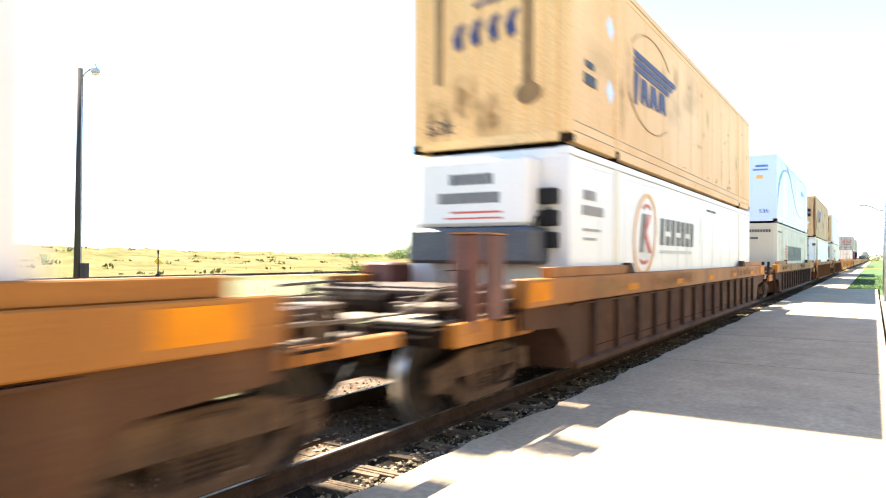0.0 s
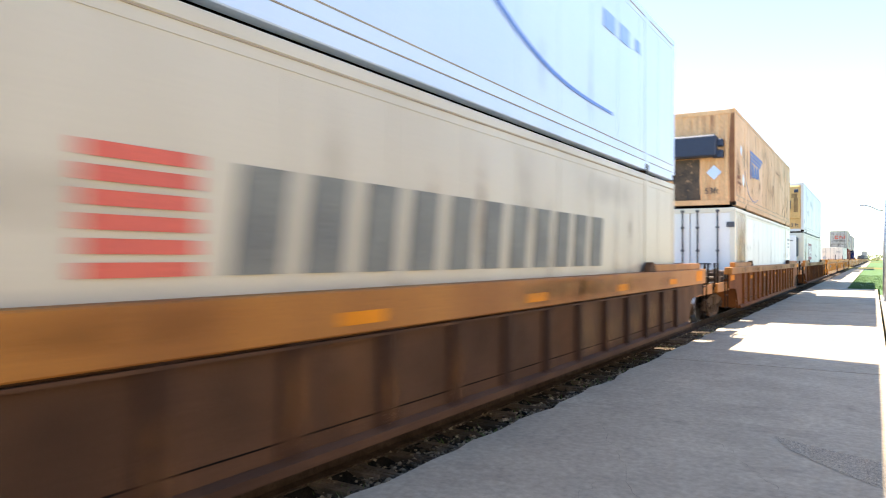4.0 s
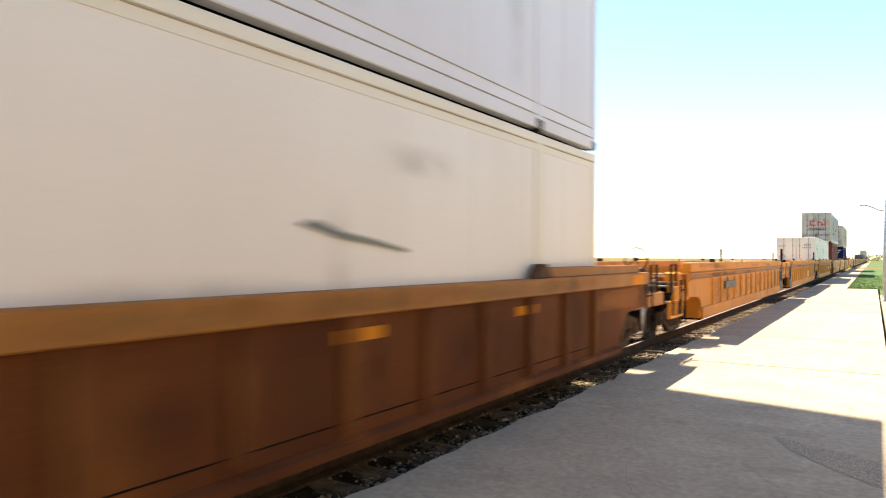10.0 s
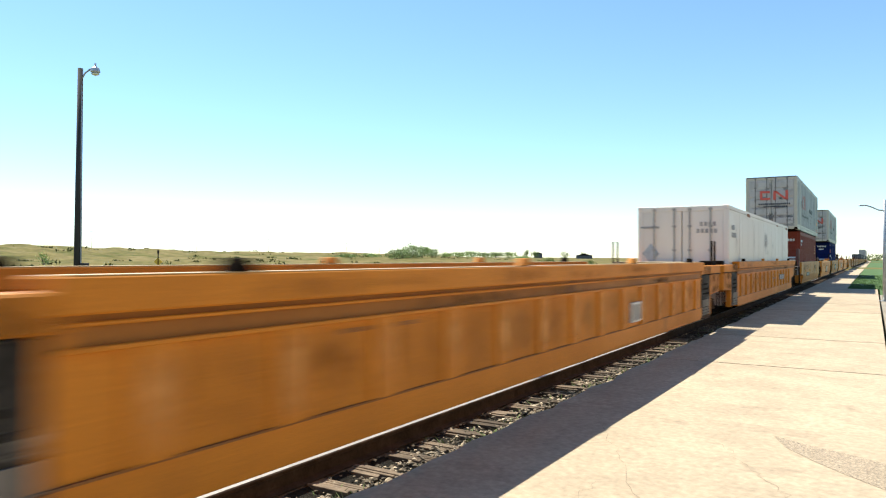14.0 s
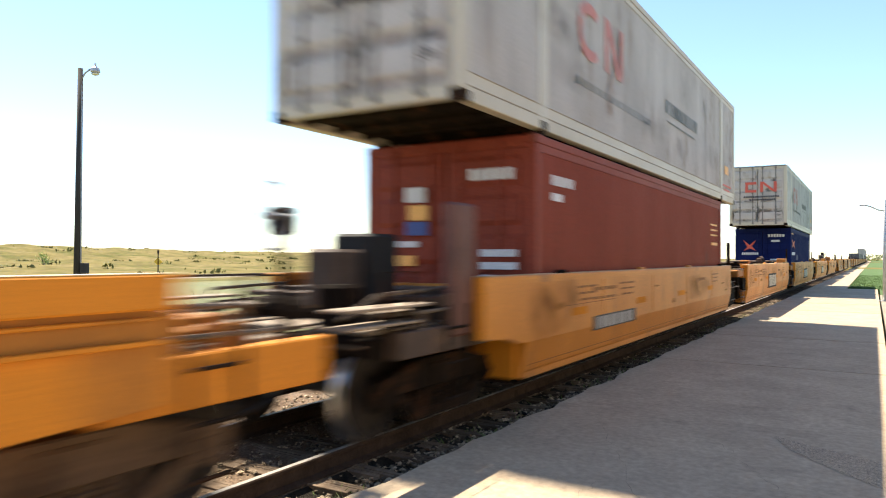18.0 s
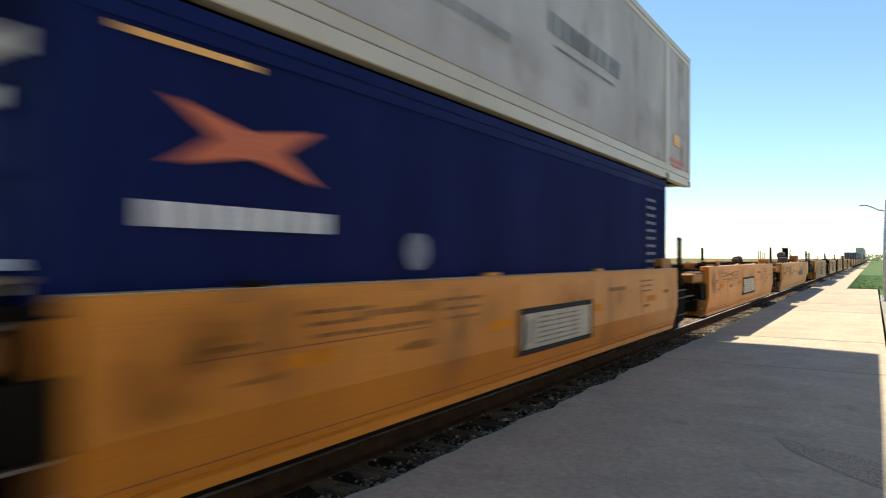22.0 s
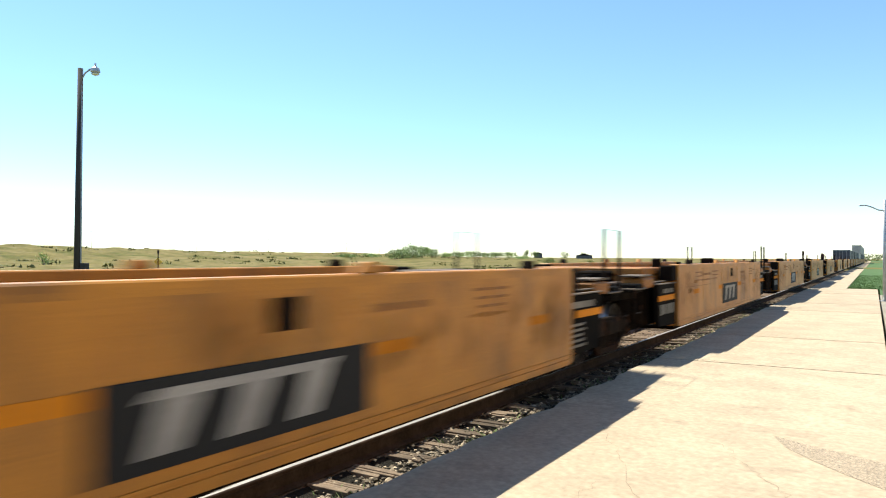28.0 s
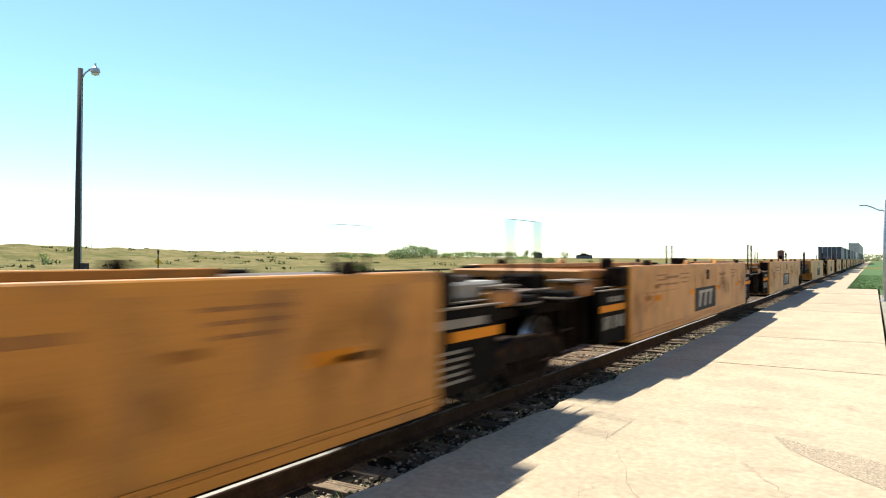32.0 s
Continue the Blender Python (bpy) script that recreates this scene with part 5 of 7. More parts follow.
def container(label, length, side, end, rail_mat, front="doors", folded=False, posts40=True, rod_mat=None, group="containers", post_mat=None, pressed=True):
    half = length / 2
    box = holder("shipping_container", label, "container", group)
    box["half"], box["skin"] = half, 0.0
    for sx in (-1, 1):
        if folded:
            s = corrugated(-half + 0.12, half - 0.12, 0.14, TALL - 0.10, sx * (W2 - 0.008), sx)
        else:
            s = Shape()
            s.box(min(sx * (W2 - 0.012), sx * (W2 - 0.05)), max(sx * (W2 - 0.012), sx * (W2 - 0.05)), -half + 0.1, half - 0.1, 0.14, TALL - 0.10)
        wall = part("side_wall", s, side, box)
        if not folded:
            seam = Shape()
            n = int(length / 1.22)
            for k in range(1, n):
                y = -half + length * k / n
                seam.box(min(sx * (W2 - 0.0135), sx * (W2 - 0.0085)), max(sx * (W2 - 0.0135), sx * (W2 - 0.0085)), y - 0.016, y + 0.016, 0.16, TALL - 0.12)
            part("panel_seam", seam, side, wall)
        part("bottom_rail", Shape().box(min(sx * W2, sx * (W2 - 0.14)), max(sx * W2, sx * (W2 - 0.14)), -half + 0.05, half - 0.05, 0.0, 0.16), rail_mat, box, bevel=0.01)
        part("top_rail", Shape().box(min(sx * W2, sx * (W2 - 0.10)), max(sx * W2, sx * (W2 - 0.10)), -half + 0.05, half - 0.05, TALL - 0.12, TALL - 0.01), rail_mat, box, bevel=0.01)
        for za, zb, pr in ((0.166, 0.30, 0.006), (TALL - 0.215, TALL - 0.125, 0.006)):
            part("rail_web", Shape().box(min(sx * (W2 - pr), sx * (W2 - 0.05)), max(sx * (W2 - pr), sx * (W2 - 0.05)), -half + 0.16, half - 0.16, za, zb), rail_mat, box)
        lines = Shape()
        for zs in (0.158, 0.298, TALL - 0.132):
            lines.box(min(sx * (W2 - 0.02), sx * (W2 + 0.0015)), max(sx * (W2 - 0.02), sx * (W2 + 0.0015)), -half + 0.17, half - 0.17, zs, zs + 0.011)
        if sx > 0 and not (folded and length < 13):
            part("rail_seam", lines, SEAM, box)
        for sg in (-1, 1):
            part("corner_post", Shape().box(min(sx * W2, sx * (W2 - 0.15)), max(sx * W2, sx * (W2 - 0.15)), min(sg * half, sg * (half - 0.16)), max(sg * half, sg * (half - 0.16)), 0.12, TALL - 0.12), rail_mat, box, bevel=0.012)
            for z in (0.0, TALL - 0.12):
                c = Shape().box(min(sx * (W2 + 0.002), sx * (W2 - 0.165)), max(sx * (W2 + 0.002), sx * (W2 - 0.165)), min(sg * (half + 0.002), sg * (half - 0.18)), max(sg * (half + 0.002), sg * (half - 0.18)), z, z + 0.12)
                part("corner_casting", c, rail_mat if z else CAST, box, bevel=0.012)
            if posts40 and length > 13:
                y = sg * (L40 / 2 - 0.08)
                part("lift_post", Shape().box(min(sx * (W2 + 0.003), sx * (W2 - 0.12)), max(sx * (W2 + 0.003), sx * (W2 - 0.12)), y - 0.13, y + 0.13, 0.10, TALL - 0.1), post_mat or rail_mat, box, bevel=0.01)
                part("lift_casting", Shape().box(min(sx * (W2 + 0.005), sx * (W2 - 0.12)), max(sx * (W2 + 0.005), sx * (W2 - 0.12)), y - 0.09, y + 0.09, 0.0, 0.12), CAST, box, bevel=0.01)
    roof = Shape().box(-W2 + 0.03, W2 - 0.03, -half + 0.05, half - 0.05, TALL - 0.05, TALL - 0.015)
    part("roof", roof, side, box)
    floor_s = Shape().box(-W2 + 0.1, W2 - 0.1, -half + 0.1, half - 0.1, 0.10, 0.16)
    fl = part("floor", floor_s, CAR_DARK if length < 13 else BARK, box)
    comb = []
    for k in range(int(length / 0.6)):
        y = -half + 0.4 + 0.6 * k
        comb += [(y - 0.04, 0.095), (y - 0.04, 0.02), (y + 0.04, 0.02), (y + 0.04, 0.095)]
    comb += [(comb[-1][0], 0.105), (comb[0][0], 0.105)]
    beams = Shape().prism(comb, -W2 + 0.14, W2 - 0.14, 0)
    part("cross_member_frame", beams, CAST, fl)
    part("rear_wall", Shape().box(-W2 + 0.1, W2 - 0.1, half - 0.06, half - 0.03, 0.1, TALL - 0.08), end, box)
    for z0, z1 in ((0.02, 0.17), (TALL - 0.16, TALL - 0.01)):
        part("end_rail", Shape().box(-W2 + 0.15, W2 - 0.15, -half, -half + 0.10, z0, z1), rail_mat, box, bevel=0.01)
        part("end_rail", Shape().box(-W2 + 0.15, W2 - 0.15, half - 0.10, half, z0, z1), rail_mat, box, bevel=0.01)
    if front == "doors":
        for sx in (-1, 1):
            d = part("door", Shape().box(min(sx * 0.012, sx * (W2 - 0.15)), max(sx * 0.012, sx * (W2 - 0.15)), -half + 0.012, -half + 0.055, 0.17, TALL - 0.16), end, box, bevel=0.01)
            for k in range(5 if pressed else 0):
                z = 0.28 + 0.495 * k
                part("door_panel", Shape().prism([(-half + 0.014, z), (-half - 0.014, z + 0.07), (-half - 0.014, z + 0.33), (-half + 0.014, z + 0.40)], min(sx * 0.10, sx * (W2 - 0.22)), max(sx * 0.10, sx * (W2 - 0.22)), 0), end, d)
            for xr in (0.22, 0.80):
                r = Shape().rod((sx * xr, -half - 0.022, 0.08), (sx * xr, -half - 0.022, TALL - 0.06), 0.021, 8)
                for z in (0.10, 0.9, 1.6, 2.3, TALL - 0.10):
                    r.box(sx * xr - 0.05, sx * xr + 0.05, -half - 0.03, -half + 0.014, z - 0.03, z + 0.03)
                part("lock_rod", r, rod_mat or GALV, d)
            hn = Shape().box(min(sx * 0.22, sx * 0.62), max(sx * 0.22, sx * 0.62), -half - 0.05, -half - 0.03, 1.18, 1.22)
            part("door_handle", hn, rod_mat or GALV, d)
    elif front == "ribs":
        part("front_wall", Shape().box(-W2 + 0.1, W2 - 0.1, -half + 0.03, -half + 0.06, 0.1, TALL - 0.08), end, box)
        for k in range(9):
            x = -W2 + 0.25 + k * (2 * W2 - 0.5) / 8
            part("front_rib", Shape().prism([(x - 0.07, -half + 0.03), (x - 0.04, -half + 0.002), (x + 0.04, -half + 0.002), (x + 0.07, -half + 0.03)], 0.17, TALL - 0.16, 2), end, box)
    else:
        part("front_wall", Shape().box(-W2 + 0.1, W2 - 0.1, -half + 0.008, -half + 0.05, 0.1, TALL - 0.08), end, box, bevel=0.005)
    return box


TRAIN = []      # (thing, metres along the train, height over the rail's top)
LOW, HIGH = 0.377, 3.335


def load(box, u, level):
    TRAIN.append((box, u, HIGH if level else LOW))
    if level:
        for sx in (-1, 1):
            for sg in (-1, 1):
                part("twist_lock", Shape().box(min(sx * 1.12, sx * 1.28), max(sx * 1.12, sx * 1.28), sg * (L40 / 2 - 0.09) - 0.07, sg * (L40 / 2 - 0.09) + 0.07, -0.072, 0.012), CAST, box)
    return box


def front_unit(box, material, z0, z1, deep, wide=2.1, label="cooling unit on the front wall"):
    """A refrigeration or generator unit standing out from the front wall."""
    half = box["half"]
    return part("cooling_unit", Shape().box(-wide / 2, wide / 2, -half - deep, -half + 0.03, z0, z1), material, box, label, bevel=0.05)


def wind_emblem(box, paint):
    """Level speed bars over leaning blocks, with a solid block at the front edge."""
    for k in range(3):
        z = 2.0 - 0.125 * k
        decal(box, [[(3.0, z - 0.09), (5.9 - 0.28 * k, z - 0.12), (6.0 - 0.28 * k, z - 0.02), (3.0, z + 0.01)]], paint, "emblem")
    decal(box, [[(3.0, 1.06), (3.16, 1.08), (3.3, 1.62), (3.0, 1.64)]], paint, "emblem")
    for k in range(3):
        a = 3.38 + 0.62 * k
        decal(box, [[(a, 1.16 + 0.03 * k), (a + 0.2, 1.14 + 0.03 * k), (a + 0.27, 1.34), (a + 0.4, 1.14 + 0.03 * k), (a + 0.56, 1.16 + 0.03 * k), (a + 0.42, 1.6), (a + 0.06, 1.6)]], paint, "emblem")


# a tan box over a white refrigerated one
tan1 = container("tan fifty-three-foot container with faded navy emblem", L53, BOX_TAN, BOX_TAN, BOX_TAN, "ribs")
wind_emblem(tan1, LOGO_NAVY)
decal(tan1, [(0.55, 0.9, 0.5, 0.16), (0.6, 1.15, 0.35, 0.1)], INK)
rr = random.Random(77)
for k in range(26):
    y, z, w, h = 6.5 + 9.2 * rr.random() ** 0.7, 0.3 + 2.0 * rr.random() ** 1.4, 0.02 + 0.05 * rr.random(), 0.03 + 0.09 * rr.random()
    decal(tan1, [[(y, z), (y + w, z + h * 0.2), (y + w * 0.8, z + h), (y + w * 0.2, z + h * 0.8)]], RUST_SPOT, "rust_spot", W2 - 0.0105)
end_decal(tan1, [[(0.80 + 0.29 * k, 1.60 - 0.03 * k), (0.93 + 0.29 * k, 1.55 - 0.03 * k), (0.99 + 0.29 * k, 1.74 - 0.03 * k), (0.90 + 0.29 * k, 1.92 - 0.03 * k), (0.74 + 0.29 * k, 1.96 - 0.03 * k), (0.84 + 0.29 * k, 1.78 - 0.03 * k)][::-1] for k in range(4)] + [[(0.6, 2.18), (1.5, 2.06), (1.5, 2.12), (0.6, 2.26)][::-1]], LOGO_NAVY, "emblem")
tan_ring = [[(4.15 + r * 1.6 * math.cos(c), 1.58 + r * 0.86 * math.sin(c)) for c, r in ((a, 1.0), (a, 1.018), (a + 0.14, 1.018), (a + 0.14, 1.0))] for a0 in (0.7, 3.6) for a in np.arange(a0, a0 + 1.7, 0.14)]
decal(tan1, tan_ring, RUST_SPOT, "emblem_ring", weld=True)
for z in (2.0, 1.0):
    decal(tan1, [[(1.72 + 0.17 * math.cos(a), z + 0.19 * math.sin(a)) for a in np.arange(0, 6.2, 1.5708)]], BOX_BLUEWHITE, "placard", W2 - 0.008)
words("53ft", 0.30, INK, tan1, pose(-1.0, -L53 / 2 - 0.004, 0.25, 90, 0, 0))
end_decal(tan1, [[(0.54, 2.7), (0.54, 0.85), (0.70, 0.85), (0.70, 2.7)], [(2.02, 2.7), (2.03, 1.0), (2.15, 1.0), (2.16, 2.7)], [(0.62 + 0.2 * math.cos(a), 0.72 + 0.16 * math.sin(a)) for a in np.arange(0, 6.2, 0.5)][::-1]], GRIME_BOX, "rust_streak")
for k in range(3):
    end_decal(tan1, [(1.0 + 0.42 * k, 0.12 + 0.3 * (k % 2), 0.5, 0.7)], STAIN_END_RUST, "stain", 0.0012)
load(tan1, 17.1, 1)
white1 = container("white refrigerated container with ring emblem and dark lettering", L53, BOX_WHITE, BOX_WHITE, BOX_WHITE, "plain", post_mat=BOX_CREAM)
front_unit(white1, BOX_WHITE, 1.80, 2.75, 0.45, 1.75, "white generator housing on the front wall")
front_unit(white1, UNIT_GREY, 1.28, 1.78, 0.55, 2.0, "dark grey cooling unit")
for k in range(3):
    part("vent_box", Shape().box(0.88, 1.14, -L53 / 2 - 0.14, -L53 / 2 + 0.02, 1.50 + 0.30 * k, 1.72 + 0.30 * k), BLACK, white1, bevel=0.02)
part("cable", Shape().pipe([(0.8, -L53 / 2 - 0.3, 1.3), (0.95, -L53 / 2 - 0.35, 1.9), (1.05, -L53 / 2 - 0.12, 2.05)], 0.02), BLACK, white1)
white1["skin"] = 0.45
end_decal(white1, [(0.95 + 0.14 * k, 2.38, 0.11, 0.15) for k in range(5)] + [(0.85 + 0.14 * k, 2.12, 0.11, 0.15) for k in range(7)], INK)
end_decal(white1, [(0.8, 1.98, 0.8, 0.03), (0.8, 1.90, 0.9, 0.025)], LOGO_RED)
white1["skin"] = 0.0
ring = []
for k in range(30):
    a, b = 6.2832 * k / 30, 6.2832 * (k + 1) / 30
    ring.append([(3.72 + r * math.cos(c) + 0.16 * math.sin(c), 1.8 + (r + 0.02) * math.sin(c)) for c, r in ((a, 0.65), (a, 0.72), (b, 0.72), (b, 0.65))])
decal(white1, ring, LOGO_ORANGE, "emblem_ring", weld=True)
for a0 in (1.1, 4.2):
    arc = []
    for k in range(6):
        a, b = a0 + 0.16 * k, a0 + 0.16 * (k + 1)
        arc.append([(3.72 + r * math.cos(c) + 0.1 * math.sin(c), 1.8 + r * math.sin(c)) for c, r in ((a, 0.49), (a, 0.55), (b, 0.55), (b, 0.49))])
    decal(white1, arc, LOGO_RED, "emblem_arc", weld=True)
decal(white1, [[(3.34, 1.47), (3.56, 1.47), (3.76, 2.16), (3.54, 2.16)]], LETTER_GREY, "emblem")
decal(white1, [[(3.62, 1.80), (3.92, 1.46), (4.12, 1.46), (3.80, 1.84), (4.06, 2.16), (3.88, 2.16)]], LOGO_RED, "emblem")
for k in range(7):
    a = 4.75 + 0.435 * k
    if k % 2:
        decal(white1, [[(a, 1.62), (a + 0.30, 1.62), (a + 0.31, 1.80), (a + 0.01, 1.80)], [(a + 0.02, 1.90), (a + 0.32, 1.90), (a + 0.34, 2.14), (a + 0.04, 2.14)]], LETTER_GREY, "lettering")
    else:
        decal(white1, [[(a, 1.62), (a + 0.26, 1.62), (a + 0.31, 2.14), (a + 0.05, 2.14)]], LETTER_GREY, "lettering")
decal(white1, [(4.75, 1.46, 2.7, 0.06)], GALV, "underline")
decal(white1, [(0.55 + 0.13 * k, 2.2, 0.09, 0.14) for k in range(4)] + [(0.5 + 0.13 * k, 1.98, 0.09, 0.14) for k in range(7)] + [(0.55, 1.75, 0.7, 0.04), (0.55, 1.62, 0.5, 0.04)], FADED)
decal(white1, [(9.2, 2.52, 0.45, 0.05), (9.8, 2.52, 0.5, 0.05)], INK)
load(white1, 17.1, 0)

# the stack that leaves as the clip starts
old_top = container("cream fifty-three-foot container on top of a stack", L53, BOX_CREAM, BOX_CREAM, BOX_CREAM, "ribs")
load(old_top, -6.15, 1)
old_low = container("plain white fifty-three-foot container in a well car", L53, BOX_WHITE, BOX_WHITE, BOX_WHITE, "plain")
load(old_low, -6.15, 0)

# a pale blue box over a grey-beige one
pale = container("pale blue fifty-three-foot container with sweeping blue curves", L53, BOX_BLUEWHITE, BOX_BLUEWHITE, BOX_BLUEWHITE, "plain")
def ribbon(points, wide):
    """Quads along a line of (y, z) points; wide gives the height at each."""
    return [[(a[0], a[1]), (b[0], b[1]), (b[0], b[1] + v), (a[0], a[1] + u)] for a, b, u, v in zip(points, points[1:], wide, wide[1:])]


sweep = [(4.0 - 3.82 * math.cos(a), 0.10 + 2.40 * math.sin(a)) for a in np.linspace(0.09, 1.72, 20)]
decal(pale, ribbon(sweep, [max(0.64 * (1 - k / 11), 0.08) for k in range(20)]), CURVE_BLUE, "curve", weld=True)
green = [(y - 0.02, z + max(0.64 * (1 - k / 11), 0.08) + 0.01) for k, (y, z) in enumerate(sweep)][4:15]
decal(pale, ribbon(green, [0.14 * math.sin(math.pi * k / 10) + 0.01 for k in range(11)]), CURVE_GREEN, "curve", weld=True)
tail = [(y, 0.66 + 2.0 * (0.5 + 0.5 * math.cos(math.pi * (y - 3.9) / 8.2)) ** 1.8) for y in np.linspace(4.1, 12.1, 24)]
decal(pale, ribbon(tail, [0.10 - 0.06 * k / 23 for k in range(24)]), CURVE_BLUE, "curve", weld=True)
decal(pale, [(11.7, 1.95, 0.55, 0.28), (12.5, 1.95, 0.5, 0.28), (13.4, 2.0, 0.25, 0.2)], FADED_BLUE, "mark")
end_decal(pale, [[(2.05, 1.75), (2.25, 1.55), (2.45, 1.75), (2.25, 1.95)][::-1]], BOX_WHITE, "placard")
end_decal(pale, [(1.55, 2.2, 0.2, 0.16), (1.8, 2.2, 0.22, 0.16), (0.35, 2.35, 0.5, 0.09), (0.35, 2.2, 0.6, 0.07)], CURVE_BLUE)
end_decal(pale, [(0.55, 1.85, 0.26, 0.16)], LOGO_ORANGE, "placard")
words("53ft", 0.26, CURVE_BLUE, pale, pose(0.58, -L53 / 2 - 0.004, 0.36, 90, 0, 0))
load(pale, 41.1, 1)
beige = container("grey-beige fifty-three-foot container with red bars and dark lettering", L53, BOX_GREY, BOX_GREY, BOX_GREY, "plain")
decal(beige, [(3.4, 1.25 + 0.13 * k, 0.75, 0.085) for k in range(6)], LOGO_RED, "red_bar")
decal(beige, block_word(4.4, 1.25, 11, 0.46, 0.21, 0.72, 0.10), LETTER_GREY, "lettering")
end_decal(beige, [(0.25 + 0.11 * k, 2.5, 0.08, 0.12) for k in range(11)] + [(0.75 + 0.1 * k, 2.2, 0.08, 0.09) for k in range(11)] + [(1.15, 1.85, 0.09, 0.12), (1.27, 1.85, 0.09, 0.12)], INK)
decal(beige, [(0.4, 2.5, 1.3, 0.07)], INK)
load(beige, 41.1, 0)

# a worn tan box over a plain white one
tan2 = container("rust-streaked tan container with faded blue emblem", L53, BOX_TAN_WORN, BOX_TAN_WORN, BOX_TAN_WORN, "ribs")
front_unit(tan2, UNIT_NAVY, 1.45, 2.10, 0.35, 1.62, "dark grey cooling unit")
end_decal(tan2, [[(0.98, 0.18), (1.85, 0.18), (1.80, 0.7), (1.74, 1.43), (1.0, 1.43), (1.02, 0.7)]], SOOT, "soot_stain")
wind_emblem(tan2, LOGO_BLUE)
decal(tan2, [[(3.8 + 2.0 * math.cos(a), 1.5 + 1.15 * math.sin(a)), (3.8 + 2.03 * math.cos(a), 1.5 + 1.175 * math.sin(a)), (3.8 + 2.03 * math.cos(a + 0.3), 1.5 + 1.175 * math.sin(a + 0.3)), (3.8 + 2.0 * math.cos(a + 0.3), 1.5 + 1.15 * math.sin(a + 0.3))] for a in (3.4, 3.7, 4.0, 4.3, 4.6, 4.9)], LOGO_BLUE, "emblem_ring", weld=True)
decal(tan2, [(0.45, 0.85, 0.55, 0.1), (0.45, 0.68, 0.7, 0.07), (10.3, 2.0, 1.2, 0.04), (9.3, 1.3, 0.2, 0.08)], RUST_SPOT)
rr = random.Random(78)
for k in range(30):
    y, z, w, h = 0.6 + 15.0 * rr.random(), 0.25 + 2.2 * rr.random(), 0.02 + 0.09 * rr.random(), 0.05 + 0.22 * rr.random()
    decal(tan2, [[(y, z), (y + w, z + h * 0.2), (y + w * 0.8, z + h), (y + w * 0.2, z + h * 0.8)]], RUST_SPOT, "rust_spot", W2 - 0.0105)
for y, z in ((1.1, 1.75), (0.3, 1.5)):
    part("placard", Shape().prism([(y - L53 / 2 - 0.16, z), (y - L53 / 2, z - 0.16), (y - L53 / 2 + 0.16, z), (y - L53 / 2, z + 0.16)], W2 + 0.001, W2 + 0.006, 0), BOX_BLUEWHITE, tan2) if y > 1 else None
end_decal(tan2, [[(0.38, 1.0), (0.6, 0.78), (0.82, 1.0), (0.6, 1.22)][::-1]], BOX_BLUEWHITE, "placard")
for z in (1.42, 1.76):
    part("vent_box", Shape().box(0.68, 0.98, -L53 / 2 - 0.2, -L53 / 2 + 0.03, z, z + 0.22), UNIT_NAVY, tan2, bevel=0.02)
end_decal(tan2, [[(0.02, 0.1), (0.14, 0.1), (0.17, 1.6), (0.12, 2.75), (0.02, 2.75)][::-1]], RUST_SPOT, "rust_streak", 0.006)
decal(tan2, [[(1.6 + 0.17 * math.cos(a), 0.88 + 0.19 * math.sin(a)) for a in np.arange(0, 6.2, 1.5708)]], BOX_BLUEWHITE, "placard", W2 - 0.008)
words("53ft", 0.26, INK, tan2, pose(0.42, -L53 / 2 - 0.004, 0.36, 90, 0, 0))
load(tan2, 64.75, 1)
white2 = container("white fifty-three-foot container with dark lock rods", L53, BOX_WHITE, BOX_WHITE, BOX_CREAM, "doors", rod_mat=UNIT_GREY, pressed=False)
decal(white2, [(14.85, 2.20, 0.82, 0.11), (14.95, 2.04, 0.62, 0.08), (14.95, 1.88, 0.58, 0.07)], FADED)
end_decal(white2, [(0.02, 2.3, 0.22, 0.16), (0.02, 0.55, 0.3, 0.2), (2.35, 2.3, 0.2, 0.12), (2.35, 0.55, 0.2, 0.12)], UNIT_GREY, "lug", 0.03)
for k in range(3):
    stain(white2, W2 - 0.0052 + 0.0006 * k, 1.05 - L53 / 2 + 0.1 * k, 1.45, 2.3, 3.2, STAIN_BEIGE)
load(white2, 64.75, 0)

# a silver-white box with a beige face over a white one with a maroon sign
silver = container("silvery white refrigerated container with stained beige front", L53, BOX_PALE, BOX_MANILA, BOX_PALE, "plain")
front_unit(silver, BOX_MANILA, 0.75, 2.72, 0.10, 2.2, "beige fairing on the front wall")
part("grille", Shape().box(-0.78, 0.62, -L53 / 2 - 0.30, -L53 / 2 - 0.09, 1.34, 1.86), UNIT_NAVY, silver, bevel=0.04)
part("vent_box", Shape().box(0.80, 1.02, -L53 / 2 - 0.16, -L53 / 2 - 0.09, 2.3, 2.5), UNIT_NAVY, silver, bevel=0.02)
silver["skin"] = 0.10
end_decal(silver, [(0.90, 1.92, 1.0, 0.78)], BOX_CREAM, "data_plate")
silver["skin"] = 0.105
end_decal(silver, [(1.05 + 0.12 * k, 2.42, 0.09, 0.13) for k in range(5)] + [(0.98 + 0.115 * k, 2.2, 0.09, 0.13) for k in range(7)], FADED)
silver["skin"] = 0.0
end_decal(silver, [(0.30, 1.15, 0.22, 0.85), (0.34, 2.0, 0.30, 0.25)], GRIME_BOX, "grime", 0.105)
words("53 ft", 0.30, INK, silver, pose(0.45, -L53 / 2 - 0.004, 0.30, 90, 0, 0))
decal(silver, [(0.45, 0.5, 0.12, 0.24), (0.65, 0.5, 0.12, 0.24), (3.0, 1.1, 0.3, 0.3), (3.0, 2.0, 0.3, 0.3)], GALV)
load(silver, 88.85, 1)
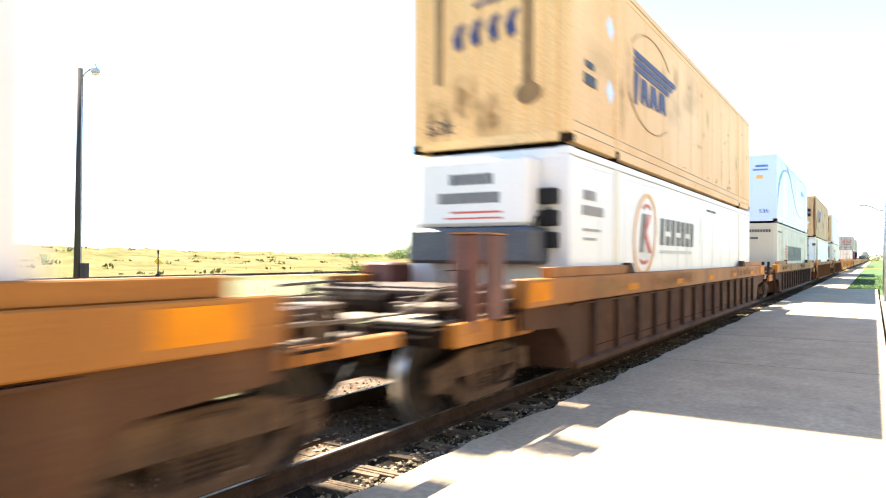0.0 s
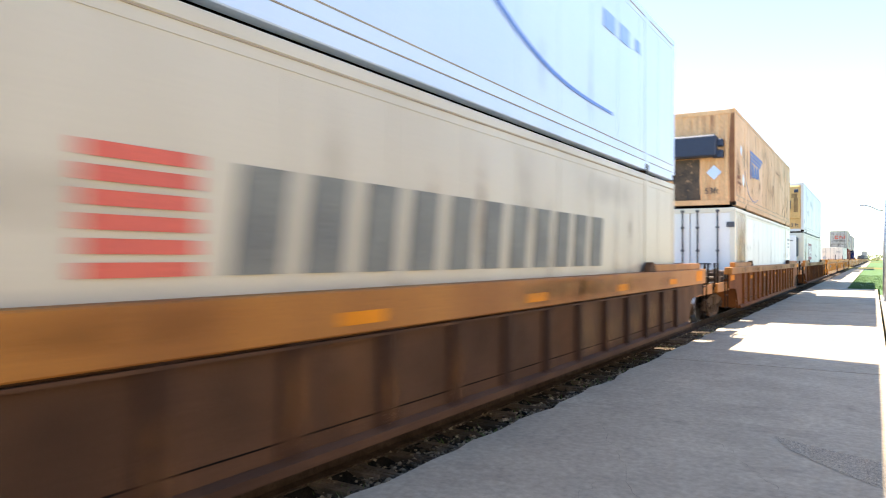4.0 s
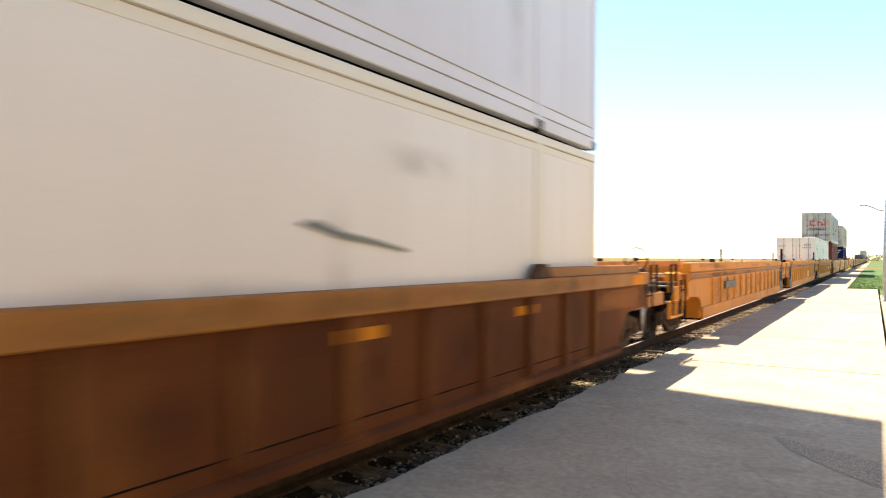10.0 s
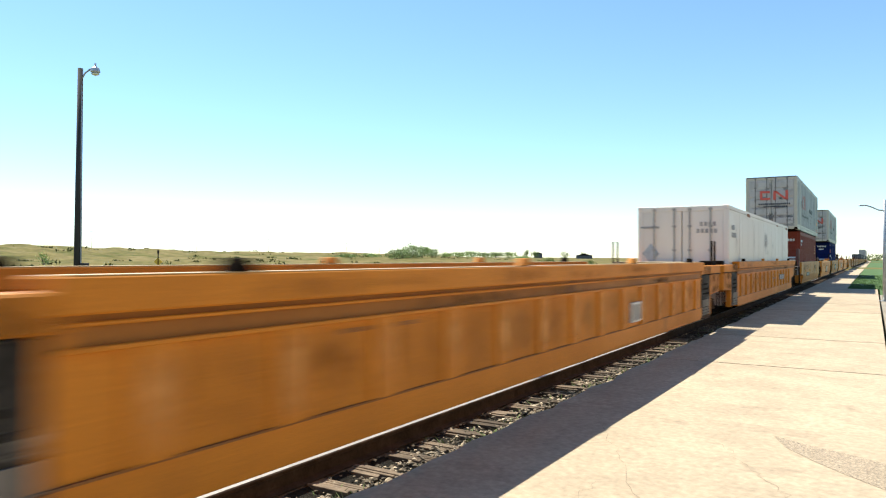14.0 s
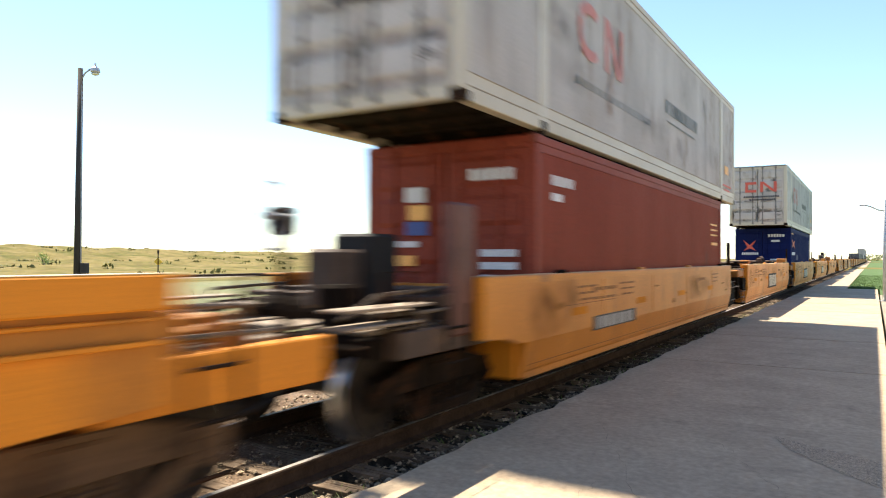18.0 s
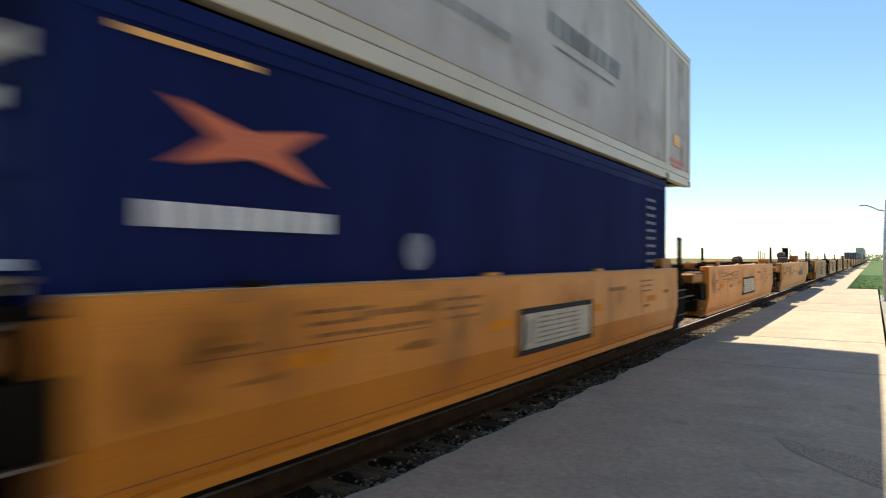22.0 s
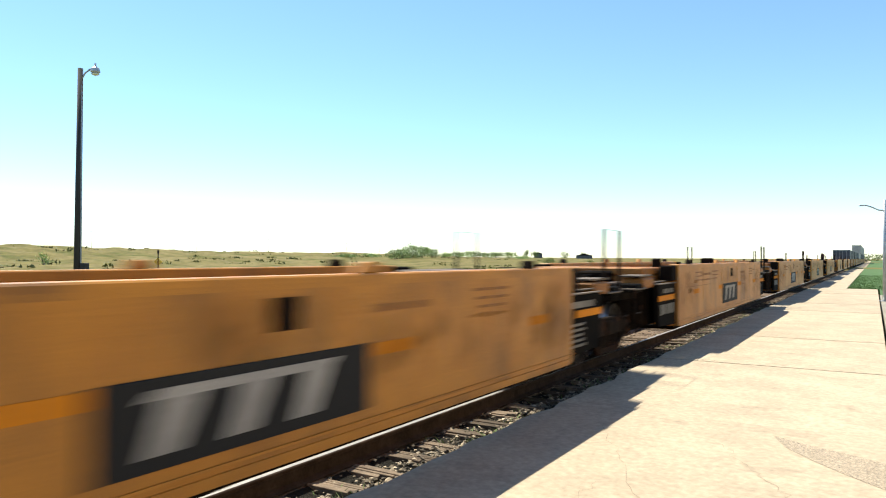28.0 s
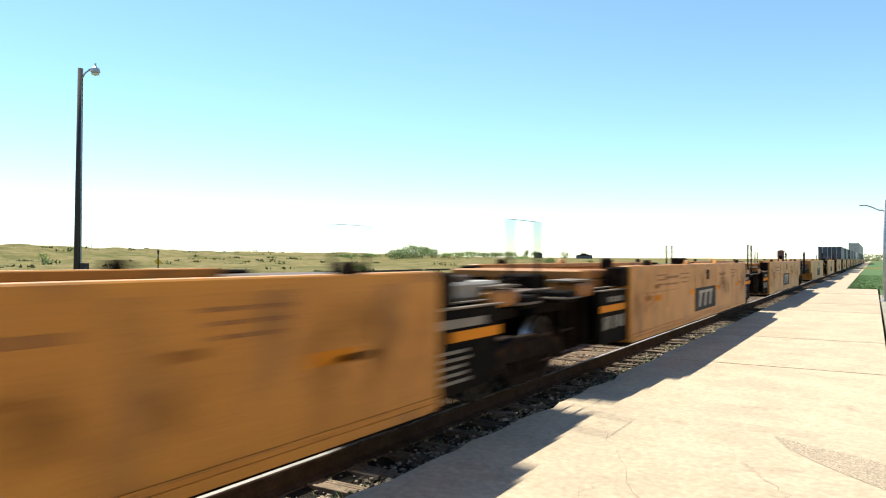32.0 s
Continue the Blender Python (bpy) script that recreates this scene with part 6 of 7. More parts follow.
hr = container("white container with maroon sign and rounded front housing", L53, BOX_BONE, BOX_CREAM, BOX_CREAM, "plain")
front_unit(hr, BOX_WHITE, 0.1, 2.72, 0.38, 1.85, "white rounded cooling unit")
part("dark_recess", Shape().box(0.72, 1.02, -L53 / 2 - 0.30, -L53 / 2 + 0.02, 1.45, 2.66), UNIT_GREY, hr, bevel=0.10)
hr["skin"] = 0.38
end_decal(hr, [(0.55, 2.4, 1.3, 0.06), (0.95, 2.0, 0.5, 0.22), (0.45, 1.15, 1.6, 0.03)], INK)
hr["skin"] = 0.0
decal(hr, [(1.2, 2.15, 0.9, 0.10), (1.25, 1.75, 0.55, 0.10), (1.25, 1.5, 0.5, 0.08), (1.25, 1.25, 0.5, 0.08)], GALV)
HS = 3.4 - L53 / 2
part("sign", Shape().prism([(HS, 1.36), (HS + 0.35, 1.28), (HS + 0.7, 1.36), (HS + 1.35, 1.24), (HS + 2.0, 1.36), (HS + 2.35, 1.28), (HS + 2.7, 1.36), (HS + 2.7, 2.32), (HS, 2.32)], W2 - 0.002, W2 + 0.004, 0), LOGO_MAROON, hr, "maroon sign with a scalloped lower edge and pale blocks")
decal(hr, [(3.52, 1.47, 0.26, 0.72), (4.05, 1.47, 0.26, 0.72), (3.78, 1.75, 0.27, 0.16), (4.50, 1.70, 0.4, 0.08), (4.50, 1.87, 0.4, 0.08), (5.07, 1.47, 0.26, 0.72), (5.33, 2.0, 0.38, 0.19), (5.33, 1.74, 0.38, 0.15), (5.60, 1.47, 0.26, 0.55)], BOX_WHITE, "sign_block", W2 + 0.004)
decal(hr, [(3.45 + 0.27 * k, 1.12, 0.2, 0.05) for k in range(10)], FADED)
decal(hr, [[(9.85, 1.60), (10.3, 1.51), (10.7, 1.47), (11.2, 1.41), (11.2, 1.44), (10.7, 1.52), (10.3, 1.57), (10.0, 1.65)]], LETTER_GREY, "scrape")
decal(hr, [(15.0, 1.0, 0.4, 0.03), (15.0, 0.9, 0.35, 0.03), (15.0, 0.8, 0.38, 0.03)], FADED)
# dark upright streaks; the one by the corner paints brown shadow along with stain
for k, (yk, w) in enumerate(((0.45, 0.26), (2.0, 0.22))):
    stain(hr, W2 + 0.0042 + 0.0004 * k, yk - L53 / 2, 1.5, w, 2.9, STAIN_DARK)
stain(hr, W2 - 0.0052, 1.3 - L53 / 2, 1.45, 2.0, 2.6, STAIN_BEIGE)
stain(silver, W2 + 0.002, 1.4 - L53 / 2, 0.1, 2.6, 0.4, STAIN_RUST)
load(hr, 88.85, 0)
rails = Shape()
for z in (0.3, 1.35, 2.6):
    rails.rod((-1.25, -L53 / 2 - 0.02, z), (-1.25, -L53 / 2 - 0.55, z), 0.022, 6)
rails.rod((-1.25, -L53 / 2 - 0.55, 0.0), (-1.25, -L53 / 2 - 0.55, 2.8), 0.022, 6)
part("ladder_rail", rails, GALV, hr)
r2 = rails.mesh("ladder_rail", GALV)
part("ladder_rail", r2, GALV, silver)

# the lone white box
lone = container("white fifty-three-foot container with dark door rods and diamond placards", L53, BOX_BONE, BOX_BONE, BOX_BONE, "doors", rod_mat=FADED, pressed=False)
end_decal(lone, [[(0.35, 0.75), (0.62, 0.45), (0.9, 0.75), (0.62, 1.05)][::-1], [(1.95, 1.5), (2.2, 1.2), (2.45, 1.5), (2.2, 1.8)][::-1]], GALV, "placard")
end_decal(lone, [(0.35 + 0.12 * k, 2.3, 0.08, 0.12) for k in range(4)] + [(0.32 + 0.12 * k, 2.1, 0.08, 0.12) for k in range(5)] + [(1.95, 2.25, 0.55, 0.06)], FADED)
decal(lone, [(0.5 + 0.13 * k, 2.2, 0.09, 0.14) for k in range(4)] + [(0.5 + 0.13 * k, 1.98, 0.09, 0.14) for k in range(6)], FADED)
for k, (dy, dz, ws, hs) in enumerate(((0.0, 0.0, 1.2, 0.75), (0.08, 0.02, 0.8, 0.5), (-0.1, -0.03, 1.0, 0.6))):
    stain(lone, W2 + 0.001 + 0.0006 * k, 8.1 + dy - L53 / 2, 2.02 + dz, ws, hs, STAIN_DARK)
decal(lone, [(3.4, 2.72, 0.6, 0.10), (11.6, 2.72, 0.4, 0.06), (15.2, 2.70, 0.5, 0.12)], RUST_SPOT, "rust_spot", W2 + 0.001)
load(lone, 152.0, 0)


# the two weathered boxes with red emblems over a red and a blue forty-foot one
def grey_box(u):
    g = container("weathered grey-white fifty-three-foot container with red emblem", L53, BOX_SILVER, BOX_SILVER, BOX_GREY, "doors", folded=True, rod_mat=ROD_GREY)
    end_decal(g, [[(0.45, 1.62), (0.58, 1.62), (0.58, 2.12), (0.45, 2.12)][::-1], [(1.18, 2.12), (1.03, 2.12), (0.45, 1.62), (0.60, 1.62)], [(1.05, 1.62), (1.18, 1.62), (1.18, 2.12), (1.05, 2.12)][::-1], [(1.35, 1.62), (1.85, 1.62), (1.85, 1.74), (1.35, 1.74)][::-1], [(1.35, 2.0), (1.85, 2.0), (1.85, 2.12), (1.35, 2.12)][::-1], [(1.73, 1.74), (1.85, 1.74), (1.85, 2.0), (1.73, 2.0)][::-1]], LOGO_RED, "emblem", 0.05)
    end_decal(g, [(0.35 + 0.1 * k, 1.36, 0.07, 0.08) for k in range(16)] + [(0.5 + 0.1 * k, 1.22, 0.07, 0.07) for k in range(12)], INK, "lettering", 0.05)
    em = []
    for k in range(14):
        a, b = 0.9 + 4.5 * k / 14, 0.9 + 4.5 * (k + 1) / 14
        em.append([(3.75 + p * math.cos(c), 1.68 + q * math.sin(c)) for c, p, q in ((a, 0.34, 0.26), (a, 0.52, 0.42), (b, 0.52, 0.42), (b, 0.34, 0.26))])
    decal(g, em + [[(4.4, 1.27), (4.56, 1.27), (4.56, 2.1), (4.4, 2.1)], [(4.56, 1.92), (5.0, 1.27), (5.2, 1.27), (4.62, 2.1)], [(5.14, 1.27), (5.3, 1.27), (5.3, 2.1), (5.14, 2.1)]], LOGO_FADED, "emblem", W2 - 0.004)
    decal(g, block_word(3.2, 0.84, 13, 0.12, 0.18, 0.11) + block_word(8.1, 1.30, 9, 0.20, 0.13, 0.26, 0.05) + [(8.3, 1.13, 2.4, 0.03)], LETTER_GREY, "lettering", W2 - 0.004)
    decal(g, [(14.6, 0.75, 0.5, 0.22)], LOGO_ORANGE, "mark", W2)
    decal(g, [(14.3, 0.4, 1.2, 0.05), (14.5, 0.28, 0.8, 0.05)], LOGO_RED, "mark", W2)
    stains(g, W2 - 0.004, -L53 / 2 + 0.3, L53 / 2 - 0.3, 0.16, TALL - 0.14, [(STAIN_GREY, 0.4, 1.6), (STAIN_RUST, 0.5, 0.5), (STAIN_GREY, 1.8, 0.6), (STAIN_DARK, 0.6, 0.5)] * 5, 300)
    for k in range(10):
        end_decal(g, [(0.2 + 0.22 * k, 0.3 + 0.23 * ((k * 7) % 9), 0.35, 0.5)], STAIN_END if k % 3 else STAIN_END_RUST, "stain", 0.0015)
    for k in range(5):
        end_decal(g, [(0.12 + 0.46 * k, 0.14, 0.62, 0.75)], STAIN_END_RUST if k % 2 else STAIN_END, "stain", 0.0022)
    end_decal(g, [(0.06, TALL - 0.05, 2.46, 0.05)], UNIT_GREY, "top_edge", 0.012)
    words("53ft", 0.16, INK, g, pose(0.75, -L53 / 2 - 0.02, 0.45, 90, 0, 0))
    return load(g, u, 1)


grey_box(173.15)
grey_box(204.25)
red = container("oxide red forty-foot container with white lettering", L40, BOX_RED, BOX_RED, BOX_RED, "doors", folded=True, rod_mat=BOX_RED)
end_decal(red, [(0.3 + 0.13 * k, 2.35, 0.09, 0.14) for k in range(5)] + [(0.25, 0.9 + 0.16 * k, 0.5, 0.09) for k in range(4)], BAR_WHITE, "lettering", 0.05)
end_decal(red, [(1.6, 2.1, 0.3, 0.2), (1.7, 1.5, 0.5, 0.08)], BAR_WHITE, "mark", 0.05)
end_decal(red, [(1.55, 1.86, 0.3, 0.20), (1.75, 1.25, 0.34, 0.14)], LOGO_ORANGE, "mark", 0.05)
end_decal(red, [(1.55, 1.66, 0.34, 0.18)], LOGO_BLUE, "mark", 0.05)
decal(red, [(0.5 + 0.13 * k, 2.3, 0.09, 0.13) for k in range(6)] + [(0.5, 2.1, 0.35, 0.10)], BAR_WHITE, "lettering", W2 - 0.004)
decal(red, [(10.9, 1.7, 0.75, 0.07), (11.0, 0.7, 0.5, 0.06)] + [(10.8, 2.2 - 0.13 * k, 0.8, 0.04) for k in range(3)], LOGO_ORANGE, "mark", W2 - 0.004)
load(red, 173.0, 0)
blue = container("navy blue forty-foot container with orange star emblem", L40, BOX_BLUE, BOX_BLUE, BOX_BLUE, "doors", folded=True, rod_mat=BOX_BLUE)
end_decal(blue, [(0.3 + 0.13 * k, 2.45, 0.09, 0.14) for k in range(6)] + [(0.5, 2.2, 0.4, 0.1)] + [(1.5 + 0.1 * k, 1.55, 0.07, 0.12) for k in range(8)] + [(0.35, 0.9 + 0.13 * k, 0.6, 0.06) for k in range(4)] + [(1.55, 0.7, 0.4, 0.1)], BAR_WHITE, "lettering", 0.05)


def star(y, z, w, h):
    return [[(y - w, z + h), (y - 0.45 * w, z), (y + 0.15 * w, z + 0.28 * h)], [(y + w, z + h * 0.85), (y - 0.1 * w, z + 0.35 * h), (y + 0.4 * w, z - 0.1 * h)], [(y + w, z - h), (y + 0.42 * w, z), (y - 0.1 * w, z - 0.32 * h)],
            [(y - w, z - h * 0.85), (y + 0.1 * w, z - 0.32 * h), (y - 0.45 * w, z + 0.1 * h)], [(y - 0.47 * w, z), (y - 0.1 * w, z - 0.32 * h), (y + 0.44 * w, z - 0.05 * h), (y + 0.15 * w, z + 0.3 * h), (y - 0.1 * w, z + 0.35 * h)]]


decal(blue, star(1.32, 2.10, 0.66, 0.22), LOGO_STAR, "emblem", W2 - 0.004)
decal(blue, [[(3.3 + 0.2 * math.cos(a), 1.42 + 0.17 * math.sin(a)) for a in np.arange(0, 6.2, 0.4)]], DIM, "mark", W2 - 0.004)
end_decal(blue, [[(1.6, 2.3), (1.9, 2.05), (2.2, 2.3), (2.0, 1.95), (2.2, 1.75), (1.9, 1.88), (1.6, 1.75), (1.8, 1.98)]], LOGO_RED, "emblem", 0.05)
decal(blue, block_word(0.5, 1.54, 9, 0.145, 0.035, 0.15), BAR_WHITE, "lettering", W2 - 0.004)
decal(blue, [(10.82 + c * 0.31, 1.15 + 0.14 * k, 0.25, 0.05) for k in range(10) for c in (0, 1)], DIM, "data_panel", W2 - 0.004)
decal(blue, [(0.35, 2.60, 1.0, 0.045)], LOGO_ORANGE, "mark", W2 - 0.004)
load(blue, 204.05, 0)

# weathering on the near sides
for k, (box, kinds) in enumerate(((tan1, [(STAIN_RUST, 0.5, 0.5), (STAIN_GREY, 1.5, 0.8), (STAIN_RUST, 0.3, 0.9)] * 5), (tan2, [(STAIN_RUST, 0.9, 0.8), (STAIN_RUST, 0.3, 1.4), (STAIN_DARK, 0.5, 0.4), (STAIN_GREY, 1.8, 0.9)] * 6),
                                  (white1, [(STAIN_GREY, 2.5, 0.25), (STAIN_GREY, 0.4, 1.2)] * 2), (beige, [(STAIN_GREY, 0.4, 1.6), (STAIN_RUST, 0.25, 1.2), (STAIN_GREY, 2.5, 0.5)] * 5), (pale, [(STAIN_GREY, 0.2, 1.2)] * 3),
                                  (white2, [(STAIN_GREY, 0.4, 1.4), (STAIN_GREY, 2.0, 0.3)] * 3), (hr, [(STAIN_GREY, 2.0, 0.4), (STAIN_GREY, 0.3, 1.2)] * 3), (silver, [(STAIN_GREY, 0.4, 1.6), (STAIN_GREY, 2.0, 0.4)] * 4),
                                  (lone, [(STAIN_GREY, 0.5, 0.8), (STAIN_RUST, 0.3, 0.3), (STAIN_GREY, 1.5, 0.3)] * 3))):
    half = box["half"]
    stains(box, W2 - 0.0075, -half + 0.3, half - 0.3, 0.18, TALL - 0.14, kinds, 200 + k)

# ---- the wagons ----
A_FRONT, A_REAR = (True, 9.85, 11.95), (True, 10.25, 11.95)
brown = lambda kind, label, brake=None, slim=False: well_car(kind, label, A_FRONT, A_REAR, "well cars with stacked containers", brake=brake, slim=slim)
first = brown("brown_well", "rusty brown ribbed well car with orange top rail", slim=True)
TRAIN.append((first, -6.8, 0))
TRAIN.append((brown("tawny_well", "tawny ribbed well car with slim orange top rail"), 64.75, 0))
TRAIN.append((brown("rust_well", "reddish brown ribbed well car with slim orange top rail"), 88.85, 0))
TRAIN.append((brown("brown_well", "rusty brown ribbed well car with maroon brake housing", (-0.55, -10.95, 2.03)), 41.1, 0))
small_box = Shape().box(-1.62, -1.28, -11.2, -10.85, 0.98, 1.76)
part("brake_housing", small_box, MAROON, TRAIN[-1][0], "maroon box on the far corner", bevel=0.03)
second = brown("brown_well", "rusty brown ribbed well car with housings on its front corner", slim=True)
hb = part("brake_housing", Shape().box(1.11, 1.36, -10.90, -10.72, 0.97, 1.985), MAROON, second, "brown hand-brake housing on the near corner", bevel=0.02)
# thin orange cap paints the sunlit top of the brown housing
part("cap", Shape().box(1.10, 1.37, -10.91, -10.71, 1.985, 2.0), CAR_CHORD, hb)
gp = part("guard_plate", Shape().box(1.39, 1.46, -10.72, -10.36, 1.10, 1.985), MAROON, second, "brown upright guard plate", bevel=0.015)
# the same painted sunlit edge for the guard plate
part("cap", Shape().box(1.385, 1.465, -10.725, -10.355, 1.985, 2.0), CAR_CHORD, gp)
part("brake_housing", Shape().box(-1.43, -0.95, -9.10, -8.55, 0.98, 1.67), MAROON, second, "maroon box on the far corner", bevel=0.03)
TRAIN.append((second, 17.1, 0))

B_IN, B_OUT = (False, 7.5, 10.0), (True, 9.6, 11.2)
b1 = well_car("ribbed_well", "yellow ribbed well unit, empty, with grimy sign strip", B_OUT, B_IN, "articulated ribbed well car", (-4.6, 1.6, 0.95, 0.20, SIGN_DARK, LOUVRE, "row"),
              top_gear=(("block", (0.6, -10.4, 0.25, 0.25, 0.97, 1.55, DECK_BROWN)), ("wheel", (0.6, -10.6, 1.72, 0.24)), ("block", (1.2, -10.0, 0.3, 0.35, 0.97, 1.45, CAR_YELLOW))))
TRAIN.append((b1, 112.0, 0))
b2 = well_car("ribbed_well", "yellow ribbed middle well unit, empty", B_IN, B_IN, "articulated ribbed well car", (2.2, 0.5, 0.7, 0.32, PLATE_WHITE, FADED, "row"))
TRAIN.append((b2, 132.0, 0))
b3 = well_car("ribbed_well", "yellow ribbed well unit under the white container", B_IN, B_OUT, "articulated ribbed well car", (3.67, 1.65, 0.87, 0.21, SIGN_DARK, FADED, "row"),
              top_gear=(("block", (0.9, 10.2, 0.5, 0.4, 0.97, 1.3, CAR_CHORD)),))
side_bars(b3, 0.65, 0.95, [(0.85, 0.0)], 0.05, SCUFF, HW - 0.026)
TRAIN.append((b3, 152.0, 0))

C_IN, C_OUT = (False, 6.15, 7.75), (True, 7.8, 9.8)
SIGN_C = (0.03, 2.34, 0.66, 0.52, BLACK, PLATE_CREAM, "plate")
GEAR_C = (("cylinder", (0.1, 6.45, 8.4, 1.93, 0.15)), ("block", (0.2, 6.28, 0.34, 0.34, 1.40, 1.92, BLACK)), ("block", (0.15, 8.95, 0.3, 0.36, 0.97, 2.4, CAR_DARK)), ("wheel", (0.15, 9.3, 2.25)),
          ("block", (0.75, 7.5, 0.4, 0.9, 1.40, 1.92, CAR_CHORD)), ("block", (0.6, 3.4, 0.4, 0.45, 1.45, 1.81, DECK_BROWN)),
          ("pipe", [(0.9, 3.7, 1.60), (0.9, 5.5, 1.62), (0.5, 6.5, 1.7)]), ("hoop", (1.3, 8.95, 2.19, 1.0, 0.85)), ("hoop", (-1.3, 8.95, 2.19, 1.0, 0.85)))
c1 = well_car("smooth_well", "yellow smooth-sided well unit under stacked containers", C_OUT, (False, 6.4, 7.75), "articulated smooth well car", (-3.6, 2.0, 0.74, 0.20, SIGN_DARK, FADED, "row"),
              top_gear=(("block", (0.35, -8.25, 0.5, 0.5, 1.26, 1.98, BLACK)), ("block", (0.35, -8.75, 0.4, 0.4, 1.26, 1.82, DECK_BROWN)), ("block", (1.32, -8.0, 0.14, 0.42, 0.98, 2.28, MAROON)), ("wheel", (0.35, -9.6, 2.10, 0.30, GALV)), ("block", (0.35, -9.42, 0.09, 0.09, 0.97, 1.96, CAR_DARK)), ("block", (0.35, -9.44, 0.24, 0.22, 1.94, 2.18, CAR_DARK)),
                        ("block", (0.7, -9.1, 0.3, 0.3, 0.97, 1.5, CAR_DARK))))
c2 = well_car("smooth_well", "yellow smooth-sided well unit with blocked sign panel", C_IN, C_IN, "articulated smooth well car", SIGN_C,
              top_gear=(("block", (1.25, 5.6, 0.35, 0.7, 1.50, 1.74, CAR_CHORD)), ("cylinder", (0.6, 3.2, 4.05, 1.66, 0.12)), ("block", (0.8, -1.9, 0.3, 0.5, 1.4, 1.68, CAR_CHORD)), ("block", (-0.6, -5.2, 0.3, 0.3, 1.40, 1.72, CAR_DARK)), ("pipe", [(0.9, -4.5, 1.6), (0.9, 5.0, 1.6)])))
c5 = well_car("smooth_well", "yellow smooth-sided end well unit with brake gear on top", (False, 6.35, 7.75), C_OUT, "articulated smooth well car", (2.85, 2.15, 0.90, 0.21, SIGN_DARK, LOUVRE, "row"), top_gear=GEAR_C)
for c, u in ((c1, 173.0), (c2, 188.6), (copy_thing(c2, pose(0, 0, 0)), 204.1), (copy_thing(c2, pose(0, 0, 0)), 219.55), (c5, 235.1)):
    TRAIN.append((c, u, 0))

D_IN, D_OUT = (False, 5.9, 8.8), (True, 7.0, 10.6)
SIGN_D = (0.0, 2.26, 0.59, 0.50, BLACK, PLATE_GREY, "slant")
SIGN_D3 = (0.0, 2.26, 0.59, 0.50, BLACK, FADED, "slant")
GEAR_D = (("block", (0.9, 0.0, 0.3, 0.3, 1.5, 1.75, CAR_DARK)), ("block", (0.75, 6.9, 0.9, 1.5, 1.30, 1.49, PLATE_GREY)), ("block", (0.9, 6.4, 0.5, 0.5, 1.3, 1.6, CAR_DARK)),
          ("block", (0.9, -5.3, 0.16, 0.22, 1.4, 1.74, CAR_DARK)), ("block", (0.3, -7.4, 0.5, 0.6, 1.27, 1.5, CAR_DARK)))
d1 = well_car("plate_well", "tan-yellow plate-sided end well unit, empty", D_OUT, (False, 5.4, 8.3), "articulated plate well car", SIGN_D3,
              top_gear=(("hoop", (1.3, -9.6, 2.12, 1.0, 0.95)), ("hoop", (-1.3, -9.6, 2.12, 1.0, 0.95)), ("block", (0.3, -8.6, 0.5, 0.6, 0.98, 1.5, CAR_DARK))))
d2 = well_car("plate_well", "tan-yellow plate-sided well unit with pale sign, empty", D_IN, D_IN, "articulated plate well car", SIGN_D, top_gear=GEAR_D)
d3 = well_car("plate_well", "tan-yellow plate-sided well unit with black slanted sign, empty", D_IN, D_IN, "articulated plate well car", SIGN_D3, top_gear=GEAR_D)
d5 = well_car("plate_well", "tan-yellow plate-sided end well unit with brake gear", D_IN, D_OUT, "articulated plate well car", SIGN_D, brake=(0.3, 9.6, 2.2))
for k, part_car in enumerate((d1, d2, d3, copy_thing(d2, pose(0, 0, 0)), d5)):
    TRAIN.append((part_car, 255.7 if k == 0 else 255.2 + 17.6 * k, 0))
FINE = ("stain", "spring", "bearing_cap", "brake_beam", "weld_seam", "grime", "lettering", "louvre", "air_hose", "uncoupling_lever", "strap", "step", "ladder", "weld_line", "brake_pipe", "rung")


def far_copy(proto):
    """A copy without the small fittings, for the wagons that stay far off."""
    c = copy_thing(proto, pose(0, 0, 0))
    for o in [o for o in c.children_recursive if o.name.split(".")[0] in FINE]:
        bpy.data.objects.remove(o)
    return c


u = 347.1
dark_boxes = None
for k in range(3):
    for m, proto in enumerate((d1, d2, d3, d2, d5)):
        TRAIN.append((far_copy(proto), u, 0))
        if dark_boxes is None:
            dark_boxes = container("slate blue forty-foot container on a far wagon", L40, BOX_DARK, BOX_DARK, BOX_DARK, "doors", group="far containers")
            dark2 = container("weathered grey forty-foot container on a far wagon", L40, BOX_SILVER, BOX_SILVER, BOX_SILVER, "doors", group="far containers")
        if k == 0 and m > 2:
            TRAIN.append((copy_thing(dark_boxes, pose(0, 0, 0)), u, LOW))
        if k == 1:
            TRAIN.append((copy_thing(dark2 if m > 2 else dark_boxes, pose(0, 0, 0)), u, LOW))
        if k == 2:
            TRAIN.append((copy_thing(dark_boxes, pose(0, 0, 0)), u, LOW))
            TRAIN.append((copy_thing(dark2, pose(0, 0, 0)), u, HIGH))
        u += 17.6
    u += 3.4
TRAIN += [(dark2, u - 3.4, HIGH), (dark_boxes, u - 3.4, LOW)]
last = far_copy(d1)
TRAIN.append((last, u - 3.4, 0))


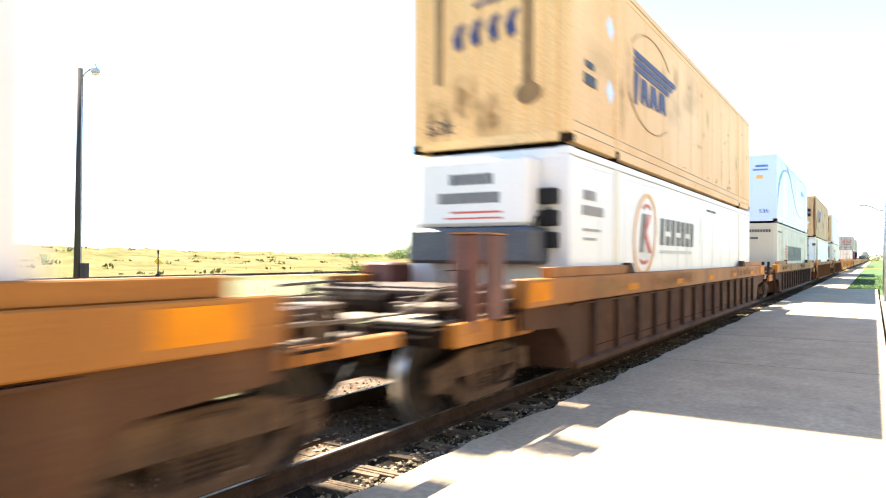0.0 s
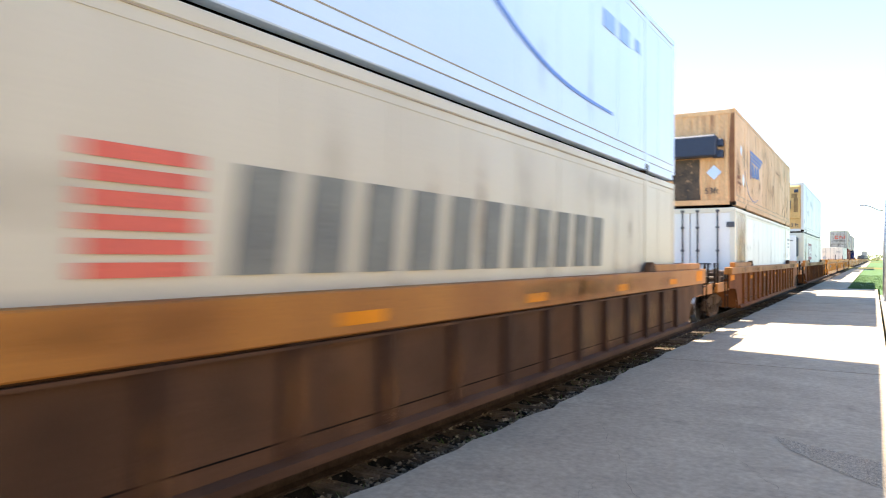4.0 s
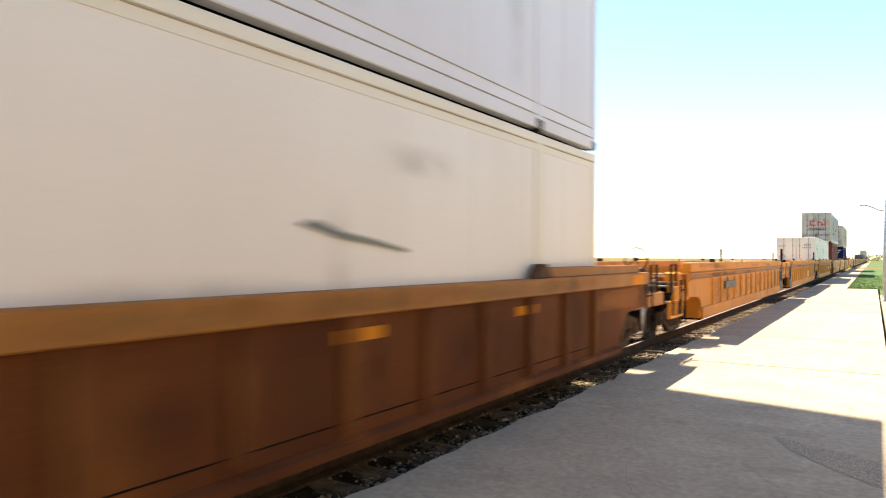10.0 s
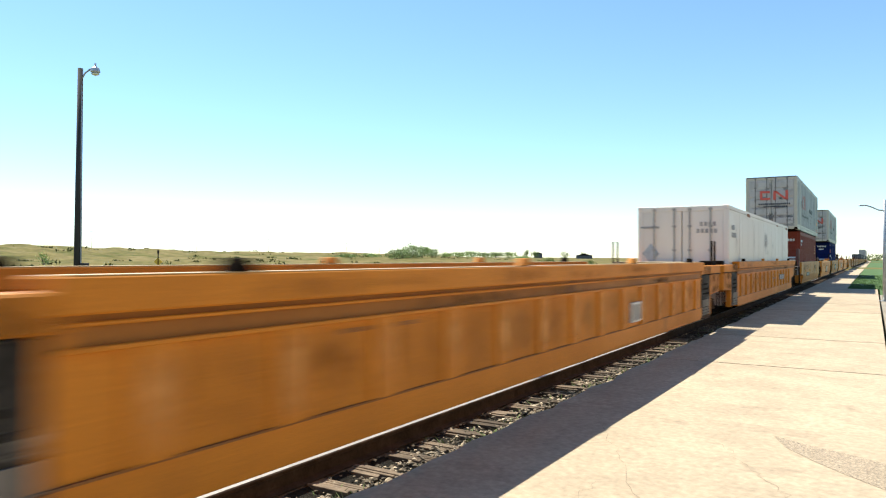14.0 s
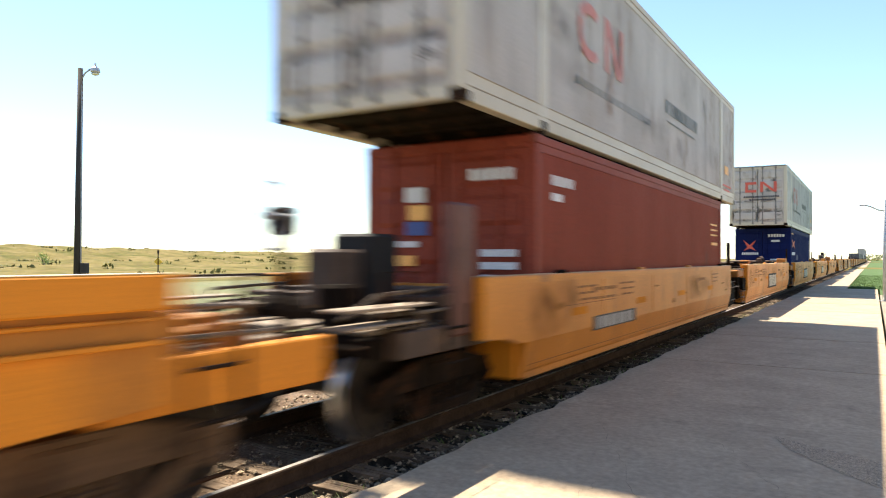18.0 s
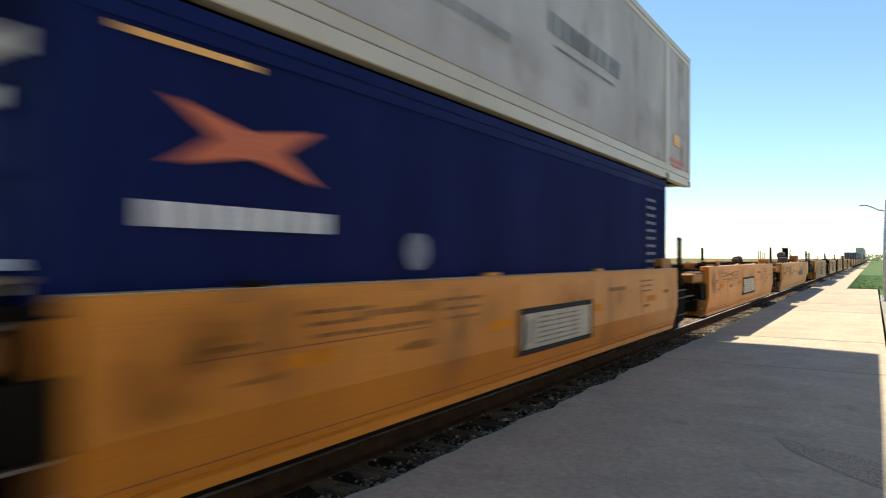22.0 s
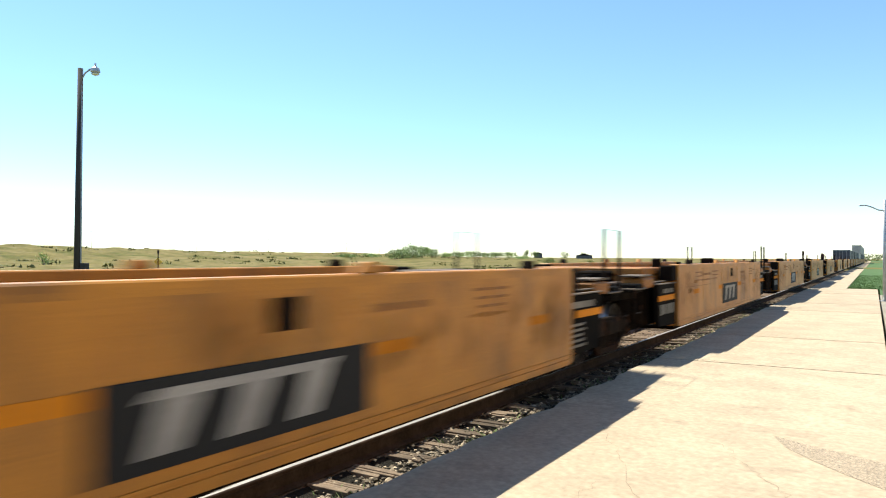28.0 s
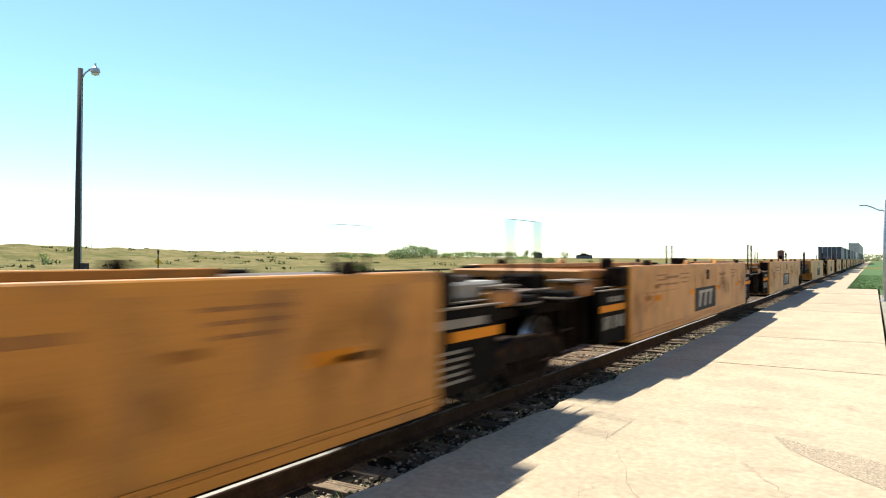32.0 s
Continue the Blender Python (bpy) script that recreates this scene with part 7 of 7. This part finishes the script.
# ---- poles, lamps and the far field ----
def light_pole():
    """The tall wooden pole with one lamp, beyond the track."""
    p = holder("light_pole", "tall dark wooden pole with a small floodlight", "light pole")
    part("pole", Shape().rod((0, 0, 0), (0.05, 0, 10.0), 0.165, 14, 0.105), POLE_WOOD, p, smooth=True)
    part("arm", Shape().pipe([(0.05, 0, 9.45), (0.25, 0.0, 9.8), (0.48, 0.0, 9.98)], 0.035, 8), GALV, p)
    h = part("lamp_head", Shape().lathe([(-0.02, 0.12), (0.06, 0.2), (0.2, 0.17), (0.28, 0.08)], (0.68, 0, 9.8), 14, 2), LAMP_WHITE, p)
    part("lens", Shape().lathe([(-0.10, 0.05), (-0.06, 0.15), (-0.02, 0.17)], (0.68, 0, 9.8), 14, 2), LENS, h)
    part("photocell", Shape().rod((0.68, 0, 10.08), (0.68, 0, 10.22), 0.04, 8), LAMP_WHITE, h)
    part("meter_box", Shape().box(0.16, 0.44, -0.12, 0.14, 1.0, 1.75), POLE_WOOD, p, "dark meter box", bevel=0.02)
    part("conduit", Shape().rod((0.17, -0.05, 1.7), (0.12, -0.05, 9.3), 0.022, 6), GALV, p)
    return p


lp = light_pole()
away = radians(31.396 + 27.4)
lp.matrix_world = pose(-33.6 * math.sin(away), 33.6 * math.cos(away), -0.3, 0, 0, 31.4)


def arm_lamp():
    p = holder("street_lamp", "slim grey platform lamp with a curved arm", "street lamp")
    part("pole", Shape().rod((0, 0, 0), (0, 0, 4.28), 0.075, 10, 0.05), GALV, p, smooth=True)
    pts = [(0, 0, 3.83), (-0.25, 0, 3.84), (-0.5, 0, 3.95), (-0.75, 0, 4.03), (-0.9, 0, 4.04)]
    a = part("arm", Shape().pipe(pts, 0.028, 8), GALV, p)
    part("lamp_head", Shape().box(-1.08, -0.86, -0.06, 0.06, 4.0, 4.06), LAMP_WHITE, a, bevel=0.02)
    part("base_plate", Shape().box(-0.16, 0.16, -0.16, 0.16, 0.0, 0.03), GALV, p)
    return p


al = arm_lamp()
al.matrix_world = pose(0.40, 35.0, -0.02, 0, 0, 31)


def switch_stand():
    p = holder("switch_stand", "black switch stand with a yellow target", "switch stand")
    part("base", Shape().prism([(-0.35, 0), (0.35, 0), (0.12, 0.6), (-0.12, 0.6)], -0.15, 0.15, 1), BLACK, p, bevel=0.02)
    part("mast", Shape().rod((0, 0, 0.5), (0, 0, 2.25), 0.05, 8), BLACK, p)
    part("target", Shape().prism([(-0.35, 1.55), (0, 1.25), (0.35, 1.55), (0, 1.9)], -0.02, 0.02, 1), SIGN_YELLOW, p, "yellow diamond target")
    part("lamp", Shape().rod((0, 0, 2.25), (0, 0, 2.5), 0.09, 8), BLACK, p)
    return p


st = switch_stand()
a = radians(31.396 + 22.86)
st.matrix_world = pose(-58 / math.cos(radians(22.86)) * math.sin(a) + 1.6, 58 / math.cos(radians(22.86)) * math.cos(a), -0.28, 0, 0, 31.4)


def at_bearing(px, dist):
    """A place on the ground at a bearing given by its tangent from the camera's axis."""
    b = radians(31.396) - math.atan(px)
    x, y = -dist * math.sin(b), dist * math.cos(b)
    return x, y, float(ground_height(np.array([x]), np.array([y]))[0])


def far_pole(h):
    p = holder("utility_pole", "far slender wooden utility pole with crossarm", "utility pole", "far utility poles")
    part("pole", Shape().rod((0, 0, -0.5), (0, 0, h), 0.16, 8, 0.11), POLE_WOOD, p)
    part("crossarm", Shape().box(-1.1, 1.1, -0.06, 0.06, h - 0.9, h - 0.75), POLE_WOOD, p)
    ins = Shape()
    for x in (-1.0, 0.0, 1.0):
        ins.rod((x, 0, h - 0.75), (x, 0, h - 0.5), 0.06, 6)
    part("insulators", ins, GALV, p)
    return p


fp = far_pole(11.0)
for k, (px, d) in enumerate(((-0.498, 330), (-0.349, 390), (-0.248, 460), (-0.187, 540), (-0.137, 620), (-0.09, 720), (0.015, 860))):
    o = fp if k == 0 else copy_thing(fp, pose(0, 0, 0))
    x, y, z = at_bearing(px, d)
    o.matrix_world = pose(x, y, z - 0.3, 0, 0, 20)


# bushes and trees
def leafy(name, label, category, px, dist, height, width, clumps, seed, leaf=BUSH_LEAF, group=""):
    """A trunk with limbs and a crown of many small leaf clumps."""
    r = random.Random(seed)
    x, y, z = at_bearing(px, dist)
    t = holder(name, label, category, group)
    t.matrix_world = pose(x, y, z - 0.05)
    wood = Shape()
    tips = []
    for k in range(7):
        a = r.random() * 6.28
        e = Vector((math.cos(a) * width * 0.35 * r.random(), math.sin(a) * width * 0.35 * r.random(), height * (0.2 + 0.6 * r.random())))
        mid = Vector((e.x * 0.3, e.y * 0.3, e.z * 0.5))
        wood.rod((0, 0, -0.1), mid, height * 0.02, 6, height * 0.014)
        wood.rod(mid, e, height * 0.014, 5, height * 0.005)
        tips.append(e)
    part("trunk", wood, BARK, t)
    s = Shape()
    for k in range(clumps):
        e = tips[r.randrange(len(tips))]
        c = e + Vector((r.gauss(0, width * 0.17), r.gauss(0, width * 0.17), r.gauss(0, height * 0.14)))
        if c.z < 0.05 * height:
            c.z = 0.05 * height
        q = Euler((r.random() * 6, r.random() * 6, r.random() * 6)).to_matrix()
        w = (0.045 + 0.05 * r.random()) * (0.5 * height + 0.25 * width)
        s.add([c + q @ Vector(p) * w for p in ((-1, -0.3, 0), (0, -0.55, 0.25), (1, 0.0, 0), (0.1, 0.6, -0.2))], [(0, 1, 2, 3)])
    part("crown", s, leaf, t)
    return t


leafy("bush", "small pale green bush on the dune", "bush", -0.567, 118, 2.4, 1.8, 260, 1)
for k, (px, d, h, w) in enumerate(((-0.068, 188, 2.6, 5.0), (-0.058, 190, 3.4, 5.0), (-0.045, 192, 3.8, 5.5), (-0.030, 198, 3.3, 6.0), (-0.016, 205, 2.6, 5.0), (0.004, 225, 1.9, 6.0), (0.022, 235, 1.7, 7.0),
                                    (0.042, 240, 2.0, 7.0), (0.058, 246, 1.8, 7.0), (0.075, 250, 2.6, 6.0), (0.092, 260, 2.2, 7.0), (0.11, 270, 1.6, 8.0), (-0.10, 200, 1.3, 6.0), (-0.135, 190, 1.1, 7.0))):
    leafy("bush", "leafy green bush in the far field", "bush", px, d, h, w, 620, 10 + k, group="far bushes")
for k, (px, d, h, w) in enumerate(((-0.125, 92, 1.0, 3.0), (-0.118, 94, 0.9, 2.6), (0.148, 150, 1.8, 3.2), (0.157, 152, 1.5, 2.8), (0.21, 170, 1.4, 2.4))):
    leafy("bush", "low dark green shrub in the field", "bush", px, d, h, w, 420, 30 + k, LEAF, "field shrubs")
for k, (px, d, h, w) in enumerate(((0.118, 700, 9, 9), (0.13, 690, 8, 8), (0.172, 720, 8, 12), (0.20, 740, 7, 10), (0.60, 620, 8, 9), (0.615, 640, 7, 10), (0.63, 600, 6, 9))):
    leafy("tree", "distant dark tree on the horizon", "tree", px, d, h, w, 300, 50 + k, LEAF, "far trees")


def dune_scrub():
    """Many small dark bushes and grass clumps strewn over the dunes."""
    r = random.Random(61)
    s = Shape()
    n = 0
    while n < 110:
        px, d = -0.74 + 0.95 * r.random(), 78 + 150 * r.random() ** 0.8
        x, y, z = at_bearing(px, d)
        if math.sin(x * 0.11 + 1.0) + math.sin(y * 0.09 - x * 0.04) < -0.5 + 1.2 * r.random():
            continue
        h, w = 0.18 + 0.6 * r.random() ** 3, 0.8 + 2.4 * r.random() ** 2
        for k in range(16):
            c = Vector((x + r.gauss(0, w * 0.4), y + r.gauss(0, w * 0.4), z + h * (0.1 + 0.8 * r.random())))
            q = Euler((r.random() * 6, r.random() * 6, r.random() * 6)).to_matrix()
            e = 0.14 + 0.22 * r.random()
            s.add([c + q @ Vector(p) * e for p in ((-1, -0.3, 0), (0, -0.55, 0.25), (1, 0.0, 0), (0.1, 0.6, -0.2))], [(0, 1, 2, 3)])
        n += 1
    thing("dune_scrub", s, SCRUB, "low grey-green scrub strewn over the dunes", "scrub", kind="stuff")


dune_scrub()


def shed(px, d, w, h):
    x, y, z = at_bearing(px, d)
    b = holder("farm_shed", "distant grey farm shed with pitched roof", "shed", "far sheds")
    b.matrix_world = pose(x, y, z - 0.2, 0, 0, 25)
    part("wall", Shape().box(-w / 2, w / 2, -3, 3, 0, h), BOX_DARK, b)
    part("roof", Shape().prism([(-w / 2 - 0.3, h), (w / 2 + 0.3, h), (0, h + 1.6)], -3.3, 3.3, 1), END_GREY, b)


shed(0.2, 640, 14, 4)
shed(0.135, 700, 8, 5)


# grass, weeds and stones
def blades(name, label, spots, lo, hi, material, seed, wide=0.012):
    r = random.Random(seed)
    s = Shape()
    v, f = [], []
    for x, y, z in spots:
        h, a, lean = lo + (hi - lo) * r.random(), r.random() * 6.28, 0.4 + 1.4 * r.random()
        dx, dy = math.cos(a) * wide, math.sin(a) * wide
        k = len(v)
        v += [(x - dx, y - dy, z), (x + dx, y + dy, z), (x + lean * h * math.sin(a), y + lean * h * math.cos(a), z + h)]
        f.append((k, k + 1, k + 2))
    s.v, s.f = v, f
    return thing(name, s, material, label, "grass", kind="stuff")


r = random.Random(21)
spots = []
for k in range(90):
    cx, cy = EDGE - 0.06 - 0.5 * r.random() ** 1.5, 3.0 + 26 * r.random()
    spots += [(cx + r.gauss(0, 0.05), cy + r.gauss(0, 0.12), -0.17) for _ in range(16)]
for cy in (4.1, 6.45):
    spots += [(EDGE - 0.05 + r.gauss(0, 0.05), cy + r.gauss(0, 0.16), -0.14) for k in range(150)]
blades("weeds", "green weeds growing between ballast and platform", spots, 0.03, 0.11, LEAF, 22)
spots = [(-1.28 + 9 * r.random() ** 1.4, 48.2 + 40 * r.random() ** 1.6, -0.02) for _ in range(9000)]
blades("lawn_grass", "short blades of lawn grass", spots, 0.03, 0.09, LAWN, 23, 0.02)
spots = []
while len(spots) < 7000:
    px, d = -0.72 + 1.2 * r.random(), 24 + 60 * r.random() ** 1.2
    x, y, z = at_bearing(px, d)
    if x < -9 and math.sin(x * 0.35) + math.sin(y * 0.27 + x * 0.1) > -0.4:
        spots.append((x, y, z - 0.02))
blades("field_tufts", "dry and green grass tufts over the prairie", spots, 0.03, 0.09, LEAF_DRY, 24, 0.05)
spots = []
while len(spots) < 7000:
    x, y = RAIL_X - 2.6 - 14 * r.random(), -1 + 45 * r.random()
    spots.append((x, y, -0.31))
blades("trackside_grass", "fresh green grass along the far side of the track", spots, 0.04, 0.11, LEAF, 25, 0.02)


def stones():
    """Ballast stones strewn over the bed, the nearest first."""
    r = random.Random(31)
    v, f = [], []
    base = [(1, 0, 0), (-1, 0, 0), (0, 1, 0), (0, -1, 0), (0, 0, 1), (0, 0, -1)]
    faces = [(0, 2, 4), (2, 1, 4), (1, 3, 4), (3, 0, 4), (2, 0, 5), (1, 2, 5), (3, 1, 5), (0, 3, 5)]
    n = 0
    while n < 26000:
        y = 1.0 + 36 * r.random() ** 1.5
        near = r.random() < 0.3
        off = 1.02 + 0.56 * r.random() ** 0.8 if near else -1.8 + 3.2 * r.random()
        heap = 0.05 if off > 0.9 else 0.03
        c = Vector((RAIL_X + off, y, RAIL_Z - (0.232 if off > 0.9 else 0.195) + heap * r.random()))
        q = Matrix.Diagonal((1, 1, 0.62)) @ Euler((r.random() * 6, r.random() * 6, r.random() * 6)).to_matrix()
        w = (0.012 + 0.036 * r.random() ** 1.8) if near else (0.009 + 0.028 * r.random() ** 2.2)
        k = len(v)
        v += [tuple(c + q @ (Vector(p) * w * (0.75 + 0.45 * r.random()))) for p in base]
        f += [tuple(i + k for i in t) for t in faces]
        n += 1
    s = Shape()
    s.v, s.f = v, f
    thing("ballast_stones", s, STONE, "loose pale ballast stones beside the rails", "gravel", kind="stuff")


stones()


# ---- what moves ----
def motions():
    times = [k * 1.0 for k in range(33)]
    for ob, u, z in TRAIN:
        walk(ob, [(t, pose(RAIL_X, u - run(t), BODY_Z + z)) for t in times])
    # wheels roll without slipping on every wagon that comes near
    spin = [(k / 15, run(k / 15) / WHEEL_R) for k in range(32 * 15 + 1)]
    for ob, u, z in TRAIN:
        if z == 0 and u < 345:
            for w in ob.children_recursive:
                if w.name.startswith("wheelset"):
                    y = w.location.y
                    walk(w, [(t, pose(0, y, WHEEL_R, math.degrees(a) % 360)) for t, a in spin])


motions()
